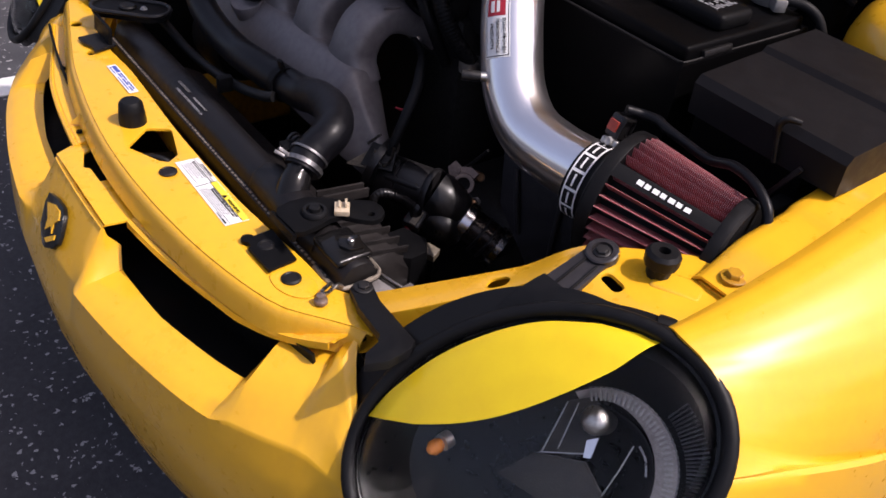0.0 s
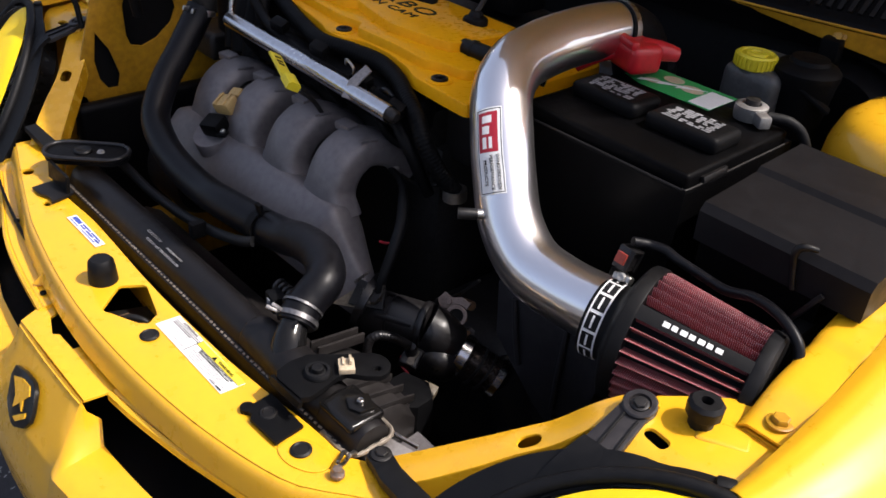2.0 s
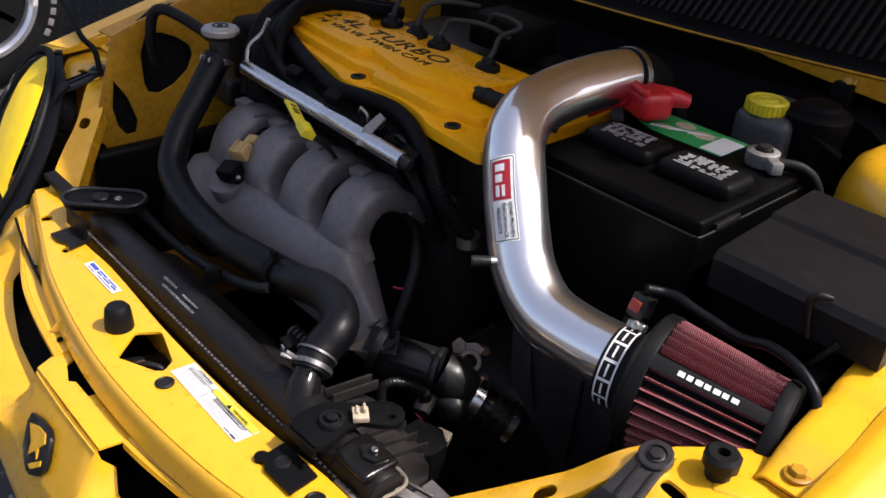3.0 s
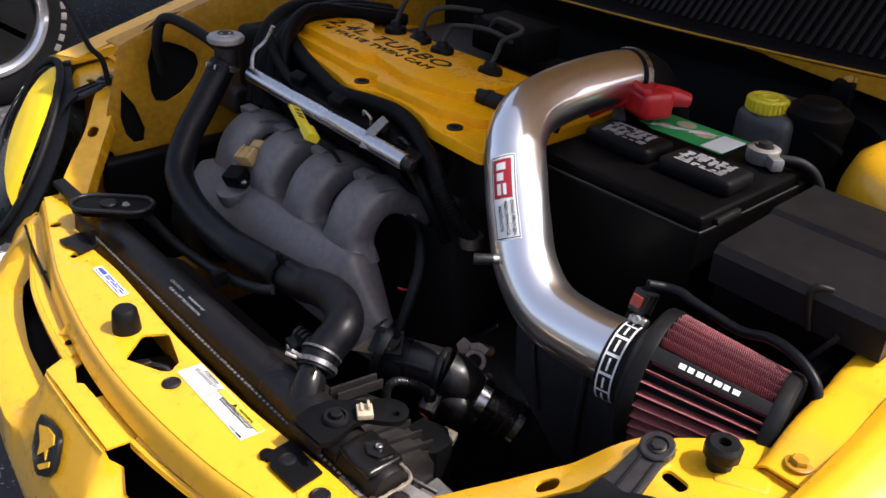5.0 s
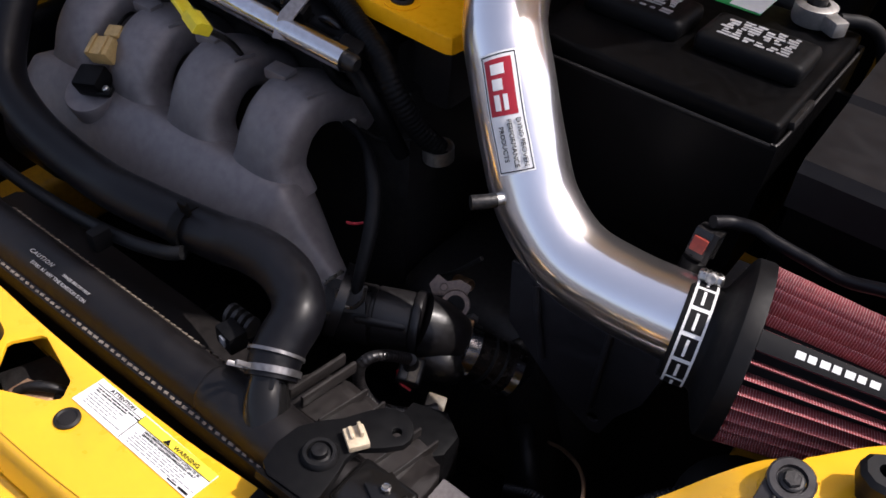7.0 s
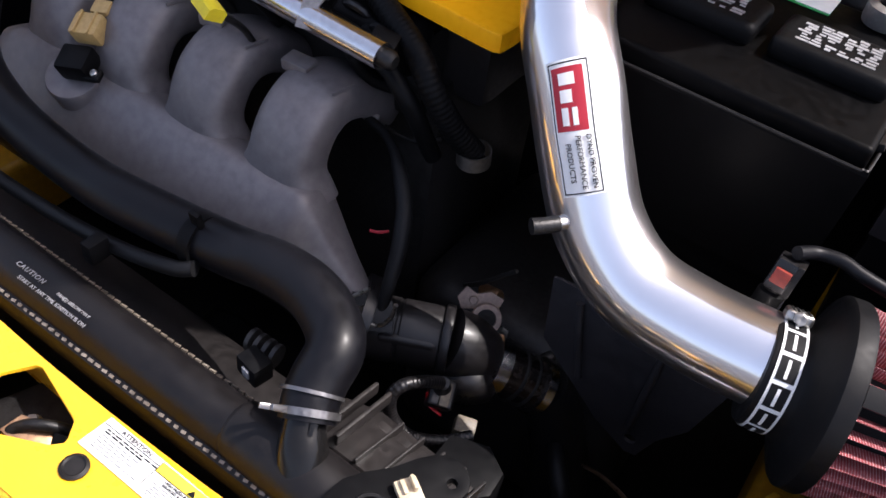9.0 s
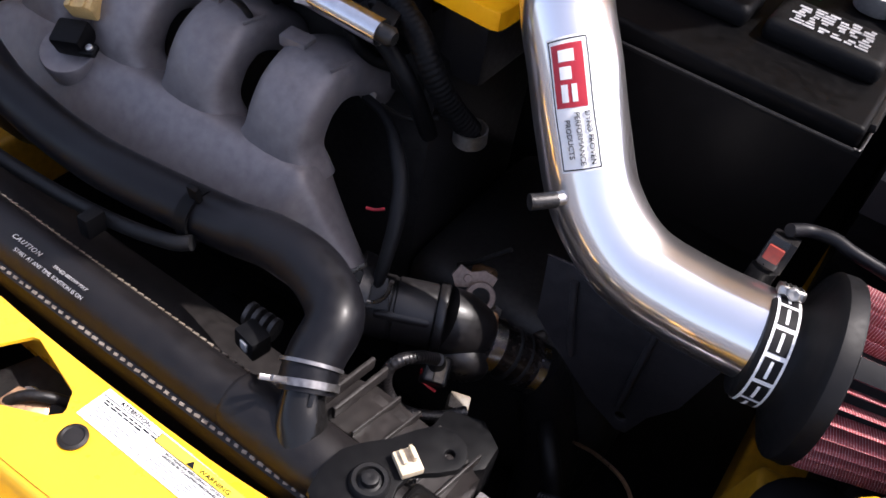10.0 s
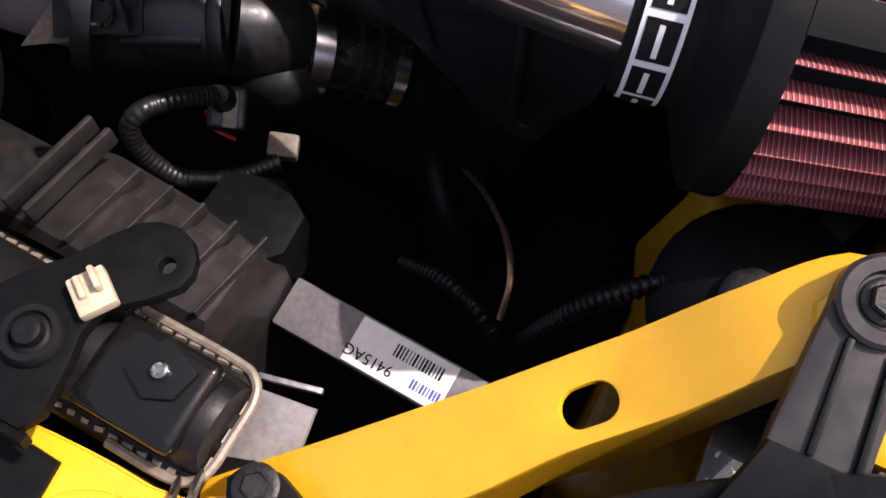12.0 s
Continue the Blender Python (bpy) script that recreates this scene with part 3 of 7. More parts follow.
strip_outline = [(s, up_edge(s)[0]) for s in ss] + [(s, low_edge(s)[0]) for s in ss[::-1]]
strip_holes = [slot(0.003, -0.002, 0.025, 0.0165, 12, -0.12)]
rear_plate = [(0.602, 0.196), (0.622, 0.232), (0.652, 0.268), (0.690, 0.306), (0.716, 0.294), (0.738, 0.268), (0.744, 0.240), (0.744, 0.200), (0.722, 0.182), (0.680, 0.158), (0.640, 0.156), (0.612, 0.170)]
for side in (1, -1):
    pick = (lambda b: b) if side > 0 else flipped
    bm = plate(strip_outline, 0.003, Matrix(), strip_holes, 0.0015)
    for vert in bm.verts:
        k = strip_lift(vert.co.x)
        vert.co = STRIP @ vert.co + Vector((0, -0.1 * k, k))
    corner = part("corner_panel", pick(bm), YELLOW, car)
    part("panel_flange", pick(sheet(lambda u, v: strip_point(-0.20 + 0.30 * u, low_edge(-0.20 + 0.30 * u)[0], 0.002) + Vector((0.001, -0.004, -0.05)) * v, 30, 3, -0.003)), YELLOW, car)
    part("panel_flange", pick(sheet(lambda u, v: strip_point(-0.20 + 0.30 * u, up_edge(-0.20 + 0.30 * u)[0], 0.002) + Vector((-0.001, 0.002, -0.03)) * v, 30, 3, 0.003)), YELLOW, car)
    bm = plate(rear_plate, 0.004, Matrix.Translation((0, 0, 0.8455)), [slot(0.652, 0.188, 0.026, 0.012, 6, -0.1)], 0.002)
    for vert in bm.verts:
        k = min(1, max(0, (vert.co.y - 0.190) / 0.060))
        vert.co.z += 0.005 * k * k * (3 - 2 * k) - 0.42 * max(0, 0.188 - vert.co.y)
    part("corner_plate", pick(bm), YELLOW, car)
    part("pressed_step", pick(rbox(0.050, 0.030, 0.010, pose(0.690, 0.236, 0.8405, 4, 0, 25), 0.005, 3)), YELLOW, car)

# fenders and their inner rails
edge = curve_of([(0.12, 0.756), (0.183, 0.751), (0.296, 0.746), (0.441, 0.738), (0.619, 0.724), (0.8, 0.71), (1.1, 0.70)])
NOSE = [(0.7344, 0.1696, 0.8520), (0.7364, 0.1676, 0.8620), (0.7424, 0.1646, 0.8660), (0.7490, 0.1626, 0.8666), (0.7581, 0.1627, 0.8656), (0.7720, 0.1635, 0.8627), (0.7863, 0.1637, 0.8580), (0.7999, 0.1635, 0.8507), (0.8135, 0.1607, 0.8409),
        (0.8261, 0.1549, 0.8293), (0.8354, 0.1487, 0.8164), (0.8447, 0.1398, 0.8017), (0.8427, 0.1388, 0.7992), (0.8467, 0.1378, 0.7967), (0.8522, 0.1259, 0.7777), (0.8544, 0.1019, 0.7466), (0.8428, 0.0699, 0.6991)]
TAIL = [(-0.010, 0.862), (-0.003, 0.880), (0.010, 0.886), (0.03, 0.885), (0.055, 0.879), (0.085, 0.864), (0.110, 0.842), (0.128, 0.812), (0.139, 0.780), (0.146, 0.745),
        (0.150, 0.665), (0.152, 0.604), (0.149, 0.600), (0.153, 0.596), (0.158, 0.56), (0.16, 0.50), (0.16, 0.40)]


def fender_point(u, v):
    """From the lamp's rim (u = 0) to the door (u = 1); v runs from the inner edge outwards and down."""
    a = Vector(step(NOSE, v))
    dx, z = step(TAIL, v)
    y = a.y + (1.1 - a.y) * u
    b = Vector((edge(y)[0] + dx, y, z + 0.05 * (y - 0.2)))
    k = 1 - (1 - min(1, u * 2.6)) ** 2.2
    c = a.lerp(b, k)
    seam = 0.80 - 0.30 * (y - 0.14) + 0.10 * max(0, y - 0.5)
    drop = [0, 0, 0, 0, 0, 0, 0, 0, 0, 0, 0.6, 1, 1, 1, 0.7, 0.3, 0]
    w = step([(q,) for q in drop], v)[0]
    return Vector((c.x, y, c.z + w * k * (seam - (z + 0.05 * (y - 0.2))) * 0.9))


RAIL = [(-0.058, 0.80), (-0.056, 0.862), (-0.054, 0.870), (-0.048, 0.874), (-0.020, 0.874), (-0.006, 0.874), (0.004, 0.870)]


def rail_point(u, v):
    y = 0.254 + 0.818 * u
    x, z = step(RAIL, v)
    k = max(0, 1 - (y - 0.254) / 0.07)
    return (edge(y)[0] + x, y, z + 0.04 * (y - 0.25) - 0.018 * k * k * (3 - 2 * k) + 0.005 * min(1, max(0, (y - 0.392) / 0.007)) + 0.004 * min(1, max(0, (y - 0.462) / 0.007)))


for side in (1, -1):
    pick = (lambda b: b) if side > 0 else flipped
    part("fender", pick(sheet(fender_point, 44, 48, 0.003)), YELLOW, car)
    rail = part("fender_rail", pick(sheet(rail_point, 120, 18, 0.003)), YELLOW, car)
    bolt(rail, (side * 0.719, 0.274, 0.8635), (0, 0, 1), 0.0085, 0.007, 0.0125, YELLOW_DIM, "bolt", "yellow painted hexagon bolt")
    part("rail_end_web", pick(plate([(-0.057, 0.850), (-0.056, 0.862), (-0.050, 0.8715), (-0.016, 0.8715), (0.002, 0.868), (0.002, 0.850)], 0.003, Matrix(((1, 0, 0, edge(0.254)[0]), (0, 0, -1, 0.2545), (0, 1, 0, -0.0185), (0, 0, 0, 1))))), YELLOW, rail)

# inner aprons with their openings, firewall, bay floor, strut towers, cowl
apron_out = [(0.10, 0.45), (0.126, 0.684), (0.158, 0.755), (0.189, 0.855), (0.213, 0.930), (0.30, 0.962), (0.40, 0.990), (0.62, 1.040), (0.98, 1.040), (0.98, 0.45)]
hole_a = [(0.272, 0.920), (0.259, 0.885), (0.261, 0.835), (0.268, 0.817), (0.289, 0.812), (0.318, 0.822), (0.348, 0.845), (0.359, 0.870), (0.354, 0.888), (0.330, 0.905), (0.301, 0.917)]
hole_b = [(0.206, 0.850), (0.198, 0.800), (0.204, 0.765), (0.218, 0.745), (0.236, 0.745), (0.242, 0.768), (0.228, 0.815)]
hole_c = [(0.166, 0.742), (0.150, 0.690), (0.148, 0.668), (0.188, 0.652), (0.192, 0.68), (0.176, 0.735)]
hole_a = [(y + 0.02 * (z - 0.812), 0.812 + (z - 0.812) * 1.06) for y, z in hole_a]
yz = Matrix(((0, 0, 1, 0), (1, 0, 0, 0), (0, 1, 0, 0), (0, 0, 0, 1)))
part("apron", plate(apron_out, 0.004, Matrix.Translation((-0.56, 0, 0)) @ yz, [hole_a, hole_b, hole_c], 0.0015), YELLOW_DIM, car)
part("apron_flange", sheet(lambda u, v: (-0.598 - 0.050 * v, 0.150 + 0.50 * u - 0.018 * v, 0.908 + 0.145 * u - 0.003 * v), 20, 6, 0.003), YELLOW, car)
part("apron_flange", sheet(lambda u, v: (-0.562 - 0.037 * v, 0.215 + 0.43 * u - 0.010 * v, 0.927 + 0.120 * u + 0.004 * v), 20, 3, 0.003), YELLOW_DIM, car)
part("apron", rbox(0.012, 0.72, 0.42, pose(0.695, 0.62, 0.43), 0.004), YELLOW_DIM, car)
part("frame_rail", rbox(0.09, 0.85, 0.11, pose(0.60, 0.58, 0.40), 0.012, 3), YELLOW_DIM, car)
part("frame_rail", rbox(0.09, 0.85, 0.11, pose(-0.50, 0.58, 0.40), 0.012, 3), YELLOW_DIM, car)
# black sheet added behind the apron, standing in for the dark inside its holes
part("wheel_liner", plate([(0.13, 0.46), (0.150, 0.69), (0.180, 0.755), (0.205, 0.85), (0.228, 0.92), (0.30, 0.965), (0.42, 0.975), (0.42, 0.46)], 0.006, Matrix.Translation((-0.574, 0, 0)) @ yz), DEEP, car, "black sheet behind the apron's holes")
part("frame_horn", rbox(0.05, 0.12, 0.12, pose(0.575, 0.285, 0.55, 0, 12, 20), 0.01, 3), YELLOW_DIM, car)
TOWER = [(0.150, 0), (0.140, 0.30), (0.135, 0.385), (0.125, 0.415), (0.105, 0.432), (0.075, 0.438), (0.03, 0.440), (0.0, 0.440)]
for x, y, z in ((0.625, 0.80, 0.55), (-0.60, 0.80, 0.44)):
    part("strut_tower", lathe(TOWER, pose(x, y, z), 40, caps=False), YELLOW, car)
part("firewall", rbox(1.36, 0.02, 0.60, pose(0, 1.02, 0.38), 0.004), YELLOW_DIM, car)
# black sheet added over the yellow firewall to stand in for its deep shade
part("sound_mat", rbox(1.16, 0.02, 0.61, pose(0.02, 0.985, 0.40), 0.008), DEEP, car, "black sheet in front of the firewall")
# dark sheet added before the driver's apron in place of the shade there
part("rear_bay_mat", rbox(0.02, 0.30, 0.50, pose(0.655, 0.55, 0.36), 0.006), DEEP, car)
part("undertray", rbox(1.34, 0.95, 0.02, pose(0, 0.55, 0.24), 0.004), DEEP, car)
part("front_closing_panel", rbox(1.0, 0.012, 0.42, pose(0, 0.02, 0.26), 0.003), BLACK, car)


def cowl_edge(x):
    return 0.90 + 0.16 * x * x, 1.020 + 0.02 * x


def cowl_point(u, v):
    x = -0.66 + 1.32 * u
    y, z = cowl_edge(x)
    dy, dz = step([(0.006, -0.012), (0.0, 0.0), (0.004, 0.004), (0.016, 0.012), (0.10, 0.092)], v)
    return (x, y + dy, z + dz)


cowl = part("cowl_grille", sheet(cowl_point, 40, 8, -0.004), BLACK, car, "black plastic cowl with louvres")
for i in range(58):
    x = -0.30 + 0.0155 * i
    y, z = cowl_edge(x)
    part("louvre", rbox(0.0070, 0.108, 0.009, Matrix.Translation((x + 0.02, y + 0.058, z + 0.050)) @ pose(0, 0, 0, 43.6, 0, 0), 0.0), DUSTY, cowl, smooth=False)
# yellow panel drawn black: the shadow under the cowl is put into its colour
part("cowl_panel", sheet(lambda u, v: (-0.66 + 1.32 * u, cowl_edge(-0.66 + 1.32 * u)[0] + 0.02 + 0.02 * v, cowl_edge(-0.66 + 1.32 * u)[1] - 0.008 - 0.045 * v), 30, 3, -0.003), BLACK, car)
part("cowl_side", sheet(lambda u, v: (0.24 + 0.40 * u, cowl_edge(0.24 + 0.40 * u)[0] - 0.003 + 0.004 * v, cowl_edge(0.24 + 0.40 * u)[1] - 0.005 - 0.055 * v * (0.02 + u)), 14, 4, -0.003), YELLOW_DIM, car)
part("cowl_seam", tube([(x, cowl_edge(x)[0] - 0.0045, cowl_edge(x)[1] - 0.001) for x in np.linspace(-0.64, 0.64, 14)], 0.0022, 6, 4), YELLOW_DIM, car)
bolt(car, (0.405, 0.925, 1.012), (0.1, -1, 0.3), 0.006, 0.006, 0.010, YELLOW_DIM)
part("hinge_bracket", rbox(0.03, 0.02, 0.07, pose(0.40, 0.93, 0.94, 10, 0, 0), 0.004), BLACK, car)
# raised bonnet, hinged at the cowl
hinge, tip = Vector((0, 1.06, 1.15)), Vector((0, 0.60, 1.98))


def hood_point(u, v):
    p = hinge.lerp(tip, v)
    n = Vector((0, -(tip - hinge).z, (tip - hinge).y)).normalized()
    w = 0.72 - 0.02 * v - 0.06 * v ** 6
    return p + Vector((w * (2 * u - 1), 0, 0)) - n * 0.03 * (1 - (2 * u - 1) ** 2)


part("bonnet", sheet(hood_point, 24, 16, 0.025), YELLOW_DIM, car)
# windscreen base and roof mass behind the cowl, and the wheels that carry the car
part("windscreen", sheet(lambda u, v: (-0.62 + 1.24 * u, 1.14 + 0.5 * v + 0.1 * (2 * u - 1) ** 2, 1.09 + 0.36 * v), 12, 6, -0.006), BLACK_SHINY, car)
for x in (-0.72, 0.72):
    part("wheel", lathe([(0.18, -0.09), (0.27, -0.10), (0.305, -0.08), (0.31, 0.0), (0.305, 0.08), (0.27, 0.10), (0.18, 0.09)], pose(x, 0.62, 0.31, 0, 90, 0), 40), RUBBER, car)

# the rest of the car behind the windscreen, plain
def shell(y, w, z0, z1, p=0.55, k=28):
    c = (z0 + z1) / 2
    return [Vector((w * math.copysign(abs(math.cos(a)) ** p, math.cos(a)), y, c + (z1 - z0) / 2 * math.copysign(abs(math.sin(a)) ** p, math.sin(a)))) for a in (2 * math.pi * i / k for i in range(k))]


part("body_shell", rings([shell(1.12, 0.80, 0.26, 1.02), shell(1.5, 0.84, 0.24, 1.04), shell(3.0, 0.84, 0.26, 1.06), shell(3.4, 0.78, 0.32, 1.04), shell(3.5, 0.66, 0.40, 0.96)]), YELLOW, car)
part("cabin_glass", rings([shell(1.25, 0.60, 1.0, 1.10), shell(1.72, 0.62, 1.0, 1.50), shell(2.9, 0.62, 1.0, 1.52), shell(3.3, 0.60, 1.0, 1.20)]), BLACK_SHINY, car)
part("roof", rings([shell(1.70, 0.58, 1.49, 1.535, 0.4), shell(2.2, 0.60, 1.50, 1.58, 0.4), shell(2.92, 0.58, 1.50, 1.555, 0.4)]), YELLOW, car)
for x in (-0.74, 0.74):
    part("wheel", lathe([(0.18, -0.09), (0.27, -0.10), (0.305, -0.08), (0.31, 0.0), (0.305, 0.08), (0.27, 0.10), (0.18, 0.09)], pose(x, 2.95, 0.31, 0, 90, 0), 40), RUBBER, car)

# emblem: a dark shield with plain shapes inside
EM = basis((0.017, -0.1675, 0.632), (1, 0, 0), (0, -0.83, 0.56))
shield = [(-0.036, 0.0215), (-0.012, 0.027), (0.014, 0.028), (0.026, 0.022), (0.040, 0.0), (0.043, -0.0116), (0.036, -0.0237), (0.018, -0.033), (0.008, -0.033), (-0.006, -0.027), (-0.021, -0.018), (-0.036, 0.009)]
emblem = part("emblem", plate(shield, 0.006, EM @ Matrix.Translation((0, 0, 0.004)), [], 0.001), BLACK_SHINY, car, "black shield emblem with yellow inlay")
part("inlay", plate([(-0.026, 0.012), (-0.006, 0.020), (0.014, 0.021), (0.022, 0.012), (0.014, 0.002), (0.020, -0.010), (0.010, -0.004), (0.000, -0.016), (-0.006, -0.002)], 0.002, EM @ Matrix.Translation((0, 0, 0.0055))), YELLOW, emblem, smooth=False)
part("inlay", plate([(0.030, -0.006), (0.033, -0.012), (0.018, -0.025), (0.009, -0.024), (0.014, -0.019)], 0.002, EM @ Matrix.Translation((0, 0, 0.0055))), YELLOW, emblem, smooth=False)

# rubber buffer, plugs and stickers on the support
part("hood_buffer", lathe([(0.0185, 0), (0.0185, 0.004), (0.0175, 0.018), (0.016, 0.029), (0.0125, 0.0335), (0.006, 0.0345), (0.0, 0.0345)], pose(-0.033, -0.031, 0.72), 28, caps=False), RUBBER, car, "black rubber hood buffer")
for x, y in ((0.107, -0.037), (0.372, -0.002)):
    part("plug", lathe([(0.0115, 0.0), (0.0115, 0.0015), (0.009, 0.003), (0.0075, 0.0018), (0.0, 0.0018)], pose(x, y, 0.7205 if x < 0.2 else 0.7222), 24, caps=False), DUSTY, car)
part("buffer_stop", lathe([(0.011, 0), (0.012, 0.004), (0.0125, 0.012), (0.017, 0.016), (0.0175, 0.027), (0.014, 0.031), (0.006, 0.031), (0.0055, 0.020), (0.0, 0.020)], pose(0.668, 0.231, 0.846), 10, caps=False), RUBBER, car, "black rubber hood stop")
sticker = thing("warning_sticker", (0.165, -0.005, 0.722), "white paper warning sticker with a yellow corner", "sticker")
SK = Matrix(((0.95, 0.0, 0, 0.171), (0.0, 0.80, 0, -0.0065), (0, 0, 1, 0.7212), (0, 0, 0, 1)))
part("paper", plate([(-0.084, -0.019), (0.080, -0.021), (0.082, 0.017), (-0.082, 0.020)], 0.0004, SK), WHITE, sticker, smooth=False)
part("yellow_field", rbox(0.097, 0.0105, 0.0004, SK @ Matrix.Translation((0.0325, 0.0120, 0.0002)), 0), LABEL_YELLOW, sticker, smooth=False)
rng = random.Random(4)


def word_rows(x0, x1, rows, thick):
    """Rows of unreadable small print, broken into words."""
    out = []
    for y in rows:
        x, end = x0 + rng.uniform(0, 0.003), x1 - rng.uniform(0, 0.4) * (x1 - x0)
        while x < end:
            l = rng.uniform(0.0025, 0.0075)
            out.append((x + l / 2, y, l, thick))
            x += l + rng.uniform(0.0012, 0.0022)
    return out


INK_AT = SK @ Matrix.Translation((0, 0, 0.0003))
bars(word_rows(-0.076, -0.020, (0.0085, 0.0055), 0.0014), INK_AT, INK, sticker)
bars(word_rows(-0.076, -0.024, (0.0015, -0.0020, -0.0055, -0.0090, -0.0125), 0.0009), INK_AT, GREY_INK, sticker)
bars(word_rows(-0.010, 0.076, (-0.0035, -0.0065, -0.0095, -0.0125, -0.0155), 0.0009), INK_AT, GREY_INK, sticker)
bars([(-0.049, 0.0118, 0.064, 0.0006), (0.0325, 0.0064, 0.097, 0.0006), (-0.0165, 0.0, 0.0006, 0.036)], INK_AT, INK, sticker)
bars([(0.056, -0.0180, 0.012, 0.0014), (0.070, -0.0178, 0.012, 0.0026)], INK_AT, INK, sticker)
lettering("HIGH PRESSURE REFRIGERANT SYSTEM TO BE", 0.0036, SK @ pose(0.034, 0.0035, 0.0008), INK, sticker)
lettering("SERVICED BY QUALIFIED PERSONNEL ONLY", 0.0036, SK @ pose(0.033, -0.0002, 0.0008), INK, sticker)
lettering("ATTENTION", 0.0062, SK @ pose(-0.046, 0.0152, 0.0008), INK, sticker)
lettering("WARNING", 0.0068, SK @ pose(0.047, 0.0105, 0.0012), INK, sticker)
part("hazard_mark", plate([(-0.004, -0.003), (0.004, -0.003), (0.0, 0.0038)], 0.0004, SK @ pose(0.022, 0.0105, 0.0012)), INK, sticker, smooth=False)
small = thing("emission_sticker", (-0.19, -0.004, 0.722), "small white sticker with blue print", "sticker")
SS = Matrix(((1.23, 0.0, 0, -0.158), (0.0, 0.66, 0, -0.001), (0, 0, 1, 0.7212), (0, 0, 0, 1)))
part("paper", rbox(0.078, 0.021, 0.0005, SS, 0.0), WHITE, small, smooth=False)
bars([(-0.026, 0.003, 0.018, 0.0095), (-0.004, 0.0055, 0.020, 0.0036), (0.020, 0.0055, 0.022, 0.0036), (-0.008, 0.0000, 0.012, 0.0040), (0.010, 0.0000, 0.018, 0.0040), (0.029, 0.0000, 0.012, 0.0040), (-0.024, -0.0060, 0.020, 0.0022), (0.012, -0.0060, 0.036, 0.0022)], SS @ Matrix.Translation((0, 0, 0.0004)), BLUE_INK, small)

# hood latch seen through the opening in the support
latch = thing("hood_latch", (0.035, -0.03, 0.66), "greasy steel hood latch under the support", "latch")
part("base", rbox(0.11, 0.06, 0.006, pose(0.035, -0.025, 0.668, 0, 0, -20), 0.002), DARK_METAL, latch)
part("hook", tube([(0.02, -0.045, 0.690), (0.035, -0.03, 0.700), (0.05, -0.018, 0.698), (0.06, -0.008, 0.688)], 0.005, 10), DARK_METAL, latch)
part("claw", plate([(-0.02, -0.008), (0.0, -0.014), (0.022, -0.004), (0.016, 0.012), (-0.012, 0.010)], 0.005, pose(0.036, -0.032, 0.694, 10, 15, 20), [], 0.001), BRASS, latch)
part("spring", tube([(0.03, -0.05, 0.682), (0.055, -0.035, 0.684), (0.07, -0.024, 0.684)], 0.005, 10, 8, wave=0.001, pitch=0.004), GREY_METAL, latch)
bolt(latch, (0.02, -0.02, 0.676), (0, 0, 1), 0.006, 0.006, 0.008, STEEL)

# ---- headlights ----
HL = Matrix(((0.606, -0.780, 0.155, 0.557), (0.549, 0.269, -0.791, -0.009), (0.576, 0.565, 0.591, 0.682), (0, 0, 0, 1)))
LAMP_AT = HL @ Vector((0.147, -0.065, -0.05))
lamp = thing("headlight", LAMP_AT, "oval clear headlight with black housing and yellow eyelid film", "headlight", "headlights")
CX, CY, RX, RY = 0.147, -0.066, 0.182, 0.118


def dome(r, lift, k=64):
    return [HL @ Vector((CX + RX * r * math.cos(a), CY + RY * r * math.sin(a), lift)) for a in (2 * math.pi * i / k for i in range(k))]


def on_lens(x, y, lift=0.0):
    q = min(1.0, math.hypot((x - CX) / RX, (y - CY) / RY))
    return HL @ Vector((x, y, float(np.interp(q, [0, 0.3, 0.6, 0.85, 0.97, 1.0], [0.030, 0.029, 0.024, 0.014, 0.004, -0.002])) + lift))


for vert in bumper.data.vertices:
    for m in (HL, FLIP @ HL):
        q = m.inverted() @ vert.co
        r = math.hypot((q.x - CX) / RX, (q.y - CY) / RY)
        if r < 1.03 and q.z < 0.06:
            vert.co = m @ Vector((q.x, q.y, min(q.z, -0.012 - 0.35 * (1.03 - r))))
part("housing", rings([dome(1.08, -0.020), dome(1.05, -0.006), dome(0.99, -0.004), dome(0.95, -0.02), dome(0.86, -0.065), dome(0.6, -0.088), dome(0.02, -0.092)], None, True, False), LAMP_BLACK, lamp, "black lamp housing")
lens = part("lens", rings([dome(1.0, -0.004), dome(0.97, 0.004), dome(0.85, 0.014), dome(0.6, 0.024), dome(0.3, 0.029), dome(0.02, 0.030),
                           dome(0.02, 0.0275), dome(0.3, 0.0265), dome(0.6, 0.0215), dome(0.85, 0.0115), dome(0.96, 0.001), dome(0.985, -0.006)], None, True, False), LENS, lamp, "clear plastic lens")
lens.visible_shadow = False
part("rim", bezel(oval(CX, CY, RX * 1.052, RY * 1.075, 72), HL @ Matrix.Translation((0, 0, -0.002)), 0.0075), RUBBER, lamp, "thick black rubber rim")
lid_top = [(-0.007, 0.001), (0.031, 0.019), (0.089, 0.038), (0.147, 0.046), (0.2, 0.044), (0.252, 0.029), (0.284, 0.012), (0.300, 0.0)]
lid_low = [(0.262, -0.015), (0.216, -0.025), (0.165, -0.031), (0.117, -0.030), (0.063, -0.021), (0.02, -0.008)]
top_c, low_c = curve_of(lid_top), curve_of(sorted([lid_top[0], *lid_low, lid_top[-1]]))


def lid_point(u, v):
    x = -0.007 + 0.307 * u
    y = low_c(x)[0] * (1 - v) + top_c(x)[0] * v
    return on_lens(x, y, 0.0012)


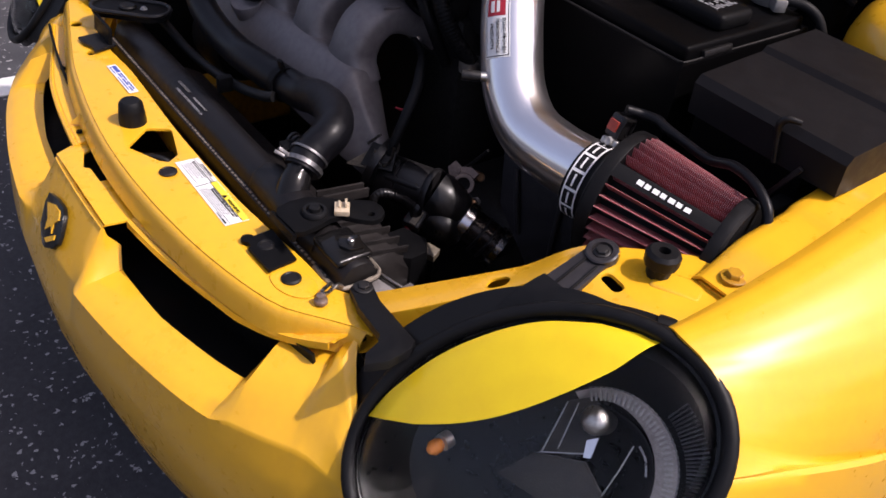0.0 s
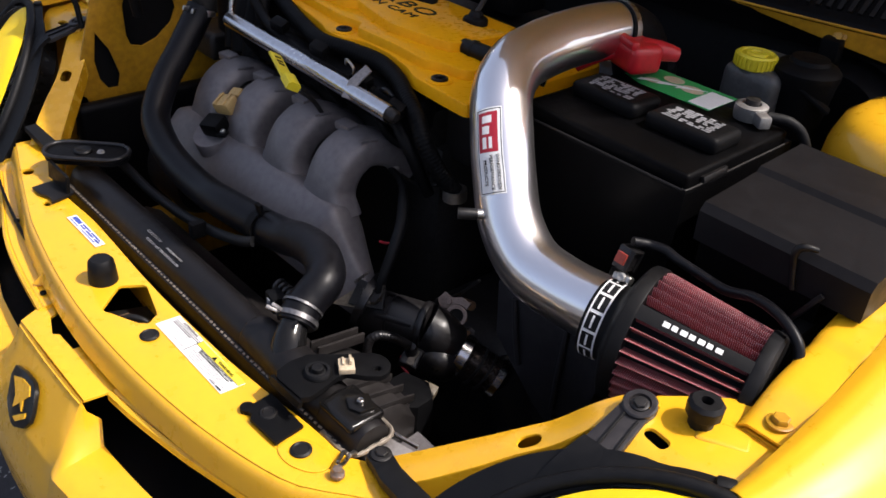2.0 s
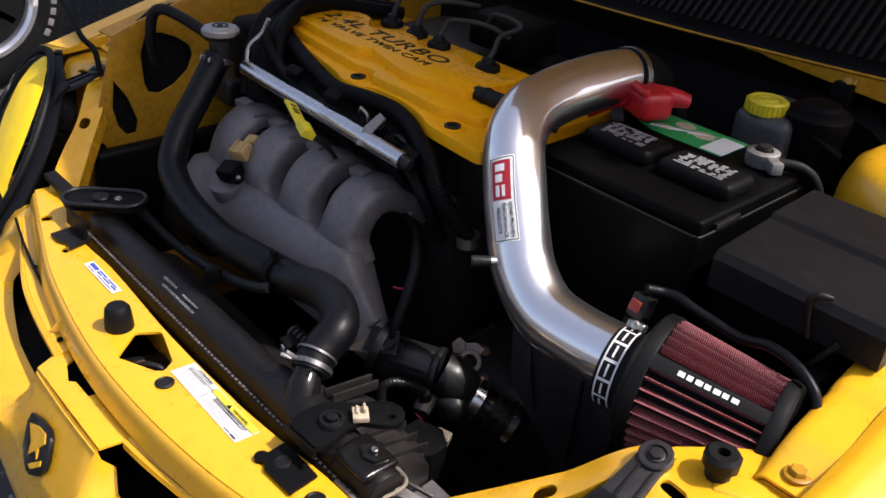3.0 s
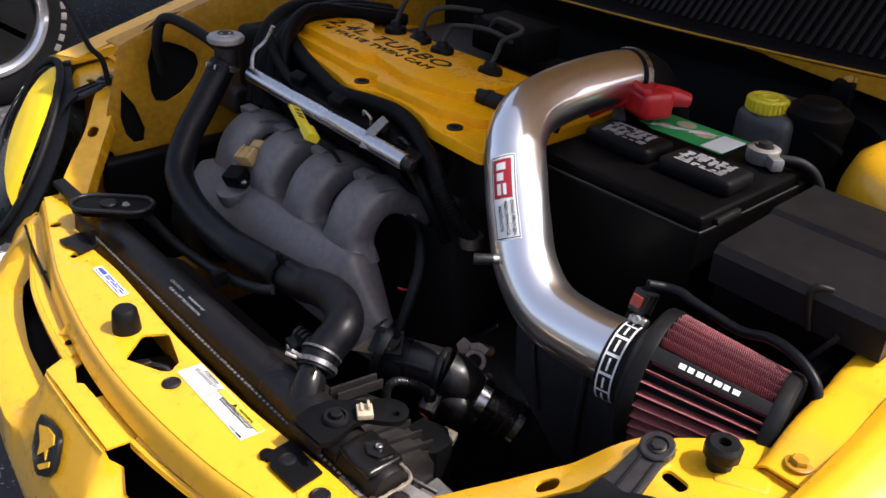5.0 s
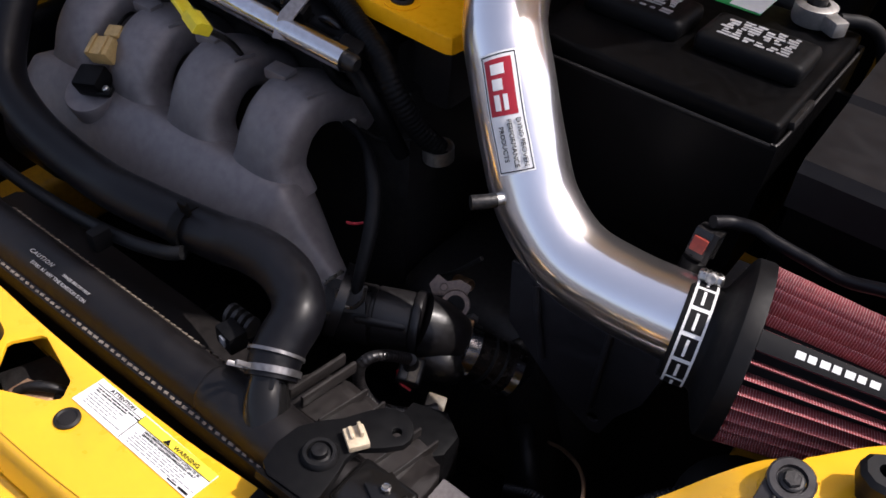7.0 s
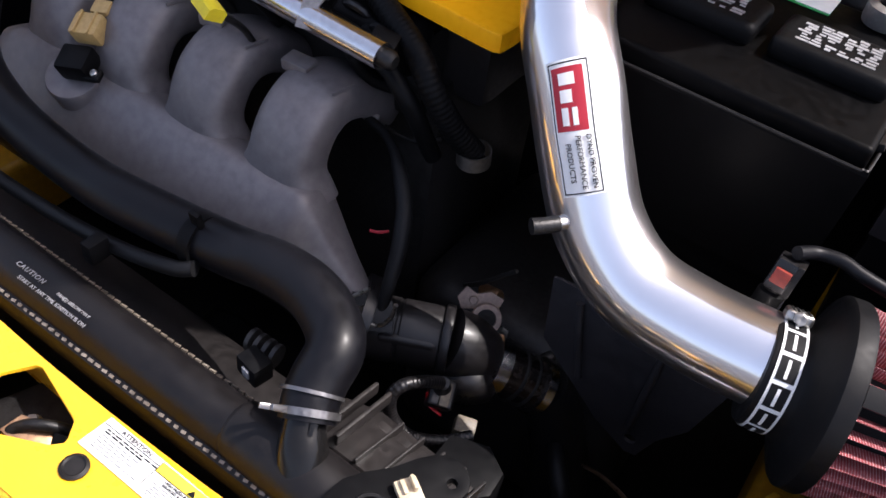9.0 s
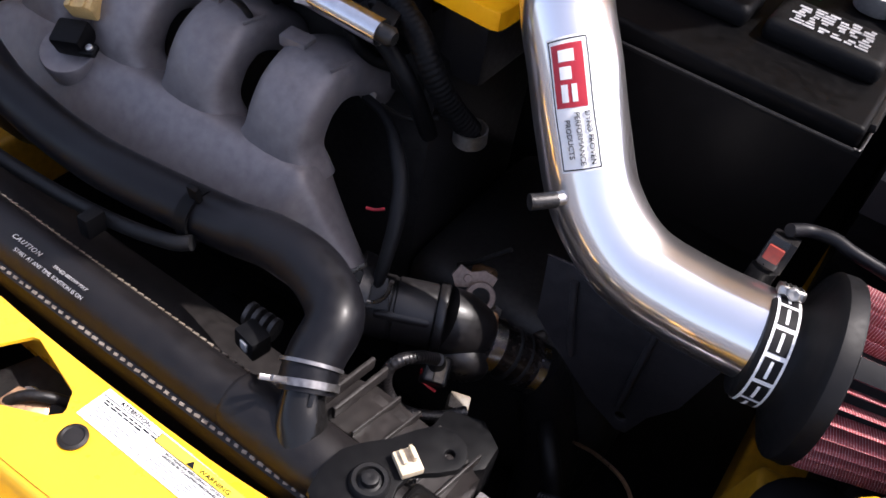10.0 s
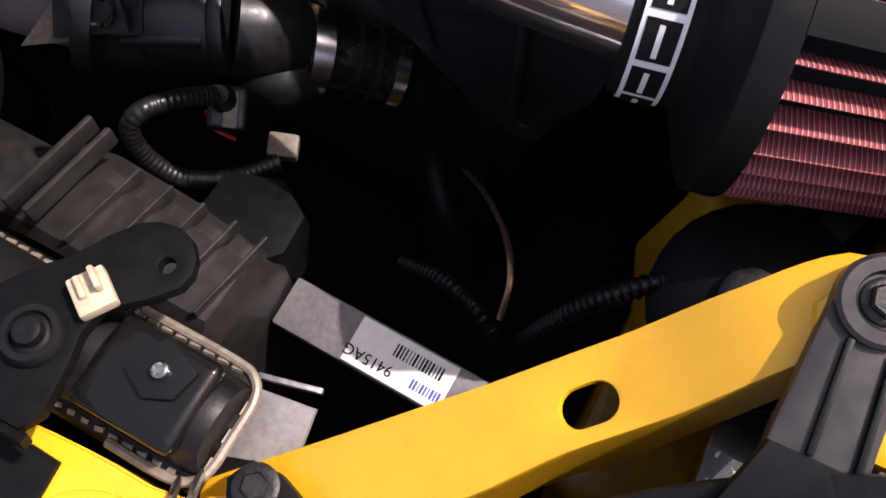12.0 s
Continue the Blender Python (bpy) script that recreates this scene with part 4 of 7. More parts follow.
part("eyelid_film", sheet(lid_point, 40, 10, -0.0006), FILM, lamp, "yellow film eyelid")
# inside: a dark faceted bowl, a grey fluted crescent, a ball shield over the bulb and dark shelves
IN = HL @ Matrix.Translation((0.215, -0.090, -0.024))


def crescent(u, v):
    a = radians(96 - 216 * u)
    r = 0.0695 * v + (1 - v) * (0.0620 - 0.013 * math.sin(math.pi * min(1, max(0, u * 1.05 - 0.05))))
    return IN @ Vector((r * math.cos(a), r * math.sin(a), -0.004 * (1 - v)))


reflector = part("reflector_rim", sheet(crescent, 48, 4, -0.003), GREY_METAL, lamp, "dull grey fluted reflector rim")
for i in range(44):
    a = 84 - 4.2 * i
    part("flute", rbox(0.013, 0.0020, 0.0022, IN @ pose(0, 0, 0, 0, 0, a) @ Matrix.Translation((0.0635, 0, 0)), 0.0), LEAD, reflector, smooth=False)
for i in range(30):
    a = 22 - 2.3 * i
    part("outer_flute", rbox(0.021, 0.0018, 0.002, IN @ pose(0, 0, 0, 0, 0, a) @ Matrix.Translation((0.087, 0, 0.004)), 0.0), BLACK_SHINY, reflector, smooth=False)
loops = [[IN @ Vector((r * math.cos(a) - 0.006, r * math.sin(a), h)) for a in (2 * math.pi * i / 40 for i in range(40))] for r, h in ((0.052, -0.006), (0.046, -0.02), (0.030, -0.034), (0.010, -0.038))]
part("reflector", rings(loops, None, True, False), LAMP_BLACK, lamp, "dark glossy reflector bowl")
facet = part("reflector_facet", plate([(0.163, -0.067), (0.200, -0.028), (0.226, -0.030), (0.232, -0.050), (0.206, -0.078)], 0.003, HL @ Matrix.Translation((0, 0, -0.022)), [], 0.0006), DARK_METAL, lamp, "smoky metal reflector facet")
for x, y, l, t in ((0.183, -0.0725, 0.046, -13), (0.181, -0.048, 0.052, 47), (0.194, -0.050, 0.046, 50)):
    part("facet_edge", rbox(l, 0.0011, 0.001, HL @ pose(x, y, -0.0215, 0, 0, t), 0.0), STEEL, facet, smooth=False)
part("facet_face", plate([(0.202, -0.080), (0.209, -0.066), (0.221, -0.066), (0.209, -0.082)], 0.002, HL @ Matrix.Translation((0, 0, -0.018)), []), CHROME, facet, smooth=False)
part("bulb_shield", lathe([(0.0135, -0.02), (0.0138, 0.002), (0.0128, 0.007), (0.009, 0.011), (0.004, 0.013), (0.0, 0.0132)], HL @ Matrix.Translation((0.2195, -0.0505, -0.026)), 28, caps=False), STEEL, lamp, "round polished bulb shield")
part("bezel_shelf", plate([(0.116, -0.078), (0.158, -0.067), (0.203, -0.084), (0.212, -0.114), (0.190, -0.135), (0.162, -0.118)], 0.004, HL @ Matrix.Translation((0, 0, -0.016)), [], 0.001), DARK_METAL, lamp)
part("bezel_wire", tube([HL @ Vector((0.249, -0.079, -0.022)), HL @ Vector((0.230, -0.098, -0.02)), HL @ Vector((0.211, -0.115, -0.018))], 0.0008, 6, 3), STEEL, lamp)
part("bezel_wire", tube([HL @ Vector((0.254, -0.080, -0.022)), HL @ Vector((0.2565, -0.092, -0.022)), HL @ Vector((0.253, -0.106, -0.022))], 0.0012, 6, 3), STEEL, lamp)
AMB = material("amber_bulb", (0.75, 0.26, 0.05), 0.2, second=(0.6, 0.2, 0.04), scale=60)
signal = part("signal_bulb", lathe([(0.005, 0), (0.0075, 0.005), (0.0075, 0.012), (0.004, 0.017), (0.0, 0.018)], HL @ Matrix.Translation((0.060, -0.040, -0.022)) @ pose(0, 0, 0, 20, -30, 0), 20, caps=False), AMB, lamp, "amber signal bulb")
part("signal_base", lathe([(0.009, -0.010), (0.009, 0.0), (0.006, 0.001)], HL @ Matrix.Translation((0.060, -0.040, -0.022)) @ pose(0, 0, 0, 20, -30, 0), 20), STEEL, signal)
# arms that bolt the lamp to the panel
ARM1 = basis((0.435, 0.052, 0.733), (0.116, -0.008, 0.019))
arm = part("arm", plate([(-0.015, -0.004), (-0.010, 0.009), (0.006, 0.011), (0.030, 0.005), (0.075, 0.002), (0.112, 0.0), (0.122, -0.010), (0.128, -0.040), (0.120, -0.062), (0.104, -0.052), (0.095, -0.034), (0.085, -0.026), (0.030, -0.022), (0.008, -0.016), (-0.008, -0.013)], 0.010,
                      ARM1, [], 0.003), RUBBER, lamp, "black plastic mounting arm")
bolt(arm, ARM1 @ Vector((0.001, 0, 0.001)), (0.0, 0.0, 1), 0.0065, 0.005, 0.011, DARK_METAL)
ARM2 = basis((0.6205, 0.2025, 0.8525), (0.05, -0.98, -0.28), (0, -0.25, 1))
arm = part("arm", plate([(-0.017, 0.0), (-0.013, 0.011), (-0.002, 0.0155), (0.010, 0.0145), (0.060, 0.0165), (0.066, 0.010), (0.064, -0.018), (0.057, -0.0185), (0.018, -0.0165), (-0.004, -0.0155), (-0.013, -0.010)], 0.007, ARM2, [], 0.002), ARM_GREY, lamp, "black plastic mounting arm")
for y, t in ((-0.0050, 2), (0.0105, 4)):
    part("arm_rib", rbox(0.042, 0.0028, 0.003, ARM2 @ pose(0.037, y, -0.0005, 0, 0, t), 0.001), RUBBER, arm)
part("arm_foot", sheet(lambda u, v: ARM2 @ Vector((0.058 + 0.055 * v, -0.0180 - 0.016 * v + (0.034 + 0.050 * v) * u, -0.002 - 0.004 * v - 0.020 * v * v)), 6, 8, 0.006), RUBBER, arm)
part("arm_boss", lathe([(0.0165, -0.004), (0.0165, 0.0028), (0.0150, 0.0040), (0.0105, 0.0040), (0.0095, 0.0012), (0.0, 0.0012)], ARM2, 28, caps=False), ARM_GREY, arm)
bolt(arm, ARM2 @ Vector((0, 0, 0.0012)), (0, -0.25, 1), 0.0065, 0.005, 0.0085, DARK_METAL)
def shroud_point(u, v):
    a = radians(168 - 128 * u)
    k = 1.06 + (0.06 + 0.24 * math.sin(math.pi * min(1, u * 1.15)) ** 0.8) * v
    return HL @ Vector((CX + RX * k * math.cos(a), CY + RY * k * math.sin(a), -0.008 - 0.012 * v))


part("upper_shroud", sheet(shroud_point, 36, 4, -0.004), RUBBER, lamp, "black plastic shroud above the lens")
part("upper_block", rbox(0.018, 0.014, 0.018, pose(0.728, 0.174, 0.846, 0, 0, 30), 0.004), RUBBER, lamp)
other = copy_thing(lamp, FLIP @ Matrix.Translation(LAMP_AT))
# the passenger's lamp has no long arm towards the middle
for c in list(other.children):
    if c.name.split(".")[0] == "arm" and len(c.children) < 3:
        for q in list(c.children_recursive) + [c]:
            bpy.data.objects.remove(q)
STUB = basis((-0.424, 0.055, 0.7345), (-0.060, -0.006, 0.011))
part("arm", plate([(-0.012, -0.007), (-0.012, 0.007), (-0.007, 0.012), (0.060, 0.010), (0.060, -0.010), (-0.007, -0.012)], 0.010, STUB, [], 0.003), RUBBER, other, "short black plastic mounting arm")

# ---- radiator with its tank, brackets and fan shroud ----
radiator = thing("radiator", (0.04, 0.06, 0.35), "black radiator with crimped top tank behind the yellow support", "radiator")
part("core", rbox(0.66, 0.04, 0.33, pose(0.04, 0.066, 0.35), 0.003), DARK_METAL, radiator)
TANK = [(0.034, 0.690), (0.034, 0.705), (0.036, 0.7095), (0.042, 0.712), (0.045, 0.722), (0.050, 0.732), (0.058, 0.737), (0.068, 0.7385), (0.078, 0.737), (0.086, 0.731),
        (0.090, 0.722), (0.092, 0.713), (0.098, 0.711), (0.100, 0.705), (0.100, 0.690)]


def tank_ring(x, k=1.0):
    return [Vector((x, 0.067 + (y - 0.067) * k, 0.69 + (z - 0.69) * k)) for y, z in TANK]


tank = part("tank", rings([tank_ring(-0.325, 0.93)] + [tank_ring(x) for x in np.linspace(-0.32, 0.398, 30)] + [tank_ring(0.403, 0.95)]), SATIN, radiator, "black plastic top tank")
bm = bmesh.new()
for i in range(83):
    x = -0.315 + 0.0086 * i
    rbox(0.0046 + 0.0008 * math.sin(7.1 * i), 0.0026, 0.0030, pose(x, 0.0400, 0.7095 + 0.0003 * math.sin(3.7 * i), 30, 0, 8 + 5 * math.sin(2.3 * i)), 0, bm=bm)
    if i > 14:
        rbox(0.0060, 0.0026, 0.0030, pose(x, 0.0950, 0.7105, -30, 0, 8), 0, bm=bm)
for i in range(3):
    rbox(0.004, 0.0075, 0.004, pose(0.404, 0.050 + 0.0155 * i, 0.7090, 0, 25, 0), 0, bm=bm)
part("crimp_strip", bm, CRIMP, radiator, "toothed metal crimp strip", smooth=False, kind="stuff")
part("crimp_bead", tube([(0.330, 0.099, 0.7125), (0.385, 0.099, 0.7125), (0.400, 0.096, 0.7125), (0.4065, 0.086, 0.7125), (0.4070, 0.067, 0.7125), (0.4065, 0.048, 0.7125), (0.400, 0.0385, 0.7125), (0.385, 0.0355, 0.7125), (0.355, 0.0355, 0.7125)], 0.0026, 8), CRIMP, radiator, "rolled metal bead round the end of the tank")
# the moulded tee and neck for the hose
part("neck", tube([(0.246, 0.064, 0.726), (0.238, 0.073, 0.743), (0.230, 0.084, 0.754), (0.221, 0.099, 0.765), (0.213, 0.116, 0.779)], [0.023, 0.0205, 0.0175, 0.017, 0.017], 28), BLACK_SHINY, radiator)
part("neck_bead", tube([(0.172, 0.068, 0.7155), (0.180, 0.068, 0.7160), (0.215, 0.067, 0.7190), (0.252, 0.066, 0.7210), (0.300, 0.067, 0.7180), (0.335, 0.068, 0.7155)], [0.0235, 0.0265, 0.0275, 0.0285, 0.0275, 0.0250], 32), SATIN, radiator)
part("neck_rib", rbox(0.004, 0.028, 0.008, basis((0.236, 0.088, 0.768), (0.3, -0.7, -0.55), (0, 0.4, 1)) @ pose(0, 0, 0, 0, 0, 90), 0.001), BLACK_SHINY, radiator)
# end of the tank: a raised square with a drain nipple
part("end_block", rbox(0.058, 0.048, 0.012, pose(0.366, 0.067, 0.730), 0.006, 3), BLACK_SHINY, radiator)
pad = part("nipple_pad", plate([(-0.014, -0.012), (0.004, -0.014), (0.014, -0.004), (0.012, 0.012), (-0.012, 0.013)], 0.005, pose(0.372, 0.074, 0.7455, 0, 0, -20), [], 0.001), BLACK_SHINY, radiator)
part("nipple", lathe([(0.0042, 0), (0.0042, 0.004), (0.003, 0.005), (0.0022, 0.004), (0.0, 0.004)], pose(0.372, 0.074, 0.7455), 16, caps=False), STEEL, pad)
lettering("CAUTION", 0.0070, pose(-0.066, 0.0575, 0.7386, -4, 0, 0), GREY_INK, tank, spacing=1.25)
lettering("FAN(S) BELOW MAY", 0.0046, pose(-0.0085, 0.0565, 0.7386, -4, 0, 0), GREY_INK, tank)
lettering("START AT ANY TIME IGNITION IS ON", 0.0052, pose(-0.030, 0.0495, 0.7345, 20, 0, 0), GREY_INK, tank)
# driver's bracket over the tank
out = [(0.284, 0.026), (0.279, 0.045), (0.281, 0.068), (0.290, 0.083), (0.304, 0.099), (0.314, 0.117), (0.323, 0.129), (0.331, 0.134), (0.341, 0.136), (0.351, 0.133), (0.358, 0.126), (0.361, 0.118), (0.360, 0.110),
       (0.350, 0.098), (0.334, 0.084), (0.333, 0.070), (0.337, 0.056), (0.341, 0.032), (0.336, 0.022), (0.295, 0.020)]
brk = part("bracket", plate(out, 0.007, Matrix.Translation((0, 0, 0.755)), [oval(0.3475, 0.1165, 0.004, 0.004, 12)], 0.002), BLACK, radiator, "black steel mounting bracket")
part("bracket_web", sheet(lambda u, v: (0.285 + 0.055 * u, 0.0225 - 0.002 * v, 0.752 - 0.008 * v), 4, 3, 0.005), BLACK, brk)
tab = part("bracket_tab", plate([(0.282, -0.012), (0.287, -0.018), (0.300, -0.016), (0.304, -0.021), (0.351, -0.019), (0.347, 0.018), (0.284, 0.019), (0.286, -0.004)], 0.004, Matrix.Translation((0, 0, 0.7265)), [], 0.001), BLACK, brk)
part("tab_dimple", lathe([(0.010, 0), (0.009, 0.0015), (0.007, 0.002), (0.006, 0.0005), (0.0, 0.0005)], pose(0.309, -0.001, 0.7265), 20, caps=False), DUSTY, tab)
part("tab_foot", lathe([(0.008, -0.004), (0.008, 0.003), (0.006, 0.004), (0, 0.004)], pose(0.286, -0.013, 0.7225), 18, caps=False), BLACK, tab)
part("grommet", lathe([(0.0155, 0.0), (0.0155, 0.003), (0.0135, 0.006), (0.0105, 0.006), (0.0095, 0.003), (0.007, 0.004), (0.0065, 0.009), (0.004, 0.010), (0.0, 0.009)], pose(0.315, 0.059, 0.7548), 28, caps=False), RUBBER, brk)
CLIP = pose(0.3280, 0.0880, 0.7555, 0, 0, -32)
bm = rbox(0.021, 0.018, 0.007, CLIP, 0.0015)
rbox(0.012, 0.003, 0.009, CLIP @ pose(-0.003, 0.0045, 0.004), 0.001, bm=bm)
rbox(0.012, 0.003, 0.006, CLIP @ pose(-0.003, -0.0035, 0.004), 0.001, bm=bm)
part("clip", bm, CREAM, brk, "cream plastic wire clip")
# passenger's bracket
CUP = slot(-0.322, 0.076, 0.128, 0.056, 8, radians(48))
brk2 = part("bracket", plate(CUP, 0.010, Matrix.Translation((0, 0, 0.755)), [], 0.002), BLACK, radiator, "black moulded mounting cup")
part("bracket_rim", bezel(CUP, Matrix.Translation((0, 0, 0.756)), 0.0035), WORN_BLACK, brk2)
part("bracket_tab", plate([(-0.311, -0.016), (-0.317, 0.034), (-0.262, 0.026), (-0.252, -0.010), (-0.270, -0.007), (-0.288, -0.015)], 0.004, Matrix.Translation((0, 0, 0.7265)), [], 0.001), DUSTY, brk2)
part("bracket_web", sheet(lambda u, v: (-0.330 + 0.068 * u, 0.024 - 0.003 * v, 0.752 - 0.026 * v), 4, 3, 0.005), BLACK, brk2)
part("grommet", lathe([(0.014, 0.0), (0.014, 0.003), (0.012, 0.005), (0.009, 0.005), (0.0, 0.002)], pose(-0.325, 0.072, 0.7548), 24, caps=False), RUBBER, brk2)
bolt(brk2, (-0.308, 0.092, 0.755), (0, 0, 1), 0.0045, 0.004, 0.006, LEAD)
# metal side plate and spring clip beside the tank
part("side_plate", plate([(-0.02, -0.02), (0.024, -0.014), (0.026, 0.016), (-0.018, 0.018)], 0.003, pose(0.412, 0.078, 0.702, 12, -8, 10), [], 0.0005), GREY_METAL, radiator)
part("side_plate_edge", rbox(0.05, 0.003, 0.005, pose(0.408, 0.101, 0.704, 0, 0, 14), 0.0005), STEEL, radiator)
part("clip_wire", tube([(0.404, 0.046, 0.712), (0.410, 0.036, 0.726), (0.414, 0.026, 0.727), (0.418, 0.018, 0.728), (0.421, 0.010, 0.732)], 0.0022, 8, 4), STEEL, radiator)
part("clip_wire", tube([(0.396, 0.038, 0.712), (0.402, 0.030, 0.724), (0.408, 0.022, 0.727), (0.416, 0.012, 0.732)], 0.0022, 8, 4), STEEL, radiator)

stud = part("stud", lathe([(0.0075, 0), (0.0075, 0.004), (0.0055, 0.006), (0.005, 0.010), (0.0, 0.011)], pose(0.4225, 0.007, 0.7225), 16, caps=False), LEVER, radiator, "brown rusty stud")
shroud = thing("fan_shroud", (0.1, 0.15, 0.4), "dusty black plastic fan shroud with ribs", "fan shroud")
body = part("body", rings([[Vector((x, y, z)) for y, z in ((0.106, 0.50), (0.106, top), (0.112, top + 0.006), (0.150, top + 0.004), (back, top - 0.012), (back + 0.006, 0.50))]
                           for x, top, back in ((-0.30, 0.640, 0.175), (0.18, 0.640, 0.175), (0.20, 0.676, 0.175), (0.24, 0.690, 0.176), (0.285, 0.688, 0.174), (0.325, 0.686, 0.172), (0.352, 0.684, 0.170), (0.360, 0.672, 0.168))]), SHROUD, shroud)
for x, y0, y1, z in ((0.226, 0.112, 0.180, 0.697), (0.242, 0.112, 0.178, 0.699)):
    part("ridge", rbox(0.0045, y1 - y0, 0.014, pose(x, (y0 + y1) / 2, z, -3, 0, -6), 0.002), SHROUD, shroud)
for x in (0.264, 0.286, 0.308, 0.330, 0.350):
    part("rib", rbox(0.0025, 0.058, 0.011, pose(x, 0.140, 0.6885 - (x - 0.262) * 0.05, -4, 0, -8), 0.001), SHROUD, shroud)
    part("pocket", rbox(0.014, 0.046, 0.008, pose(x - 0.011, 0.140, 0.6835 - (x - 0.262) * 0.05, -4, 0, -8), 0.002), SHROUD, shroud)
part("wing", plate([(0.30, 0.150), (0.345, 0.150), (0.362, 0.170), (0.360, 0.196), (0.335, 0.212), (0.300, 0.200)], 0.06, Matrix.Translation((0, 0, 0.676)), [], 0.006), BLACK, shroud)
part("fan_motor", lathe([(0.055, 0), (0.055, 0.05), (0.045, 0.06), (0.0, 0.062)], pose(0.0, 0.18, 0.52, -90, 0, 0), 28, caps=False), BLACK, shroud)
part("switch", rbox(0.026, 0.02, 0.022, pose(0.150, 0.112, 0.722, 0, 0, -10), 0.003), BLACK, shroud)
for i in range(4):
    part("switch_rib", lathe([(0.011, 0), (0.011, 0.004), (0.009, 0.005)], basis((0.128 + 0.009 * i, 0.130, 0.735), (1, 0.1, 0.0)) @ pose(0, 0, 0, 0, 90, 0), 16), DARK_METAL, shroud)
part("switch_window", rbox(0.008, 0.003, 0.010, pose(0.150, 0.1015, 0.730, 0, 0, -10), 0.0005), GREY_INK, shroud)

# ---- aluminium bar with its printed label, low behind the corner panel ----
bar = thing("condenser_bar", (0.44, 0.155, 0.60), "dull aluminium bar with a white barcode label", "bracket")
BAR = basis((0.445, 0.1585, 0.606), (0.93, -0.02, 0.0), (0, -0.15, 1))
part("bar", rbox(0.165, 0.032, 0.030, BAR, 0.002), BAR_METAL, bar)
LAB = BAR @ pose(0.000, 0.000, 0.0304)
label = part("label", rbox(0.066, 0.029, 0.0006, LAB, 0.0), WHITE, bar, "white printed barcode label")
rng = random.Random(9)
bars([(-0.006 + 0.0022 * i, 0.006, rng.choice((0.0006, 0.001, 0.0014)), 0.008) for i in range(15)], LAB @ Matrix.Translation((0, 0, 0.0005)), INK, label, "barcode")
bars([(0.012 + 0.0022 * i, -0.007, rng.choice((0.0006, 0.001, 0.0014)), 0.006) for i in range(9)], LAB @ Matrix.Translation((0, 0, 0.0005)), BLUE_INK, label, "barcode")
lettering("9415AG", 0.0098, LAB @ pose(-0.018, -0.007, 0.0009, 0, 0, 180), INK, label)

# ---- hoses ----
hose = thing("radiator_hose", (0.205, 0.11, 0.75), "thick black rubber radiator hose curving over the bay", "hose")
HOSE_LINE = [(0.2290, 0.0880, 0.7555), (0.2225, 0.1000, 0.7645), (0.2185, 0.1150, 0.7735), (0.2149, 0.1370, 0.7858), (0.1969, 0.1540, 0.7893), (0.1634, 0.1673, 0.7906), (0.1147, 0.1744, 0.7806), (0.0621, 0.1736, 0.7661),
             (-0.050, 0.160, 0.762), (-0.116, 0.160, 0.757), (-0.190, 0.162, 0.762), (-0.250, 0.168, 0.775), (-0.300, 0.183, 0.798), (-0.335, 0.220, 0.835), (-0.356, 0.262, 0.872), (-0.372, 0.298, 0.908), (-0.376, 0.315, 0.930)]
part("rubber", tube(HOSE_LINE, [0.0232, 0.0238, 0.0245, 0.0245, 0.0235, 0.0225, 0.0225, 0.0225], 28), HOSE, hose)
def spring_clamp(owner, at, axis, r, ears=True, mat=STEEL, width=0.010, name="clamp", toward=None):
    m = basis(at, axis) @ pose(0, 0, 0, 0, 90, 0)
    side = m.inverted().to_3x3() @ Vector(toward) if toward else None
    base = math.degrees(math.atan2(side.y, side.x)) if toward else 200
    bm = lathe([(r, -width / 2), (r + 0.0016, -width / 2), (r + 0.0016, width / 2), (r, width / 2), (r, -width / 2)], m, 36, caps=False)
    c = part(name, bm, mat, owner, "bright steel hose clamp")
    if ears:
        for a in (-12, 16):
            part("clamp_ear", rbox(0.016, 0.004, width * 0.8, m @ pose(0, 0, 0, 0, 0, a + base) @ Matrix.Translation((r + 0.008, 0, -width * 0.4)), 0.001), mat, c)
    return c


spring_clamp(hose, (0.2262, 0.0930, 0.7590), (-0.42, 0.75, 0.56), 0.0240, True, ZINC, 0.006, toward=(-0.55, -0.45, 0.55))
spring_clamp(hose, (0.2205, 0.1040, 0.7675), (-0.36, 0.78, 0.52), 0.0243, False, ZINC, 0.0030)
spring_clamp(hose, (-0.376, 0.316, 0.925), (0, 0.3, 1), 0.0215, True, STEEL, 0.010)
part("tie_band", lathe([(0.0220, -0.007), (0.0252, -0.007), (0.0252, 0.007), (0.0220, 0.007), (0.0220, -0.007)], basis((0.034, 0.1665, 0.7650), (1, 0.04, 0.10)) @ pose(0, 0, 0, 0, 90, 0), 28, caps=False), BLACK, hose)
part("tie_tail", rbox(0.012, 0.006, 0.022, pose(0.036, 0.164, 0.782, 10, 0, 0), 0.002), BLACK, hose)
thin = thing("coolant_line", (0.0, 0.13, 0.7), "thin black rubber coolant line along the radiator", "hose")
part("rubber", tube([(-0.345, 0.115, 0.735), (-0.30, 0.122, 0.728), (-0.22, 0.126, 0.716), (-0.12, 0.127, 0.722), (-0.03, 0.128, 0.738), (0.03, 0.134, 0.752), (0.05, 0.142, 0.758)], 0.0075, 14), RUBBER, thin)
part("clip", rbox(0.014, 0.022, 0.024, pose(-0.047, 0.112, 0.728, 0, 0, 0), 0.003), BLACK, thin)
overflow = thing("overflow_hose", (-0.45, 0.30, 0.95), "black overflow hose bent down into the apron", "hose")
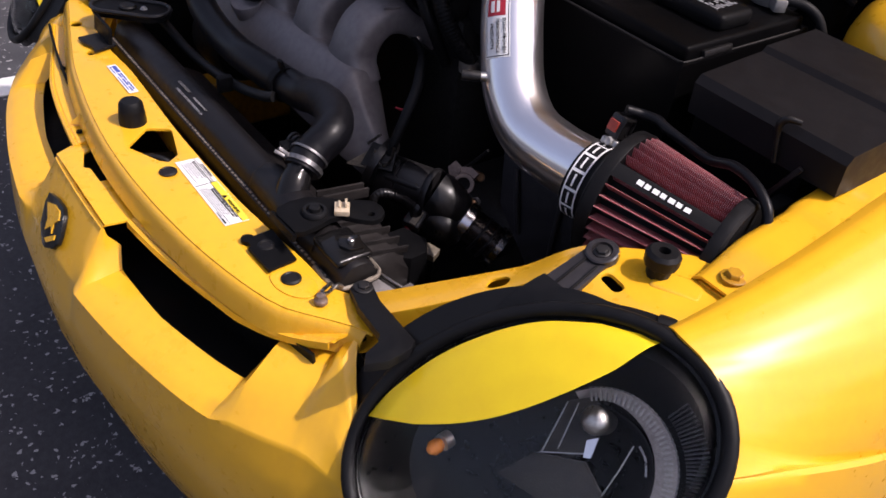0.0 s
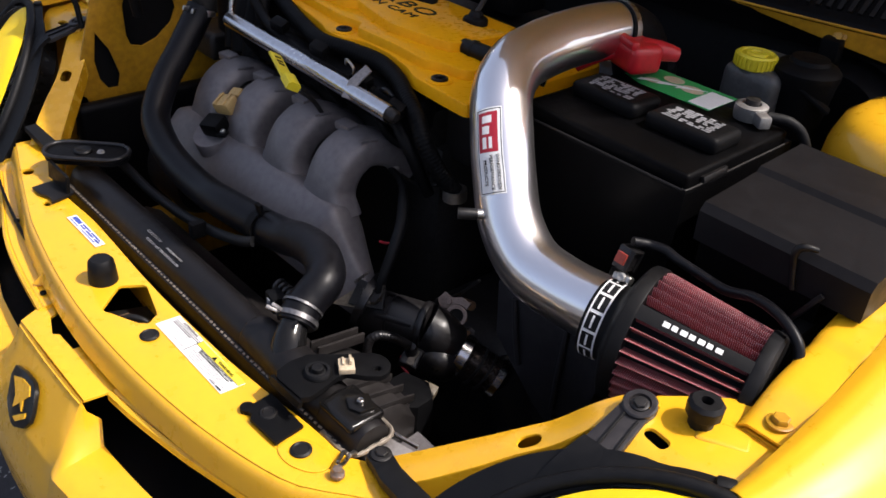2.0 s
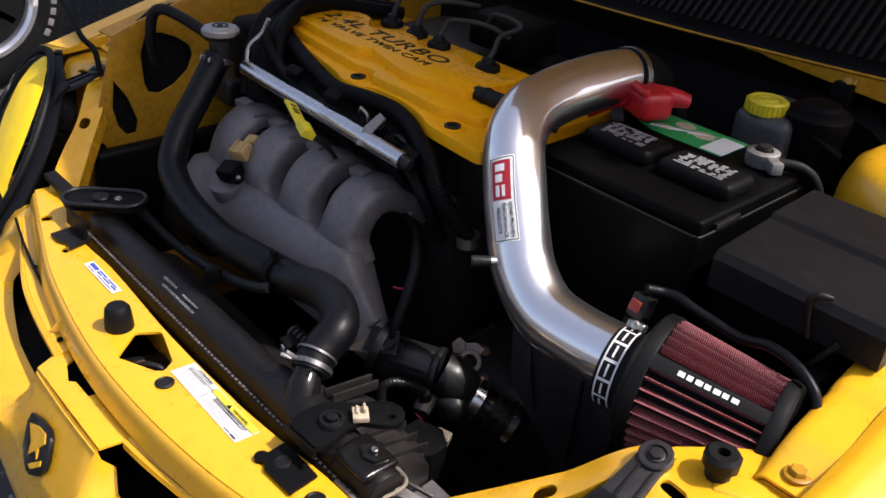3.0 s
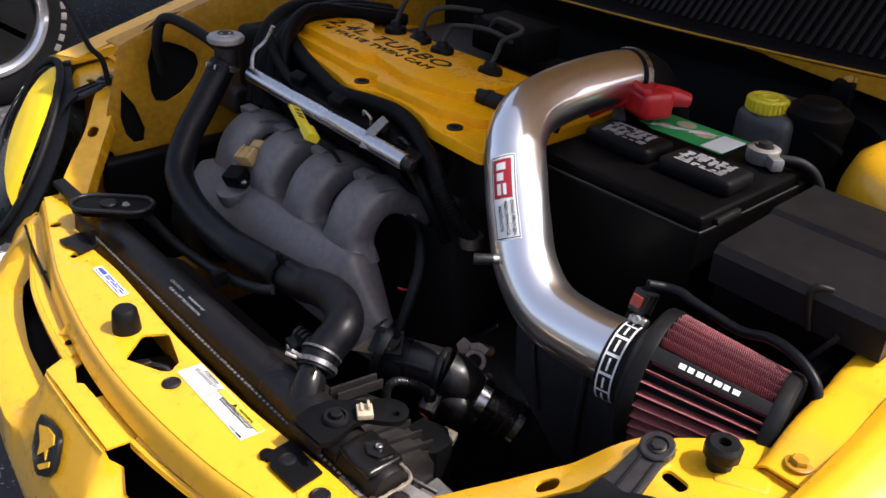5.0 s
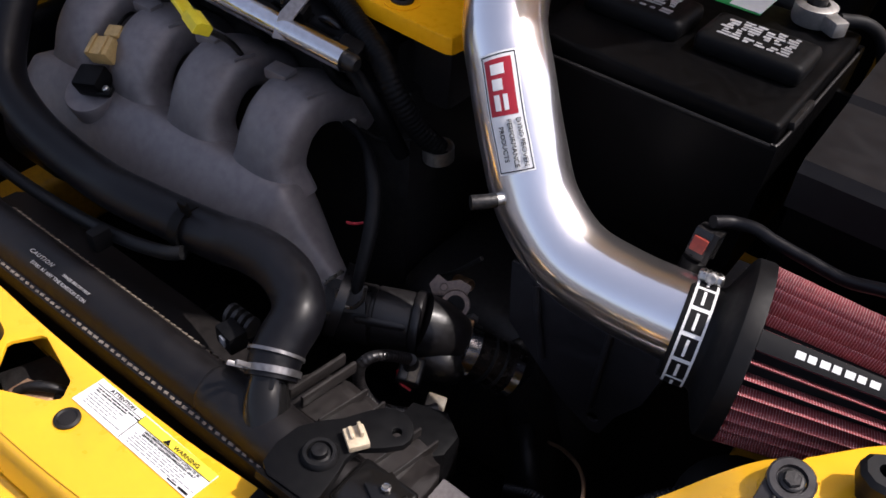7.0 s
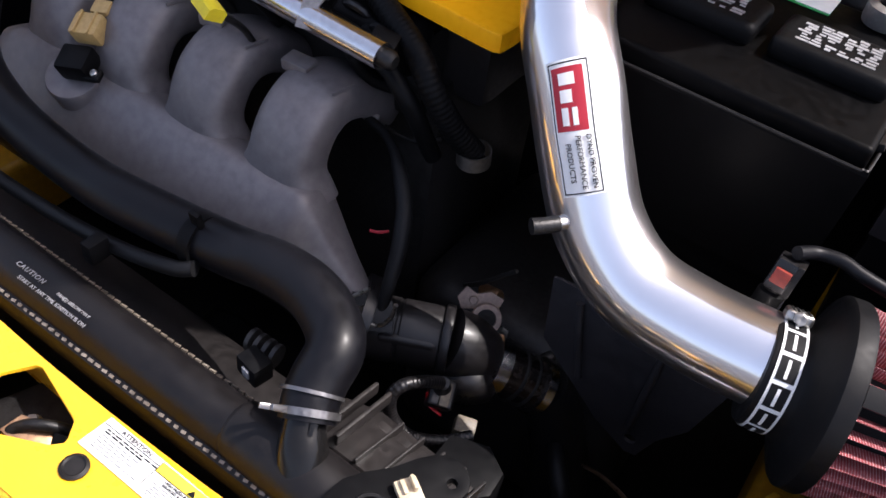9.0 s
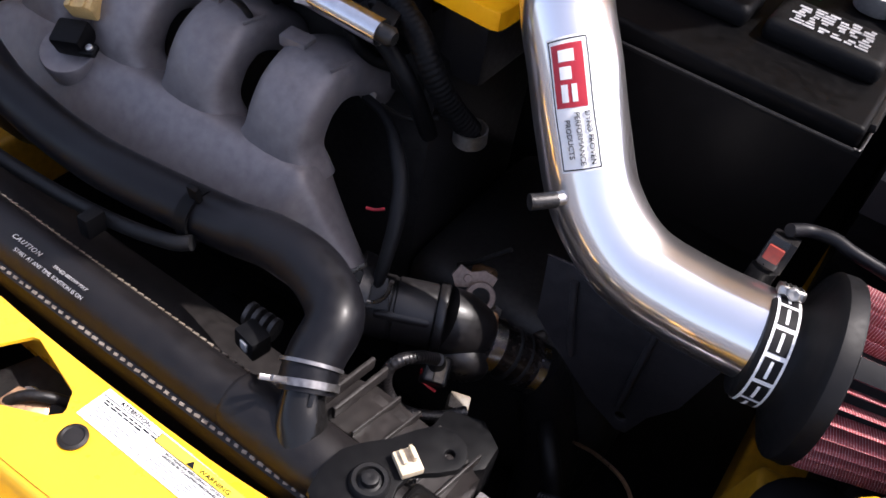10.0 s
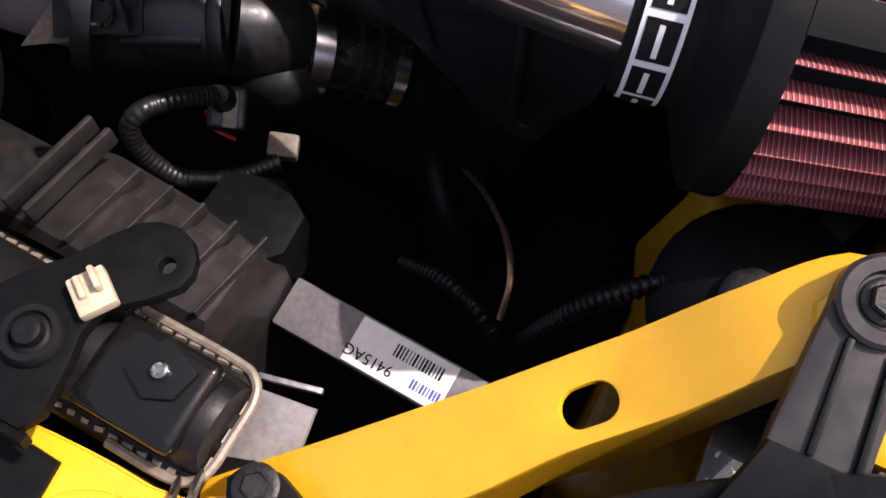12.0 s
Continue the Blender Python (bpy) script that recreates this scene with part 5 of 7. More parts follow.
part("rubber", tube([(-0.382, 0.322, 0.948), (-0.42, 0.312, 0.962), (-0.455, 0.298, 0.975), (-0.490, 0.282, 0.984), (-0.510, 0.272, 0.976), (-0.517, 0.266, 0.952), (-0.522, 0.266, 0.92), (-0.53, 0.275, 0.88)], 0.0095, 14), RUBBER, overflow)
spring_clamp(overflow, (-0.518, 0.266, 0.945), (0, 0, 1), 0.010, True, LEAD, 0.006)
filler = thing("filler_neck", (-0.375, 0.32, 0.92), "coolant filler neck with a grey pressure cap", "filler neck")
part("neck", lathe([(0.020, -0.035), (0.020, 0.0), (0.024, 0.003), (0.026, 0.010), (0.0, 0.011)], pose(-0.375, 0.322, 0.958), 28, caps=False), DARK_METAL, filler)
cap = part("cap", lathe([(0.029, 0.008), (0.031, 0.010), (0.031, 0.017), (0.028, 0.020), (0.016, 0.0205), (0.014, 0.0225), (0.0, 0.0225)], pose(-0.375, 0.322, 0.958), 12, caps=False), LEAD, filler, "octagonal grey pressure cap")
part("cap_ring", lathe([(0.013, 0), (0.013, 0.0012), (0.010, 0.0012), (0.010, 0.0)], pose(-0.375, 0.322, 0.9803), 28, caps=False), INK, cap)
part("cap_dot", lathe([(0.005, 0), (0.005, 0.001), (0, 0.001)], pose(-0.375, 0.322, 0.9803), 16, caps=False), INK, cap)

# ---- engine ----
engine = thing("engine", (0, 0.45, 0.3), "transverse engine with grey intake manifold and yellow valve cover", "engine")
part("block", rbox(0.56, 0.24, 0.52, pose(-0.16, 0.53, 0.33), 0.03), DARK_METAL, engine)
part("head", rbox(0.50, 0.20, 0.10, pose(-0.15, 0.50, 0.80), 0.01), DARK_METAL, engine)
part("gearbox", rbox(0.30, 0.30, 0.28, pose(0.27, 0.53, 0.33), 0.05, 4), DARK_METAL, engine)
part("heat_shield", rbox(0.62, 0.16, 0.42, pose(-0.12, 0.80, 0.50), 0.03, 3), DARK_METAL, engine)


# outer face of a runner seen from the side, from the plenum's ridge over to the head
RUN = [(0.251, 0.770), (0.2535, 0.794), (0.262, 0.820), (0.279, 0.845), (0.303, 0.861), (0.326, 0.866), (0.356, 0.861), (0.392, 0.842), (0.425, 0.812)]


def runner_ring(p, up, f):
    """A crowned rectangle hung below p: broad at the foot, where the runners join, narrower over the top."""
    foot = max(0.0, 1 - f / 0.20)
    w = 0.073 + 0.037 * foot ** 2
    h = 0.050 - 0.008 * f
    out = []
    for a in (2 * math.pi * i / 36 for i in range(36)):
        c, q = math.cos(a), math.sin(a)
        x = w / 2 * math.copysign(abs(c) ** 0.42, c)
        d = h / 2 * math.copysign(abs(q) ** 0.55, q)
        out.append(p + Vector((x, 0, 0)) + up * (d - h / 2 - 0.004 * (2 * x / w) ** 2))
    return out


for n, x in enumerate((0.032, -0.077, -0.185, -0.290)):
    line_yz = spline([(x, y, z) for y, z in RUN], 5)
    loops = []
    for i, p in enumerate(line_yz):
        t = (line_yz[min(i + 1, len(line_yz) - 1)] - line_yz[max(i - 1, 0)]).normalized()
        loops.append(runner_ring(p, Vector((1, 0, 0)).cross(t).normalized(), i / (len(line_yz) - 1)))
    runner = part("runner", rings(loops), ALLOY, engine, "grey cast intake runner")
    part("casting_lug", rbox(0.030, 0.020, 0.012, pose(x - 0.024, 0.326, 0.858, 4, 0, 4), 0.002), ALLOY, runner)
    part("casting_line", rbox(0.0025, 0.026, 0.004, pose(x + 0.031, 0.324, 0.8605, 0, 0, -12), 0.001), ALLOY, runner)
# plenum: a long body with a sloping front face under a ridge; its driver's end drops to the throttle
SEC = [(0.256, 0.787), (0.249, 0.785), (0.243, 0.779), (0.224, 0.754), (0.208, 0.728), (0.203, 0.708), (0.206, 0.690), (0.225, 0.676), (0.262, 0.672), (0.292, 0.684), (0.302, 0.715), (0.302, 0.750), (0.294, 0.772), (0.272, 0.784)]


def plenum_ring(x, k=1.0, dy=0.0, dz=0.0):
    return [Vector((x, 0.258 + (y - 0.258) * k + dy, 0.735 + (z - 0.735) * k + dz)) for y, z in SEC]


part("plenum", rings([plenum_ring(-0.362, 0.55, -0.01, 0.0), plenum_ring(-0.352, 0.80, -0.006, 0.0), plenum_ring(-0.335, 0.95), plenum_ring(-0.30), plenum_ring(-0.15), plenum_ring(0.0), plenum_ring(0.070), plenum_ring(0.078, 0.985, 0, -0.002),
                      plenum_ring(0.084, 0.95, 0.0, -0.007), plenum_ring(0.104, 0.80, 0.0, -0.026), plenum_ring(0.124, 0.64, 0.001, -0.044), plenum_ring(0.140, 0.52, 0.002, -0.056), plenum_ring(0.152, 0.46, 0.003, -0.062)]), ALLOY, engine, "grey cast plenum chamber")
boss = part("sensor_boss", lathe([(0.031, -0.050), (0.031, -0.003), (0.0295, -0.0005), (0.027, 0.0), (0.0, -0.001)], facing((-0.224, 0.236, 0.785), (0.10, -0.42, 0.90)), 32, caps=False), ALLOY, engine, "pale cast sensor boss")
SENS = pose(-0.214, 0.243, 0.790, 22, -8, 20)
sensor = part("pressure_sensor", rbox(0.034, 0.030, 0.024, SENS, 0.004), BLACK, engine)
part("sensor_ear", rbox(0.018, 0.014, 0.007, SENS @ pose(0.020, -0.010, 0.004), 0.003, 3), BLACK, sensor)
plug = part("plug", rbox(0.031, 0.026, 0.021, pose(-0.217, 0.266, 0.820, 25, -8, 18), 0.003), TAN, sensor, "tan plastic connector")
for dx in (-0.008, 0.008):
    part("plug_rib", rbox(0.003, 0.027, 0.003, pose(-0.217, 0.266, 0.820, 25, -8, 18) @ pose(dx, 0, 0.0205), 0.001), TAN, plug)
part("plug_lock", rbox(0.020, 0.016, 0.013, pose(-0.220, 0.286, 0.835, 25, -8, 18), 0.002), TAN, plug)
for dx in (-0.006, 0.006):
    part("lead", tube([(-0.221 + dx, 0.293, 0.845), (-0.224 + dx, 0.306, 0.850), (-0.232 + dx, 0.322, 0.846), (-0.240 + dx, 0.340, 0.830)], 0.0022, 8, 4), BLACK, plug)
part("screw", lathe([(0.004, 0), (0.004, 0.003), (0.003, 0.004), (0, 0.004)], SENS @ pose(0.023, -0.010, 0.011), 12, caps=False), STEEL, sensor)

# fuel rail with its clip and injectors
railm = part("fuel_rail", tube([(-0.322, 0.336, 0.922), (-0.25, 0.334, 0.921), (-0.1, 0.330, 0.920), (0.0, 0.327, 0.919), (0.104, 0.324, 0.918)], 0.0125, 20), RAIL_METAL, engine, "bright plated fuel rail")
part("rail_end", lathe([(0.009, 0), (0.009, 0.010), (0.006, 0.014), (0.0, 0.014)], basis((0.104, 0.324, 0.918), (1, 0, 0)) @ pose(0, 0, 0, 0, 90, 0), 18, caps=False), DARK_METAL, railm)
part("rail_line", tube([(-0.318, 0.336, 0.93), (-0.325, 0.345, 0.955), (-0.318, 0.365, 0.975), (-0.31, 0.375, 1.0)], 0.004, 10), STEEL, railm)
part("rail_clip", plate([(-0.008, -0.012), (0.008, -0.012), (0.009, 0.010), (0.022, 0.034), (0.010, 0.040), (-0.006, 0.014)], 0.003, facing((0.022, 0.318, 0.925), (0.25, -0.75, 0.6)), [], 0.0008), GREY_METAL, railm)
for x in (0.05, -0.06, -0.17, -0.28):
    part("injector", tube([(x, 0.333, 0.915), (x, 0.350, 0.89), (x, 0.372, 0.86)], [0.009, 0.008, 0.006], 14), BLACK, engine)
DIP = basis((-0.080, 0.2775, 0.925), (0.093, -0.027, -0.022))
dip = part("dipstick", rbox(0.066, 0.020, 0.005, DIP @ pose(-0.010, 0, 0, -30, 0, 0), 0.0018, 3), YELLOW_CAP, engine, "yellow dipstick handle")
part("dipstick_eye", rings([[DIP @ pose(0.020, 0, 0, -30, 0, 0) @ Vector((x, sx, sz)) for sx, sz in ((-0.010, -0.001), (0.010, -0.001), (0.010, 0.009), (0.006, 0.012), (-0.006, 0.012), (-0.010, 0.009))] for x in (0.0, 0.003, 0.022, 0.025)]), YELLOW_CAP, dip)
for dx in (-0.030, -0.020, -0.012):
    part("handle_mark", rbox(0.004, 0.010, 0.0006, DIP @ pose(dx, 0, 0, -30, 0, 0) @ pose(0, 0, 0.0050), 0.0), INK, dip)
part("dipstick_tube", tube([(-0.057, 0.290, 0.903), (-0.054, 0.318, 0.875), (-0.050, 0.345, 0.82)], 0.0035, 10), DARK_METAL, dip)

# valve cover in three drafted tiers with scalloped rear edge
def drafted(outline, z0, z1, draft, soft=0.004):
    """A cast block on an outline: sloping walls, rounded corners and a rounded upper edge."""
    pts = [Vector(p) for p in outline]
    pts = [a.lerp(b, k) for a, b in zip(pts, pts[1:] + pts[:1]) for k in (0.13, 0.87)]
    pts = [a.lerp(b, k) for a, b in zip(pts, pts[1:] + pts[:1]) for k in (0.25, 0.75)]
    n = len(pts)
    out = []
    for i in range(n):
        t = (pts[(i + 1) % n] - pts[i - 1]).normalized()
        out.append(Vector((t.y, -t.x)))
    return rings([[Vector((*(p + o * d), z)) for p, o in zip(pts, out)] for d, z in ((draft, z0), (0.0, z1 - soft), (-0.3 * soft, z1 - 0.3 * soft), (-soft, z1))])


ledge = [(-0.455, 0.50), (-0.43, 0.470), (-0.385, 0.458), (-0.31, 0.443), (-0.18, 0.416), (-0.150, 0.404), (-0.112, 0.404), (-0.085, 0.424), (-0.024, 0.424), (0.03, 0.412), (0.066, 0.395), (0.178, 0.388), (0.182, 0.40), (0.182, 0.66), (0.165, 0.68), (-0.43, 0.68), (-0.455, 0.66)]
cover = part("valve_cover", drafted(ledge, 0.926, 0.944, 0.001, 0.003), COVER_PAINT, engine, "yellow painted valve cover")
tier = [(-0.440, 0.485), (-0.42, 0.468), (-0.355, 0.461), (-0.160, 0.440), (-0.135, 0.446), (-0.118, 0.446), (-0.105, 0.428), (-0.02, 0.431), (0.055, 0.426), (0.075, 0.440), (0.110, 0.444), (0.122, 0.456), (0.122, 0.545), (0.02, 0.545), (-0.43, 0.545)]
part("cover_tier", drafted(tier, 0.943, 0.958, 0.0015, 0.0025), COVER_PAINT, cover)
crown = [(-0.43, 0.505), (-0.41, 0.484), (-0.262, 0.466), (-0.195, 0.464), (-0.175, 0.484), (-0.150, 0.476), (-0.060, 0.456), (0.0, 0.466), (0.050, 0.476), (0.060, 0.505), (0.068, 0.575), (0.052, 0.585), (0.010, 0.562), (-0.045, 0.567), (-0.070, 0.585), (-0.108, 0.574), (-0.155, 0.563), (-0.185, 0.588), (-0.225, 0.594), (-0.262, 0.558), (-0.290, 0.562), (-0.320, 0.594), (-0.36, 0.596), (-0.39, 0.566), (-0.43, 0.566)]
part("cover_crown", drafted(crown, 0.943, 0.972, 0.002, 0.0025), COVER_PAINT, cover)
lettering("2.4L TURBO", 0.040, pose(-0.218, 0.539, 0.9722), INK, cover, shear=0.12, depth=0.0008, stretch=1.42, spacing=1.08, apart=True)
lettering("16 VALVE TWIN CAM", 0.0215, pose(-0.215, 0.508, 0.9722), INK, cover, shear=0.1, depth=0.0008, stretch=1.35, spacing=1.1, apart=True)
for x, y in ((-0.134, 0.425), (0.097, 0.4155), (-0.40, 0.462)):
    part("bolt_seat", lathe([(0.019, 0), (0.019, 0.002), (0.016, 0.003), (0.0, 0.003)], pose(x, y, 0.943), 24, caps=False), COVER_PAINT, cover)
    screw = part("cover_bolt", lathe([(0.012, 0), (0.012, 0.003), (0.009, 0.004), (0.008, 0.001), (0.0, 0.001)], pose(x, y, 0.9455), 20, caps=False), DARK_METAL, cover)
    part("socket", lathe([(0.005, 0), (0.005, 0.0025), (0.0032, 0.0025), (0.0032, 0.001), (0, 0.001)], pose(x, y, 0.9462), 6, caps=False), BLACK, screw)
# spark plug boots in the rear hollows, each with a grey lead
for x, y, line in ((-0.337, 0.655, ((-0.332, 0.672, 1.000), (-0.325, 0.70, 1.022), (-0.30, 0.76, 1.020))), (-0.262, 0.652, ((-0.258, 0.668, 0.996), (-0.240, 0.70, 1.006), (-0.205, 0.75, 1.0))),
                   (-0.190, 0.642, ((-0.200, 0.662, 0.974), (-0.208, 0.684, 0.982), (-0.165, 0.700, 0.987), (-0.118, 0.702, 0.988), (-0.090, 0.715, 0.975))), (-0.057, 0.632, ((-0.062, 0.650, 0.974), (-0.080, 0.680, 0.986), (-0.060, 0.700, 1.002), (-0.070, 0.708, 1.009), (-0.133, 0.720, 1.006), (-0.16, 0.73, 0.985)))):
    boot = part("plug_boot", lathe([(0.021, 0), (0.021, 0.007), (0.019, 0.011), (0.012, 0.014), (0.010, 0.020), (0.008, 0.022), (0.0, 0.022)], pose(x, y, 0.9435), 20, caps=False), RUBBER, cover)
    part("plug_wire", tube([(x, y, 0.962), *line], 0.0044, 10), PLUG_LEAD, boot)
part("coil_pack", rbox(0.14, 0.09, 0.06, pose(-0.14, 0.775, 0.935), 0.008), BLACK, engine)
breather = part("breather_hose", tube([(0.052, 0.503, 0.962), (0.09, 0.500, 0.966), (0.13, 0.500, 0.968), (0.17, 0.504, 0.968), (0.20, 0.52, 0.96)], 0.0125, 20), RUBBER, engine)
part("hose_lip", lathe([(0.0125, 0), (0.0140, 0.001), (0.0140, 0.006), (0.0125, 0.007)], basis((0.071, 0.5015, 0.9645), (1, -0.05, 0.1)) @ pose(0, 0, 0, 0, 90, 0), 24, caps=False), RUBBER, breather)
part("cylinder_head", rbox(0.58, 0.24, 0.10, pose(-0.14, 0.555, 0.824), 0.01), WORN_BLACK, engine)
part("oil_cap", lathe([(0.024, 0), (0.024, 0.014), (0.020, 0.018), (0, 0.018)], pose(-0.40, 0.62, 0.962), 20, caps=False), BLACK, engine)
# belt side: dark housing between the manifold and the passenger's apron
part("timing_cover", rbox(0.06, 0.24, 0.36, pose(-0.46, 0.52, 0.60), 0.02, 3), BLACK, engine)
# unseen drum and block, added to keep the bay dark below the hose
part("alternator", lathe([(0.03, -0.07), (0.066, -0.062), (0.072, -0.05), (0.072, 0.03), (0.064, 0.045), (0.03, 0.05), (0.028, 0.07), (0.0, 0.07)], pose(-0.375, 0.285, 0.640, 0, 90, 0), 32, caps=False), DARK_METAL, engine)
part("belt_guard", rbox(0.03, 0.30, 0.30, pose(-0.525, 0.290, 0.44, 0, 0, 0), 0.012, 3), BLACK, engine)
part("engine_mount", rbox(0.10, 0.10, 0.05, pose(-0.50, 0.42, 0.80), 0.012, 3), DARK_METAL, engine)

# wiring loom along the front of the cover
loom = thing("wiring_loom", (0, 0.38, 0.9), "black corrugated wiring loom in front of the valve cover", "wiring loom")
part("conduit", tube([(-0.43, 0.490, 0.962), (-0.38, 0.452, 0.952), (-0.30, 0.426, 0.942), (-0.20, 0.398, 0.936), (-0.135, 0.386, 0.934), (-0.075, 0.398, 0.935), (-0.02, 0.405, 0.934), (0.03, 0.394, 0.930), (0.075, 0.376, 0.922), (0.115, 0.362, 0.908), (0.14, 0.356, 0.882), (0.160, 0.368, 0.845), (0.176, 0.386, 0.815)], 0.0120, 14, 8, wave=0.0005, pitch=0.005), BLACK, loom)
part("conduit", tube([(-0.37, 0.40, 0.965), (-0.31, 0.384, 0.935), (-0.22, 0.366, 0.918), (-0.05, 0.362, 0.905), (0.06, 0.358, 0.895), (0.12, 0.345, 0.87), (0.14, 0.37, 0.80)], 0.009, 12, 8), BLACK, loom)
rng = random.Random(41)
for k in range(16):
    x, y = -0.30 + 0.027 * k + rng.uniform(-0.008, 0.008), 0.366 + rng.uniform(-0.010, 0.012)
    z = 0.900 + rng.uniform(-0.01, 0.014)
    if k % 2:
        part("tape_knot", lathe([(0.006, -0.009), (0.0085, -0.005), (0.009, 0.003), (0.006, 0.009), (0, 0.010)], pose(x, y, z, rng.uniform(-60, 60), 70, rng.uniform(-30, 30)), 12), BLACK, loom)
    else:
        part("branch", tube([(x - 0.03, y + 0.012, z - 0.018), (x - 0.01, y, z + 0.004), (x + 0.012, y - 0.004, z + rng.uniform(-0.004, 0.010)), (x + 0.03, y + 0.014, z - 0.020)], rng.uniform(0.003, 0.0055), 8), rng.choice((BLACK, RUBBER, WORN_BLACK)), loom)
spring_clamp(loom, (0.176, 0.386, 0.812), (0.05, 0.05, -1), 0.0155, False, STEEL, 0.016)
part("branch", tube([(0.03, 0.36, 0.905), (0.05, 0.352, 0.88), (0.065, 0.365, 0.855), (0.09, 0.39, 0.84)], 0.006, 10), BLACK, loom)
for x, y, z in ((-0.10, 0.356, 0.93), (0.01, 0.352, 0.92), (0.085, 0.352, 0.905), (-0.22, 0.366, 0.93)):
    part("connector", rbox(0.026, 0.018, 0.018, pose(x, y, z, 20, 10, 15), 0.003), BLACK, loom)
for k, (a, r) in enumerate(((0.0, 0.020), (0.028, 0.016), (-0.026, 0.017), (0.052, 0.012))):
    part("hose_run", tube([(-0.350 + a, 0.372, 0.850), (-0.370 + a, 0.392, 0.905), (-0.396 + 0.8 * a, 0.430, 0.948 + 0.006 * k), (-0.418 + 0.6 * a, 0.500, 0.970 + 0.008 * k), (-0.422 + 0.6 * a, 0.60, 0.975), (-0.415 + a, 0.70, 0.955)], r, 14), BLACK, loom)
part("loom_pad", rbox(0.40, 0.05, 0.05, pose(-0.10, 0.392, 0.865, 10, 0, 2), 0.015, 3), BLACK, loom)
part("hook_wire", tube([(0.0, 0.342, 0.935), (0.004, 0.338, 0.948), (-0.008, 0.336, 0.955), (-0.018, 0.342, 0.945)], 0.0022, 8), STEEL, loom)

part("bracket", plate([(-0.020, -0.014), (0.020, -0.010), (0.006, 0.016)], 0.003, facing((0.143, 0.230, 0.683), (0.3, -0.6, 0.7)), [], 0.0008), BEIGE, engine, "dark beige bracket")
cable = thing("throttle_cable", (0.12, 0.33, 0.75), "black control cable hanging beside the manifold", "cable")
part("end", lathe([(0.0075, 0), (0.0075, 0.012), (0.005, 0.014), (0, 0.014)], basis((0.058, 0.368, 0.812), (0.5, 0.2, -0.5)) @ pose(0, 0, 0, 0, 90, 0), 16, caps=False), GREY_METAL, cable)
part("sheath", tube([(0.063, 0.365, 0.808), (0.087, 0.360, 0.806), (0.107, 0.350, 0.802), (0.121, 0.340, 0.796), (0.149, 0.315, 0.778), (0.165, 0.290, 0.754), (0.172, 0.268, 0.721), (0.173, 0.258, 0.693)], [0.005, 0.005, 0.0055, 0.008, 0.0085, 0.007, 0.006], 12), RUBBER, cable)
vac = thing("vacuum_line", (0.11, 0.38, 0.80), "pale grey vacuum line beside the manifold", "cable")
part("line", tube([(0.078, 0.372, 0.802), (0.098, 0.376, 0.798), (0.118, 0.382, 0.800), (0.135, 0.392, 0.806)], 0.0028, 8), DUSTY, vac)
red = thing("red_lead", (0.12, 0.26, 0.72), "short red electric lead behind the manifold", "cable")
part("lead", tube([(0.122, 0.300, 0.738), (0.130, 0.304, 0.738), (0.138, 0.310, 0.740)], 0.0017, 8), RED, red)

# ---- throttle body and boost hose ----
throttle = thing("throttle_unit", (0.22, 0.27, 0.6), "dark cast throttle body with a steel clamped elbow", "throttle body")
part("flange", plate(oval(0, 0, 0.043, 0.040, 28), 0.012, facing((0.156, 0.262, 0.668), (0.80, 0.42, -0.25)), [], 0.002), WORN_BLACK, throttle)
TB = basis((0.150, 0.262, 0.652), (0.078, 0.039, 0.000))
part("body", lathe([(0.032, 0.0), (0.0335, 0.004), (0.0335, 0.034), (0.0322, 0.0355), (0.0322, 0.038), (0.0335, 0.0395), (0.0335, 0.078), (0.032, 0.080)], TB @ pose(0, 0, 0, 0, 90, 0), 40), WORN_BLACK, throttle)
part("body_step", rbox(0.060, 0.020, 0.034, TB @ pose(0.048, -0.020, -0.012, 0, 0, 0), 0.006, 3), WORN_BLACK, throttle)
part("collar", lathe([(0.032, 0.0), (0.0355, 0.001), (0.0365, 0.003), (0.0365, 0.008), (0.0355, 0.010), (0.032, 0.011)], TB @ pose(0.080, 0, 0, 0, 90, 0), 40), WORN_BLACK, throttle)
part("elbow", tube([TB @ Vector((0.088, 0, 0)), (0.240, 0.309, 0.646), (0.252, 0.318, 0.636), (0.260, 0.324, 0.627)], [0.0345, 0.0350, 0.0330, 0.029], 32), WORN_BLACK, throttle, "black moulded elbow")
DOME = facing((0.262, 0.296, 0.612), (0.30, -0.55, -0.20))
motor = part("motor_housing", lathe([(0.026, -0.040), (0.030, -0.032), (0.030, -0.014), (0.0288, -0.0125), (0.0288, -0.011), (0.030, -0.0095), (0.030, 0.004), (0.026, 0.012), (0.016, 0.017), (0.0, 0.018)], DOME, 36, caps=False), WORN_BLACK, throttle, "ribbed black motor housing")
for a in (-30, 0, 30):
    part("housing_rib", rbox(0.003, 0.030, 0.003, DOME @ pose(0.0, 0.0, 0.0145, 0, 0, a), 0.001), BLACK, motor)
part("lever", lathe([(0.0155, -0.002), (0.0165, 0.0), (0.0155, 0.002), (0.0105, 0.002), (0.0098, 0.0), (0.0105, -0.002), (0.0155, -0.002)], facing((0.248, 0.338, 0.667), (0.45, -0.6, 0.65)), 26, caps=False), LEVER, throttle, "worn brown throttle lever ring")
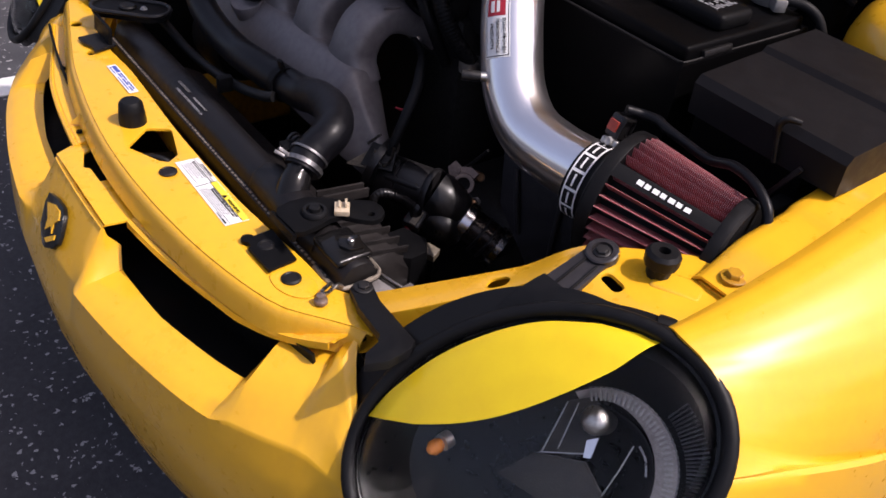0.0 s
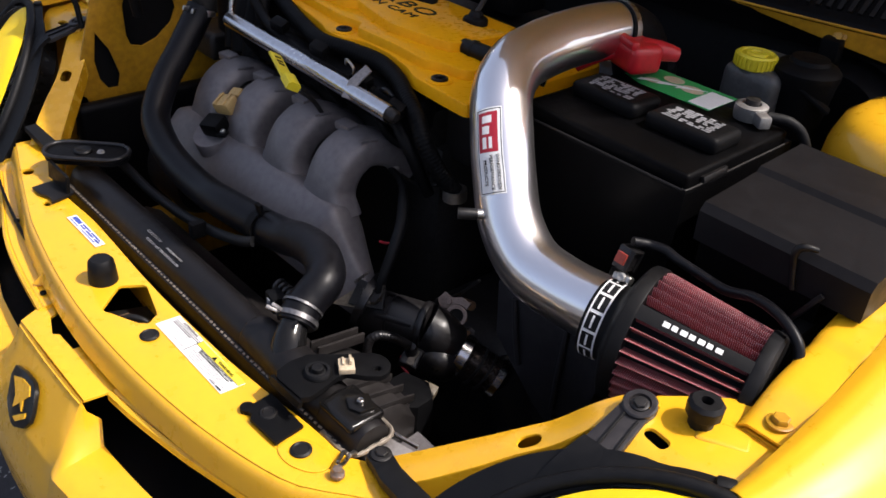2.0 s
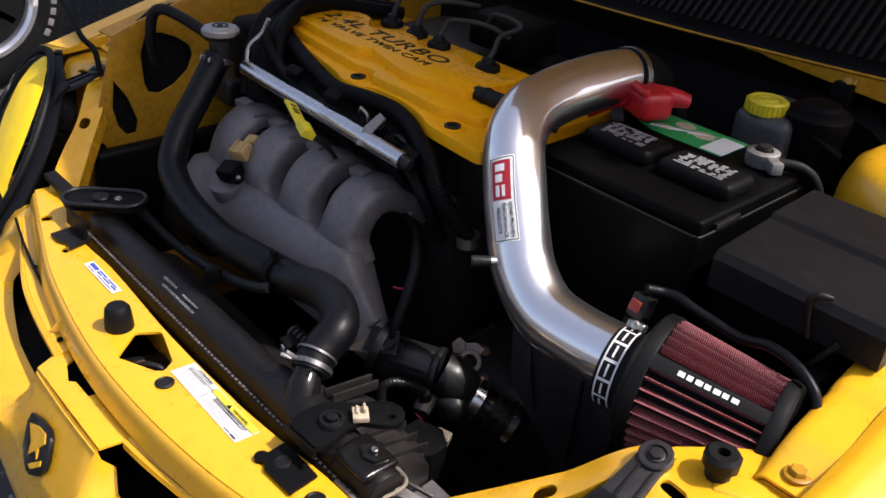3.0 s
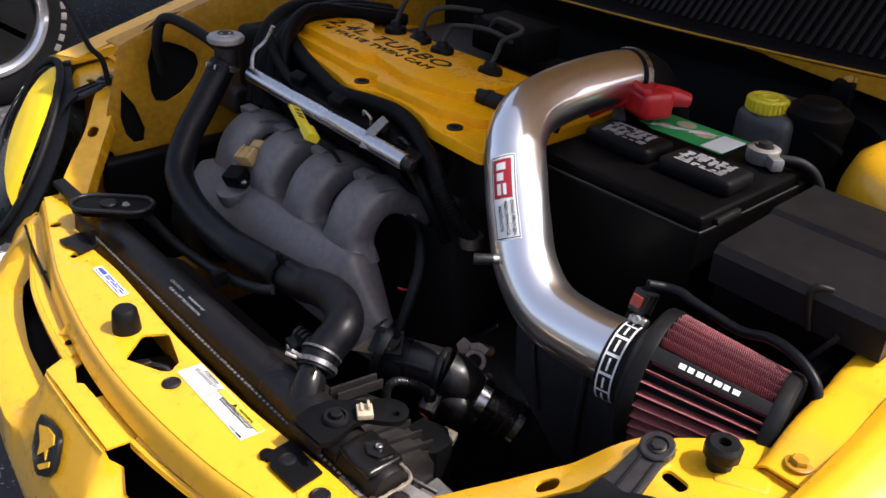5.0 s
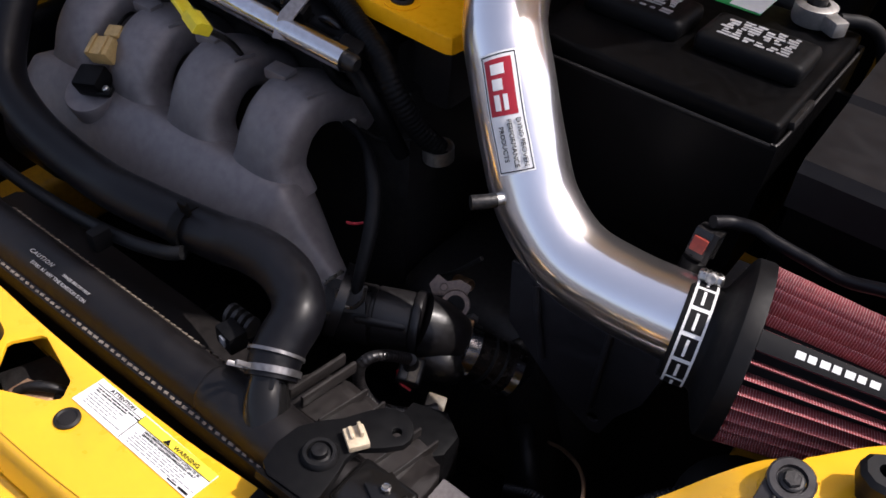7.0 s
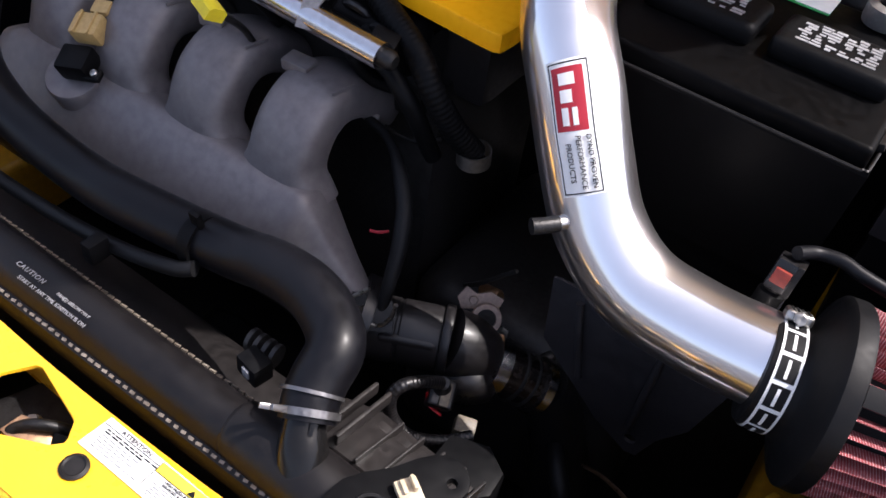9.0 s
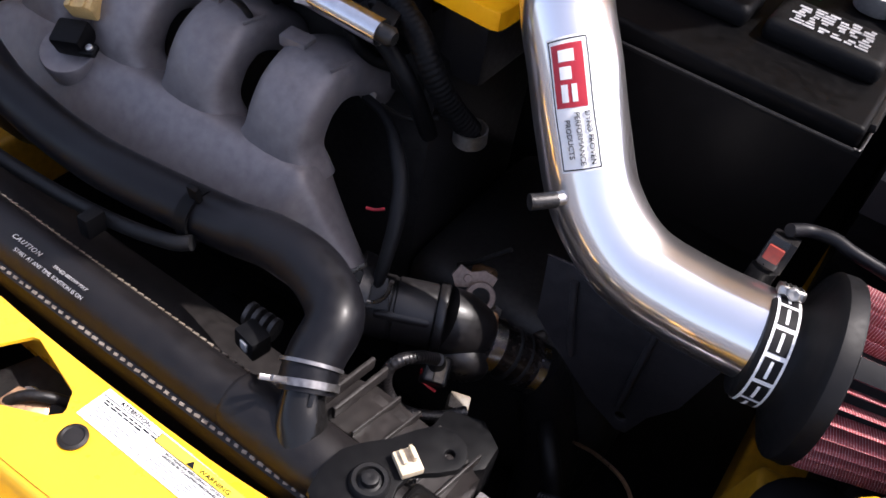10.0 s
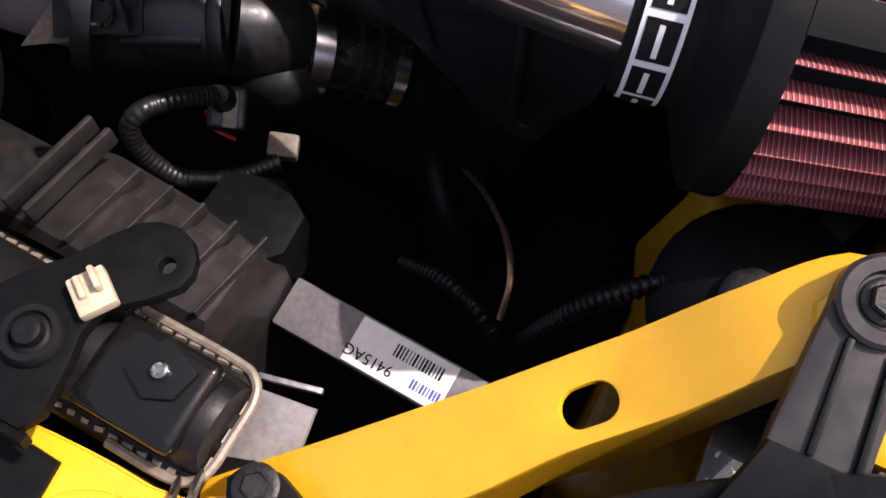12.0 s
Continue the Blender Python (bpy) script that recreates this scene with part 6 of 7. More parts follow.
foot = part("lever_foot", plate([(-0.026, 0.002), (-0.020, -0.010), (-0.006, -0.008), (0.002, -0.002), (0.018, -0.004), (0.022, 0.006), (0.008, 0.012), (-0.006, 0.008), (-0.018, 0.014)], 0.006, facing((0.236, 0.346, 0.677), (0.35, -0.65, 0.65)), [], 0.0015), LEVER, throttle)
bolt(foot, (0.227, 0.344, 0.676), (0.35, -0.65, 0.65), 0.005, 0.005, 0.007, LEVER)
part("fitting", lathe([(0.007, 0), (0.0075, 0.002), (0.0075, 0.026), (0.006, 0.028), (0.0, 0.028)], basis((0.217, 0.384, 0.651), (0.85, -0.28, 0.42)) @ pose(0, 0, 0, 0, 90, 0), 16, caps=False), BRASS, throttle, "copper pipe fitting")
part("rod", tube([(0.200, 0.372, 0.655), (0.220, 0.370, 0.675), (0.255, 0.370, 0.718)], 0.0026, 8), DARK_METAL, throttle)
part("bracket", plate([(-0.02, -0.015), (0.03, -0.010), (0.024, 0.02), (-0.016, 0.022)], 0.004, facing((0.165, 0.242, 0.692), (0.3, -0.6, 0.7)), [], 0.001), DARK_METAL, throttle)
part("pin", tube([(0.148, 0.238, 0.709), (0.166, 0.246, 0.731)], 0.0022, 8, 3), STEEL, throttle)
part("hook", tube([(0.160, 0.243, 0.704), (0.165, 0.240, 0.690), (0.180, 0.245, 0.688), (0.190, 0.250, 0.702), (0.193, 0.252, 0.722)], 0.0022, 8), STEEL, throttle)
elbow = thing("boost_hose", (0.32, 0.34, 0.55), "black silicone boost hose held by steel clamps", "hose")
EL = [(0.262, 0.325, 0.622), (0.276, 0.335, 0.612), (0.297, 0.348, 0.601), (0.318, 0.361, 0.587), (0.338, 0.370, 0.553), (0.352, 0.370, 0.510), (0.372, 0.362, 0.458), (0.38, 0.345, 0.38)]
part("rubber", tube(EL[3:], [0.031, 0.033, 0.034, 0.034], 28), RUBBER, elbow)
part("sleeve", tube(EL[:4], [0.030, 0.0285, 0.0275, 0.029], 32, 6), SLEEVE, elbow, "glossy dark metal sleeve")
for k, r in ((0.35, 0.0305), (0.62, 0.0300)):
    a, b = Vector(EL[1]), Vector(EL[3])
    part("sleeve_bead", lathe([(r - 0.003, -0.003), (r, -0.001), (r, 0.001), (r - 0.003, 0.003)], basis(a.lerp(b, k), b - a) @ pose(0, 0, 0, 0, 90, 0), 32, caps=False), DARK_METAL, elbow)
c1 = spring_clamp(elbow, (0.270, 0.3305, 0.616), (0.76, 0.50, -0.42), 0.0318, False, RAIL_METAL, 0.014)
part("clamp_screw", tube([(0.265, 0.347, 0.641), (0.270, 0.337, 0.646), (0.276, 0.325, 0.646)], 0.0048, 10, 4, wave=0.0008, pitch=0.003), BRASS, c1)
part("clamp_head", lathe([(0.0075, 0), (0.0075, 0.007), (0.0055, 0.008), (0, 0.007)], basis((0.2635, 0.350, 0.640), (-0.35, 0.9, -0.2)) @ pose(0, 0, 0, 0, 90, 0), 6, caps=False), LEAD, c1)
c2 = spring_clamp(elbow, (0.3145, 0.3590, 0.589), (0.76, 0.48, -0.45), 0.0310, False, RAIL_METAL, 0.010)
part("clamp_head", lathe([(0.007, 0), (0.007, 0.010), (0.005, 0.012), (0, 0.012)], basis((0.306, 0.382, 0.604), (0.4, 0.8, 0.1)) @ pose(0, 0, 0, 0, 90, 0), 12, caps=False), DARK_METAL, c2)
part("hose_below", tube([(0.352, 0.355, 0.53), (0.372, 0.325, 0.535), (0.392, 0.302, 0.525), (0.41, 0.29, 0.49), (0.42, 0.285, 0.42)], [0.010, 0.011, 0.011, 0.011, 0.011], 14), RUBBER, elbow)
lead = thing("sensor_lead", (0.25, 0.24, 0.62), "looped corrugated sensor lead with a cream plug", "cable")
part("conduit", tube([(0.259, 0.243, 0.668), (0.252, 0.222, 0.686), (0.243, 0.203, 0.693), (0.238, 0.192, 0.684), (0.242, 0.189, 0.660), (0.260, 0.194, 0.638), (0.286, 0.214, 0.630), (0.306, 0.236, 0.632)], 0.0060, 12, 8, wave=0.0004, pitch=0.004), WORN_BLACK, lead)
socket = part("socket", rbox(0.026, 0.030, 0.018, pose(0.254, 0.252, 0.634, 25, 15, 30), 0.004, 3), WORN_BLACK, lead)
part("socket_latch", rbox(0.010, 0.024, 0.005, pose(0.254, 0.252, 0.634, 25, 15, 30) @ pose(0.002, -0.002, 0.0165), 0.0015), BEIGE, socket)
part("socket_boot", tube([(0.259, 0.246, 0.664), (0.258, 0.249, 0.655), (0.256, 0.252, 0.646)], [0.007, 0.009, 0.010], 14, 4), WORN_BLACK, socket)
part("red_wire", tube([(0.248, 0.240, 0.645), (0.254, 0.236, 0.634), (0.268, 0.238, 0.628)], 0.0016, 6), RED_PLASTIC, lead)
part("plug", rbox(0.022, 0.018, 0.016, pose(0.283, 0.262, 0.590, 15, 10, 25), 0.003), BEIGE, lead, "cream plastic plug")

# ---- wiring low in the corner ----
low = thing("corner_loom", (0.5, 0.2, 0.65), "black corrugated loom low behind the corner panel", "wiring loom")
part("conduit", tube([(0.405, 0.223, 0.600), (0.438, 0.213, 0.634), (0.463, 0.205, 0.644), (0.480, 0.200, 0.632), (0.492, 0.200, 0.590), (0.498, 0.205, 0.540)], 0.0046, 12, 8, wave=0.0011, pitch=0.0046), HOSE, low)
part("conduit", tube([(0.496, 0.205, 0.600), (0.508, 0.201, 0.660), (0.520, 0.203, 0.702), (0.536, 0.211, 0.730), (0.560, 0.226, 0.748), (0.585, 0.238, 0.742), (0.605, 0.245, 0.715)], 0.0046, 12, 8, wave=0.0011, pitch=0.0046), HOSE, low)
part("tape_wrap", tube([(0.566, 0.229, 0.748), (0.585, 0.238, 0.742), (0.600, 0.243, 0.722)], 0.0075, 12, 6), DEEP, low, "black tape round the loom")
brown = thing("brown_wire", (0.45, 0.25, 0.6), "thin brown wire hanging in the dark bay", "cable")
part("wire", tube([(0.398, 0.322, 0.565), (0.428, 0.292, 0.610), (0.462, 0.252, 0.655), (0.481, 0.222, 0.668), (0.486, 0.20, 0.655)], 0.0021, 8), BRASS, brown)
blower = thing("horn", (0.62, 0.27, 0.7), "black round horn beside the inner panel", "horn")
part("shell", lathe([(0.01, 0), (0.04, 0.004), (0.048, 0.012), (0.048, 0.022), (0.035, 0.032), (0.012, 0.036), (0.0, 0.036)], facing((0.60, 0.235, 0.735), (-0.2, -0.3, 0.9)), 28), BLACK, blower)
part("hub", lathe([(0.014, 0.030), (0.014, 0.039), (0.010, 0.042), (0.0, 0.042)], facing((0.60, 0.235, 0.735), (-0.2, -0.3, 0.9)), 20), DARK_METAL, blower)
part("mounting_strap", rbox(0.016, 0.070, 0.003, pose(0.612, 0.272, 0.760, 20, 0, -20), 0.001), DARK_METAL, blower)
# pressed support under the battery tray
tray_support = [(0.296, 0.745), (0.304, 0.661), (0.340, 0.628), (0.384, 0.590), (0.424, 0.569), (0.436, 0.572), (0.448, 0.612), (0.470, 0.650), (0.490, 0.745), (0.400, 0.760)]
SUP = Matrix(((1, 0, 0, 0), (0, 0, -1, 0.362), (0, 1, 0, 0), (0, 0, 0, 1)))
sup = part("tray_support", plate(tray_support, 0.004, SUP, [oval(0.424, 0.592, 0.0065, 0.0065, 14)], 0.001), SUPPORT, engine, "dull black pressed steel support")
for x0, z0, x1, z1 in ((0.330, 0.735, 0.352, 0.640), (0.420, 0.740, 0.418, 0.610)):
    part("stamped_rib", tube([(x0, 0.359, z0), ((x0 + x1) / 2, 0.357, (z0 + z1) / 2), (x1, 0.359, z1)], 0.004, 10, 5), SUPPORT, sup)

# ---- intake pipe ----
pipe = thing("intake_pipe", (0.35, 0.294, 0.83), "polished aluminium cold air intake pipe", "pipe")
PIPE = [(0.5040, 0.3115, 0.8360), (0.4366, 0.3140, 0.8285), (0.3784, 0.3178, 0.8325), (0.3315, 0.3285, 0.8610), (0.2985, 0.3440, 0.9040), (0.2680, 0.3636, 0.9466), (0.2358, 0.3920, 0.9790), (0.2130, 0.4359, 0.9985), (0.2049, 0.4891, 1.0074), (0.2047, 0.5446, 1.0124), (0.2070, 0.6004, 1.0140), (0.2100, 0.6400, 1.0120)]
PR = 0.0388
part("tube", tube(PIPE, PR, 56, 10, caps=False), CHROME, pipe, "mirror polished aluminium tube")
part("coupler", tube([(0.2095, 0.632, 1.0125), (0.212, 0.660, 1.006), (0.214, 0.695, 0.985), (0.212, 0.720, 0.940)], 0.0415, 28), BLACK, pipe, "black rubber coupler")
coupler_clamp = part("coupler_clamp", lathe([(0.0417, -0.005), (0.0428, -0.005), (0.0428, 0.005), (0.0417, 0.005), (0.0417, -0.005)], basis((0.2102, 0.642, 1.0105), (0.08, 0.95, -0.18)) @ pose(0, 0, 0, 0, 90, 0), 36, caps=False), STEEL, pipe, "steel hose clamp")
nip = part("nipple", tube([(0.320, 0.312, 0.873), (0.313, 0.296, 0.876), (0.306, 0.284, 0.877)], [0.0062, 0.0062, 0.0055], 14, 4), STEEL, pipe)
part("nipple_hose", tube([(0.310, 0.290, 0.8765), (0.303, 0.280, 0.877), (0.296, 0.272, 0.877)], 0.0068, 14, 4), DARK_METAL, nip)
AXIS = resample(spline(PIPE, 12), 500)
DC = min(range(500), key=lambda i: (AXIS[i] - Vector((0.2800, 0.3555, 0.9300))).length)
STEP = (AXIS[DC + 1] - AXIS[DC]).length


def on_pipe(x, y, z=0.0, r=PR):
    """A place on the pipe's skin: x runs down the pipe from the decal's middle, y round it."""
    i = min(max(DC - x / STEP, 1), 497)
    f, i = i - int(i), int(i)
    c = AXIS[i].lerp(AXIS[i + 1], f)
    t = (AXIS[i + 2] - AXIS[i - 1]).normalized()
    n = Vector((0.02, -0.71, 0.71))
    n = (n - t * n.dot(t)).normalized()
    a = y / r
    return c + (n * math.cos(a) + t.cross(n) * math.sin(a)) * (r + 0.0006 + z)


def patch(name, x0, x1, y0, y1, lift, mat, owner):
    return part(name, sheet(lambda u, v: on_pipe(x0 + (x1 - x0) * u, y0 + (y1 - y0) * v, lift), 28, 20, 0.0002), mat, owner)


decal = patch("decal", -0.038, 0.0575, -0.0165, 0.0165, 0.0, WHITE, pipe)
tagged(decal, "white and red printed decal")
for x0, x1, y0, y1 in ((-0.0365, -0.0355, -0.0152, 0.0152), (0.0550, 0.0560, -0.0152, 0.0152), (-0.0365, 0.056, -0.0152, -0.0144), (-0.0365, 0.056, 0.0144, 0.0152)):
    patch("decal_border", x0, x1, y0, y1, 0.0003, INK, decal)
patch("red_field", -0.033, 0.009, -0.013, 0.011, 0.0003, RED, decal)
for x0, x1, y0, y1 in ((-0.029, -0.021, -0.008, 0.004), (-0.018, -0.010, -0.008, 0.001), (-0.007, 0.005, -0.008, -0.003), (-0.007, 0.005, 0.000, 0.004)):
    patch("mark", x0, x1, y0, y1, 0.0006, WHITE, decal)
for text, y, s in (("DYNO PROVEN", 0.0095, 0.0058), ("PERFORMANCE", 0.0015, 0.0058), ("PRODUCTS", -0.0065, 0.0058)):
    lettering(text, s, Matrix(), INK, decal, wrap=lambda x, q, z, y=y: on_pipe(x + 0.0325, y + q, 0.0009 + z))
probe = thing("air_sensor", (0.475, 0.36, 0.86), "black air temperature sensor with a red lock tab", "sensor")
PB = basis((0.4715, 0.362, 0.851), (0.05, 0.35, 1.0), (1, 0, 0))
part("stem", lathe([(0.011, -0.03), (0.011, 0.004), (0.008, 0.006), (0.008, 0.014), (0.0, 0.014)], PB @ pose(0, 0, 0, 0, 90, 0), 18, caps=False), BLACK, probe)
TAB = -1 if (PB.to_3x3() @ Vector((0, 1, 0))).y > 0 else 1
plug = part("plug", rbox(0.028, 0.022, 0.018, PB @ pose(0.022, 0, -0.009), 0.003), WORN_BLACK, probe)
for dy in (-0.0098, 0.0098):
    part("plug_rail", rbox(0.028, 0.0022, 0.005, PB @ pose(0.022, dy, 0.0075), 0.0008), DUSTY, plug)
part("plug_bridge", rbox(0.003, 0.022, 0.005, PB @ pose(0.034, 0, 0.0075), 0.0008), DUSTY, plug)
part("lock_tab", rbox(0.013, 0.004, 0.013, PB @ pose(0.022, TAB * 0.0125, -0.0065), 0.001), RED_TAB, probe, "faded red lock tab")
part("lead", tube([(0.474, 0.372, 0.893), (0.486, 0.388, 0.889), (0.505, 0.392, 0.890), (0.522, 0.390, 0.888), (0.550, 0.390, 0.885), (0.586, 0.388, 0.884), (0.621, 0.380, 0.898), (0.656, 0.370, 0.899), (0.684, 0.360, 0.886), (0.692, 0.352, 0.860)], 0.0056, 14, 8), HOSE, probe)

# ---- conical filter ----
filt = thing("air_filter", (0.60, 0.31, 0.78), "conical red pleated air filter with black rubber ends", "air filter")
FA = Vector((0.974, 0.225, -0.036)).normalized()
FO = Vector((0.490, 0.3020, 0.8320))
FM = basis(FO, FA)
FL = FM @ pose(0, 0, 0, 0, 90, 0)
part("flange", lathe([(0.0385, -0.001), (0.0425, -0.001), (0.0437, 0.002), (0.0437, 0.024), (0.0460, 0.0275), (0.0560, 0.0320), (0.0680, 0.0368), (0.0745, 0.0398), (0.0768, 0.0420), (0.0772, 0.0540), (0.0764, 0.0560), (0.072, 0.0562)], FL, 56), FLANGE, filt, "black rubber flange")


def cone_r(h):
    return 0.0755 + (0.0625 - 0.0755) * (h - 0.055) / 0.120


def pleat_material():
    m = material("red_oiled_gauze", (0.27, 0.042, 0.048), 0.75, second=(0.15, 0.022, 0.027), scale=60)
    t = m.node_tree
    b = t.nodes["Principled BSDF"]
    base = b.inputs["Base Color"].links[0].from_socket
    where = t.nodes.new("ShaderNodeNewGeometry")
    dot = t.nodes.new("ShaderNodeVectorMath")
    dot.operation = "DOT_PRODUCT"
    dot.inputs[1].default_value = FA
    t.links.new(where.outputs["Position"], dot.inputs[0])
    wave = t.nodes.new("ShaderNodeMath")
    wave.operation = "MULTIPLY"
    wave.inputs[1].default_value = 2 * math.pi / 0.0021
    t.links.new(dot.outputs["Value"], wave.inputs[0])
    sine = t.nodes.new("ShaderNodeMath")
    sine.operation = "SINE"
    t.links.new(wave.outputs[0], sine.inputs[0])
    cut = t.nodes.new("ShaderNodeMath")
    cut.operation = "GREATER_THAN"
    cut.inputs[1].default_value = 0.88
    t.links.new(sine.outputs[0], cut.inputs[0])
    mix = t.nodes.new("ShaderNodeMix")
    mix.data_type = "RGBA"
    t.links.new(cut.outputs[0], mix.inputs[0])
    t.links.new(base, mix.inputs[6])
    mix.inputs[7].default_value = (0.46, 0.30, 0.30, 1)
    t.links.new(mix.outputs[2], b.inputs["Base Color"])
    p = t.nodes.new("ShaderNodeBump")
    p.inputs["Strength"].default_value, p.inputs["Distance"].default_value = 0.4, 0.0005
    t.links.new(sine.outputs[0], p.inputs["Height"])
    t.links.new(p.outputs[0], b.inputs["Normal"])
    return m


GAUZE = pleat_material()
N_PLEATS = 36
step_a = 2 * math.pi / N_PLEATS
prof = [(0.24, -0.020), (0.33, -0.0125), (0.405, -0.005), (0.455, -0.0008), (0.50, 0.0), (0.545, -0.0008), (0.595, -0.005), (0.67, -0.0125), (0.76, -0.020)]
bm = bmesh.new()
rings([[FL @ Vector(((cone_r(h) + d) * math.cos((f + 0.5) * step_a), (cone_r(h) + d) * math.sin((f + 0.5) * step_a), h)) for f, d in prof] for h in np.linspace(0.055, 0.176, 7)], bm, closed=False)
first = part("pleat", bm, GAUZE, filt)
for k in range(1, N_PLEATS):
    o = new("pleat", first.data)
    o.parent = filt
    o.matrix_parent_inverse = world_of(filt).inverted()
    o.matrix_basis = FL @ pose(0, 0, 0, 0, 0, math.degrees(step_a * k)) @ FL.inverted()
# black cylinder whose colour gives the deep shade between the pleats
part("core", lathe([(0.0615, 0.055), (0.0475, 0.176)], FL, 32), DEEP, filt)
part("end_cap", lathe([(0.057, 0.172), (0.0640, 0.1735), (0.0652, 0.176), (0.0635, 0.186), (0.060, 0.189), (0.0, 0.190)], FL, 48, caps=False), RUBBER, filt, "black rubber end cap")


# printed strip on the pleats and band on the neck: plain blocks, no letters
def on_cone(h, a, lift):
    r = cone_r(h) + lift
    return FL @ Vector((r * math.cos(a), r * math.sin(a), h))


def on_neck(h, a, lift):
    return FL @ Vector(((0.0437 + lift) * math.cos(a), (0.0437 + lift) * math.sin(a), h))


def cone_patch(fn, name, h0, h1, a0, a1, lift, mat, owner, n=6):
    return part(name, sheet(lambda u, v: fn(h0 + (h1 - h0) * u, a0 + (a1 - a0) * v, lift), 3, n, 0.0002), mat, owner)


toward = (Vector((0.613, 0.2875, 0.885)) - (FO + FA * 0.115))
local = FL.inverted().to_3x3() @ toward
STRIP_A = math.atan2(local.y, local.x)
strip = cone_patch(on_cone, "name_strip", 0.056, 0.175, STRIP_A - 0.105, STRIP_A + 0.105, 0.0012, INK, filt)
tagged(strip, "black strip with white block print")
rng = random.Random(2)
for i in range(7):
    h = 0.083 + 0.0090 * i
    cone_patch(on_cone, "block", h, h + 0.0070 - 0.0010 * (i % 2), STRIP_A - 0.038, STRIP_A + 0.038, 0.0016, WHITE, strip, 2)
low_dir = FL.inverted().to_3x3() @ (Vector((0.512, 0.262, 0.822)) - (FO + FA * 0.012))
B0 = math.atan2(low_dir.y, low_dir.x)
up_dir = FL.inverted().to_3x3() @ (Vector((0.512, 0.335, 0.868)) - (FO + FA * 0.012))
B1 = math.atan2(up_dir.y, up_dir.x)
if B1 - B0 > math.pi:
    B1 -= 2 * math.pi
if B0 - B1 > math.pi:
    B1 += 2 * math.pi
band = cone_patch(on_neck, "clamp_band", 0.003, 0.021, B0 - 0.25 * (B1 - B0), B1, 0.0012, WHITE, filt, 24)
tagged(band, "white steel band with black block print")
span = 1.22 * (B1 - B0)
for i in range(6):
    a = B0 - 0.22 * (B1 - B0) + span * i / 6
    d = span / 6
    cone_patch(on_neck, "block", 0.0050, 0.0190, a + d * 0.06, a + d * 0.90, 0.0015, INK, band, 4)
    cone_patch(on_neck, "slit", 0.0105, 0.0128, a + d * 0.16, a + d * 0.80, 0.0018, WHITE, band, 3)
HOUSE = facing(on_neck(0.012, B1 + 0.10, 0.004), on_neck(0.012, B1 + 0.10, 0.02) - on_neck(0.012, B1 + 0.10, 0.0), FA)
screw = part("band_screw", rbox(0.015, 0.021, 0.009, HOUSE @ pose(0, 0, -0.003), 0.003, 3), STEEL, filt, "steel worm housing of the band")
for k in range(4):
    part("housing_slot", rbox(0.011, 0.0016, 0.0014, HOUSE @ pose(0, -0.0060 + 0.004 * k, 0.0055), 0.0005), DARK_METAL, screw)
part("screw_head", lathe([(0.0055, 0), (0.0055, 0.006), (0.004, 0.007), (0, 0.006)], HOUSE @ pose(0.006, 0.0, 0.002, 0, 90, 0), 6, caps=False), LEAD, screw)
part("clamp_steel", lathe([(0.0438, 0.003), (0.0446, 0.003), (0.0446, 0.020), (0.0438, 0.020), (0.0438, 0.003)], FL, 48, caps=False), STEEL, filt)

# ---- battery ----
battery = thing("battery", (0.36, 0.53, 0.76), "black car battery with green label in a tray", "battery")
part("case", rbox(0.242, 0.214, 0.180, pose(0.360, 0.549, 0.765), 0.006), TRAY_BLACK, battery)
part("lid", rbox(0.250, 0.222, 0.030, pose(0.360, 0.549, 0.930), 0.006, 3), TRAY_BLACK, battery)
for x in (0.303, 0.421):
    vent = part("vent_cap", rbox(0.104, 0.062, 0.022, pose(x, 0.536, 0.958), 0.010, 4), BLACK, battery, "black vent cap with grey print")
    r5 = random.Random(int(x * 1000))
    bars([(-0.030 + 0.0115 * j + r5.uniform(-0.002, 0.002), -0.019 + 0.0052 * i, r5.uniform(0.004, 0.0125), r5.uniform(0.0024, 0.0042)) for i in range(8) for j in range(6) if r5.random() < 0.88], pose(x, 0.537, 0.9802), GREY_INK, vent)
green = part("green_label", plate([(-0.075, -0.022), (-0.04, -0.036), (0.072, -0.036), (0.072, 0.036), (-0.062, 0.036)], 0.0006, pose(0.320, 0.655, 0.9612), []), GREEN, battery, "green and white printed label", smooth=False)
part("white_field", rbox(0.034, 0.058, 0.0006, pose(0.375, 0.651, 0.9614), 0), WHITE, green, smooth=False)
for x, y, r in ((0.285, 0.645, 0.009), (0.338, 0.662, 0.013), (0.302, 0.672, 0.012)):
    part("label_disc", plate(oval(0, 0, r * 1.3, r, 16), 0.0005, pose(x, y, 0.9618)), CREAM, green, smooth=False)
for i in range(3):
    part("label_flash", plate([(-0.02, -0.004), (0.024, 0.001), (-0.016, 0.005)], 0.0005, pose(0.285 + 0.025 * i, 0.642 + 0.010 * i, 0.9621, 0, 0, 30)), WHITE, green, smooth=False)
part("tray", rings([[Vector((0.360 + sx * w, 0.549 + sy * d, z)) for sx, sy in ((-1, -1), (1, -1), (1, 1), (-1, 1))] for w, d, z in ((0.116, 0.103, 0.74), (0.121, 0.109, 0.80), (0.1265, 0.1145, 0.942), (0.1290, 0.1180, 0.945), (0.1300, 0.1190, 0.941), (0.124, 0.112, 0.80))], None, True, False), TRAY_BLACK, battery, "black plastic battery tray", smooth=False)
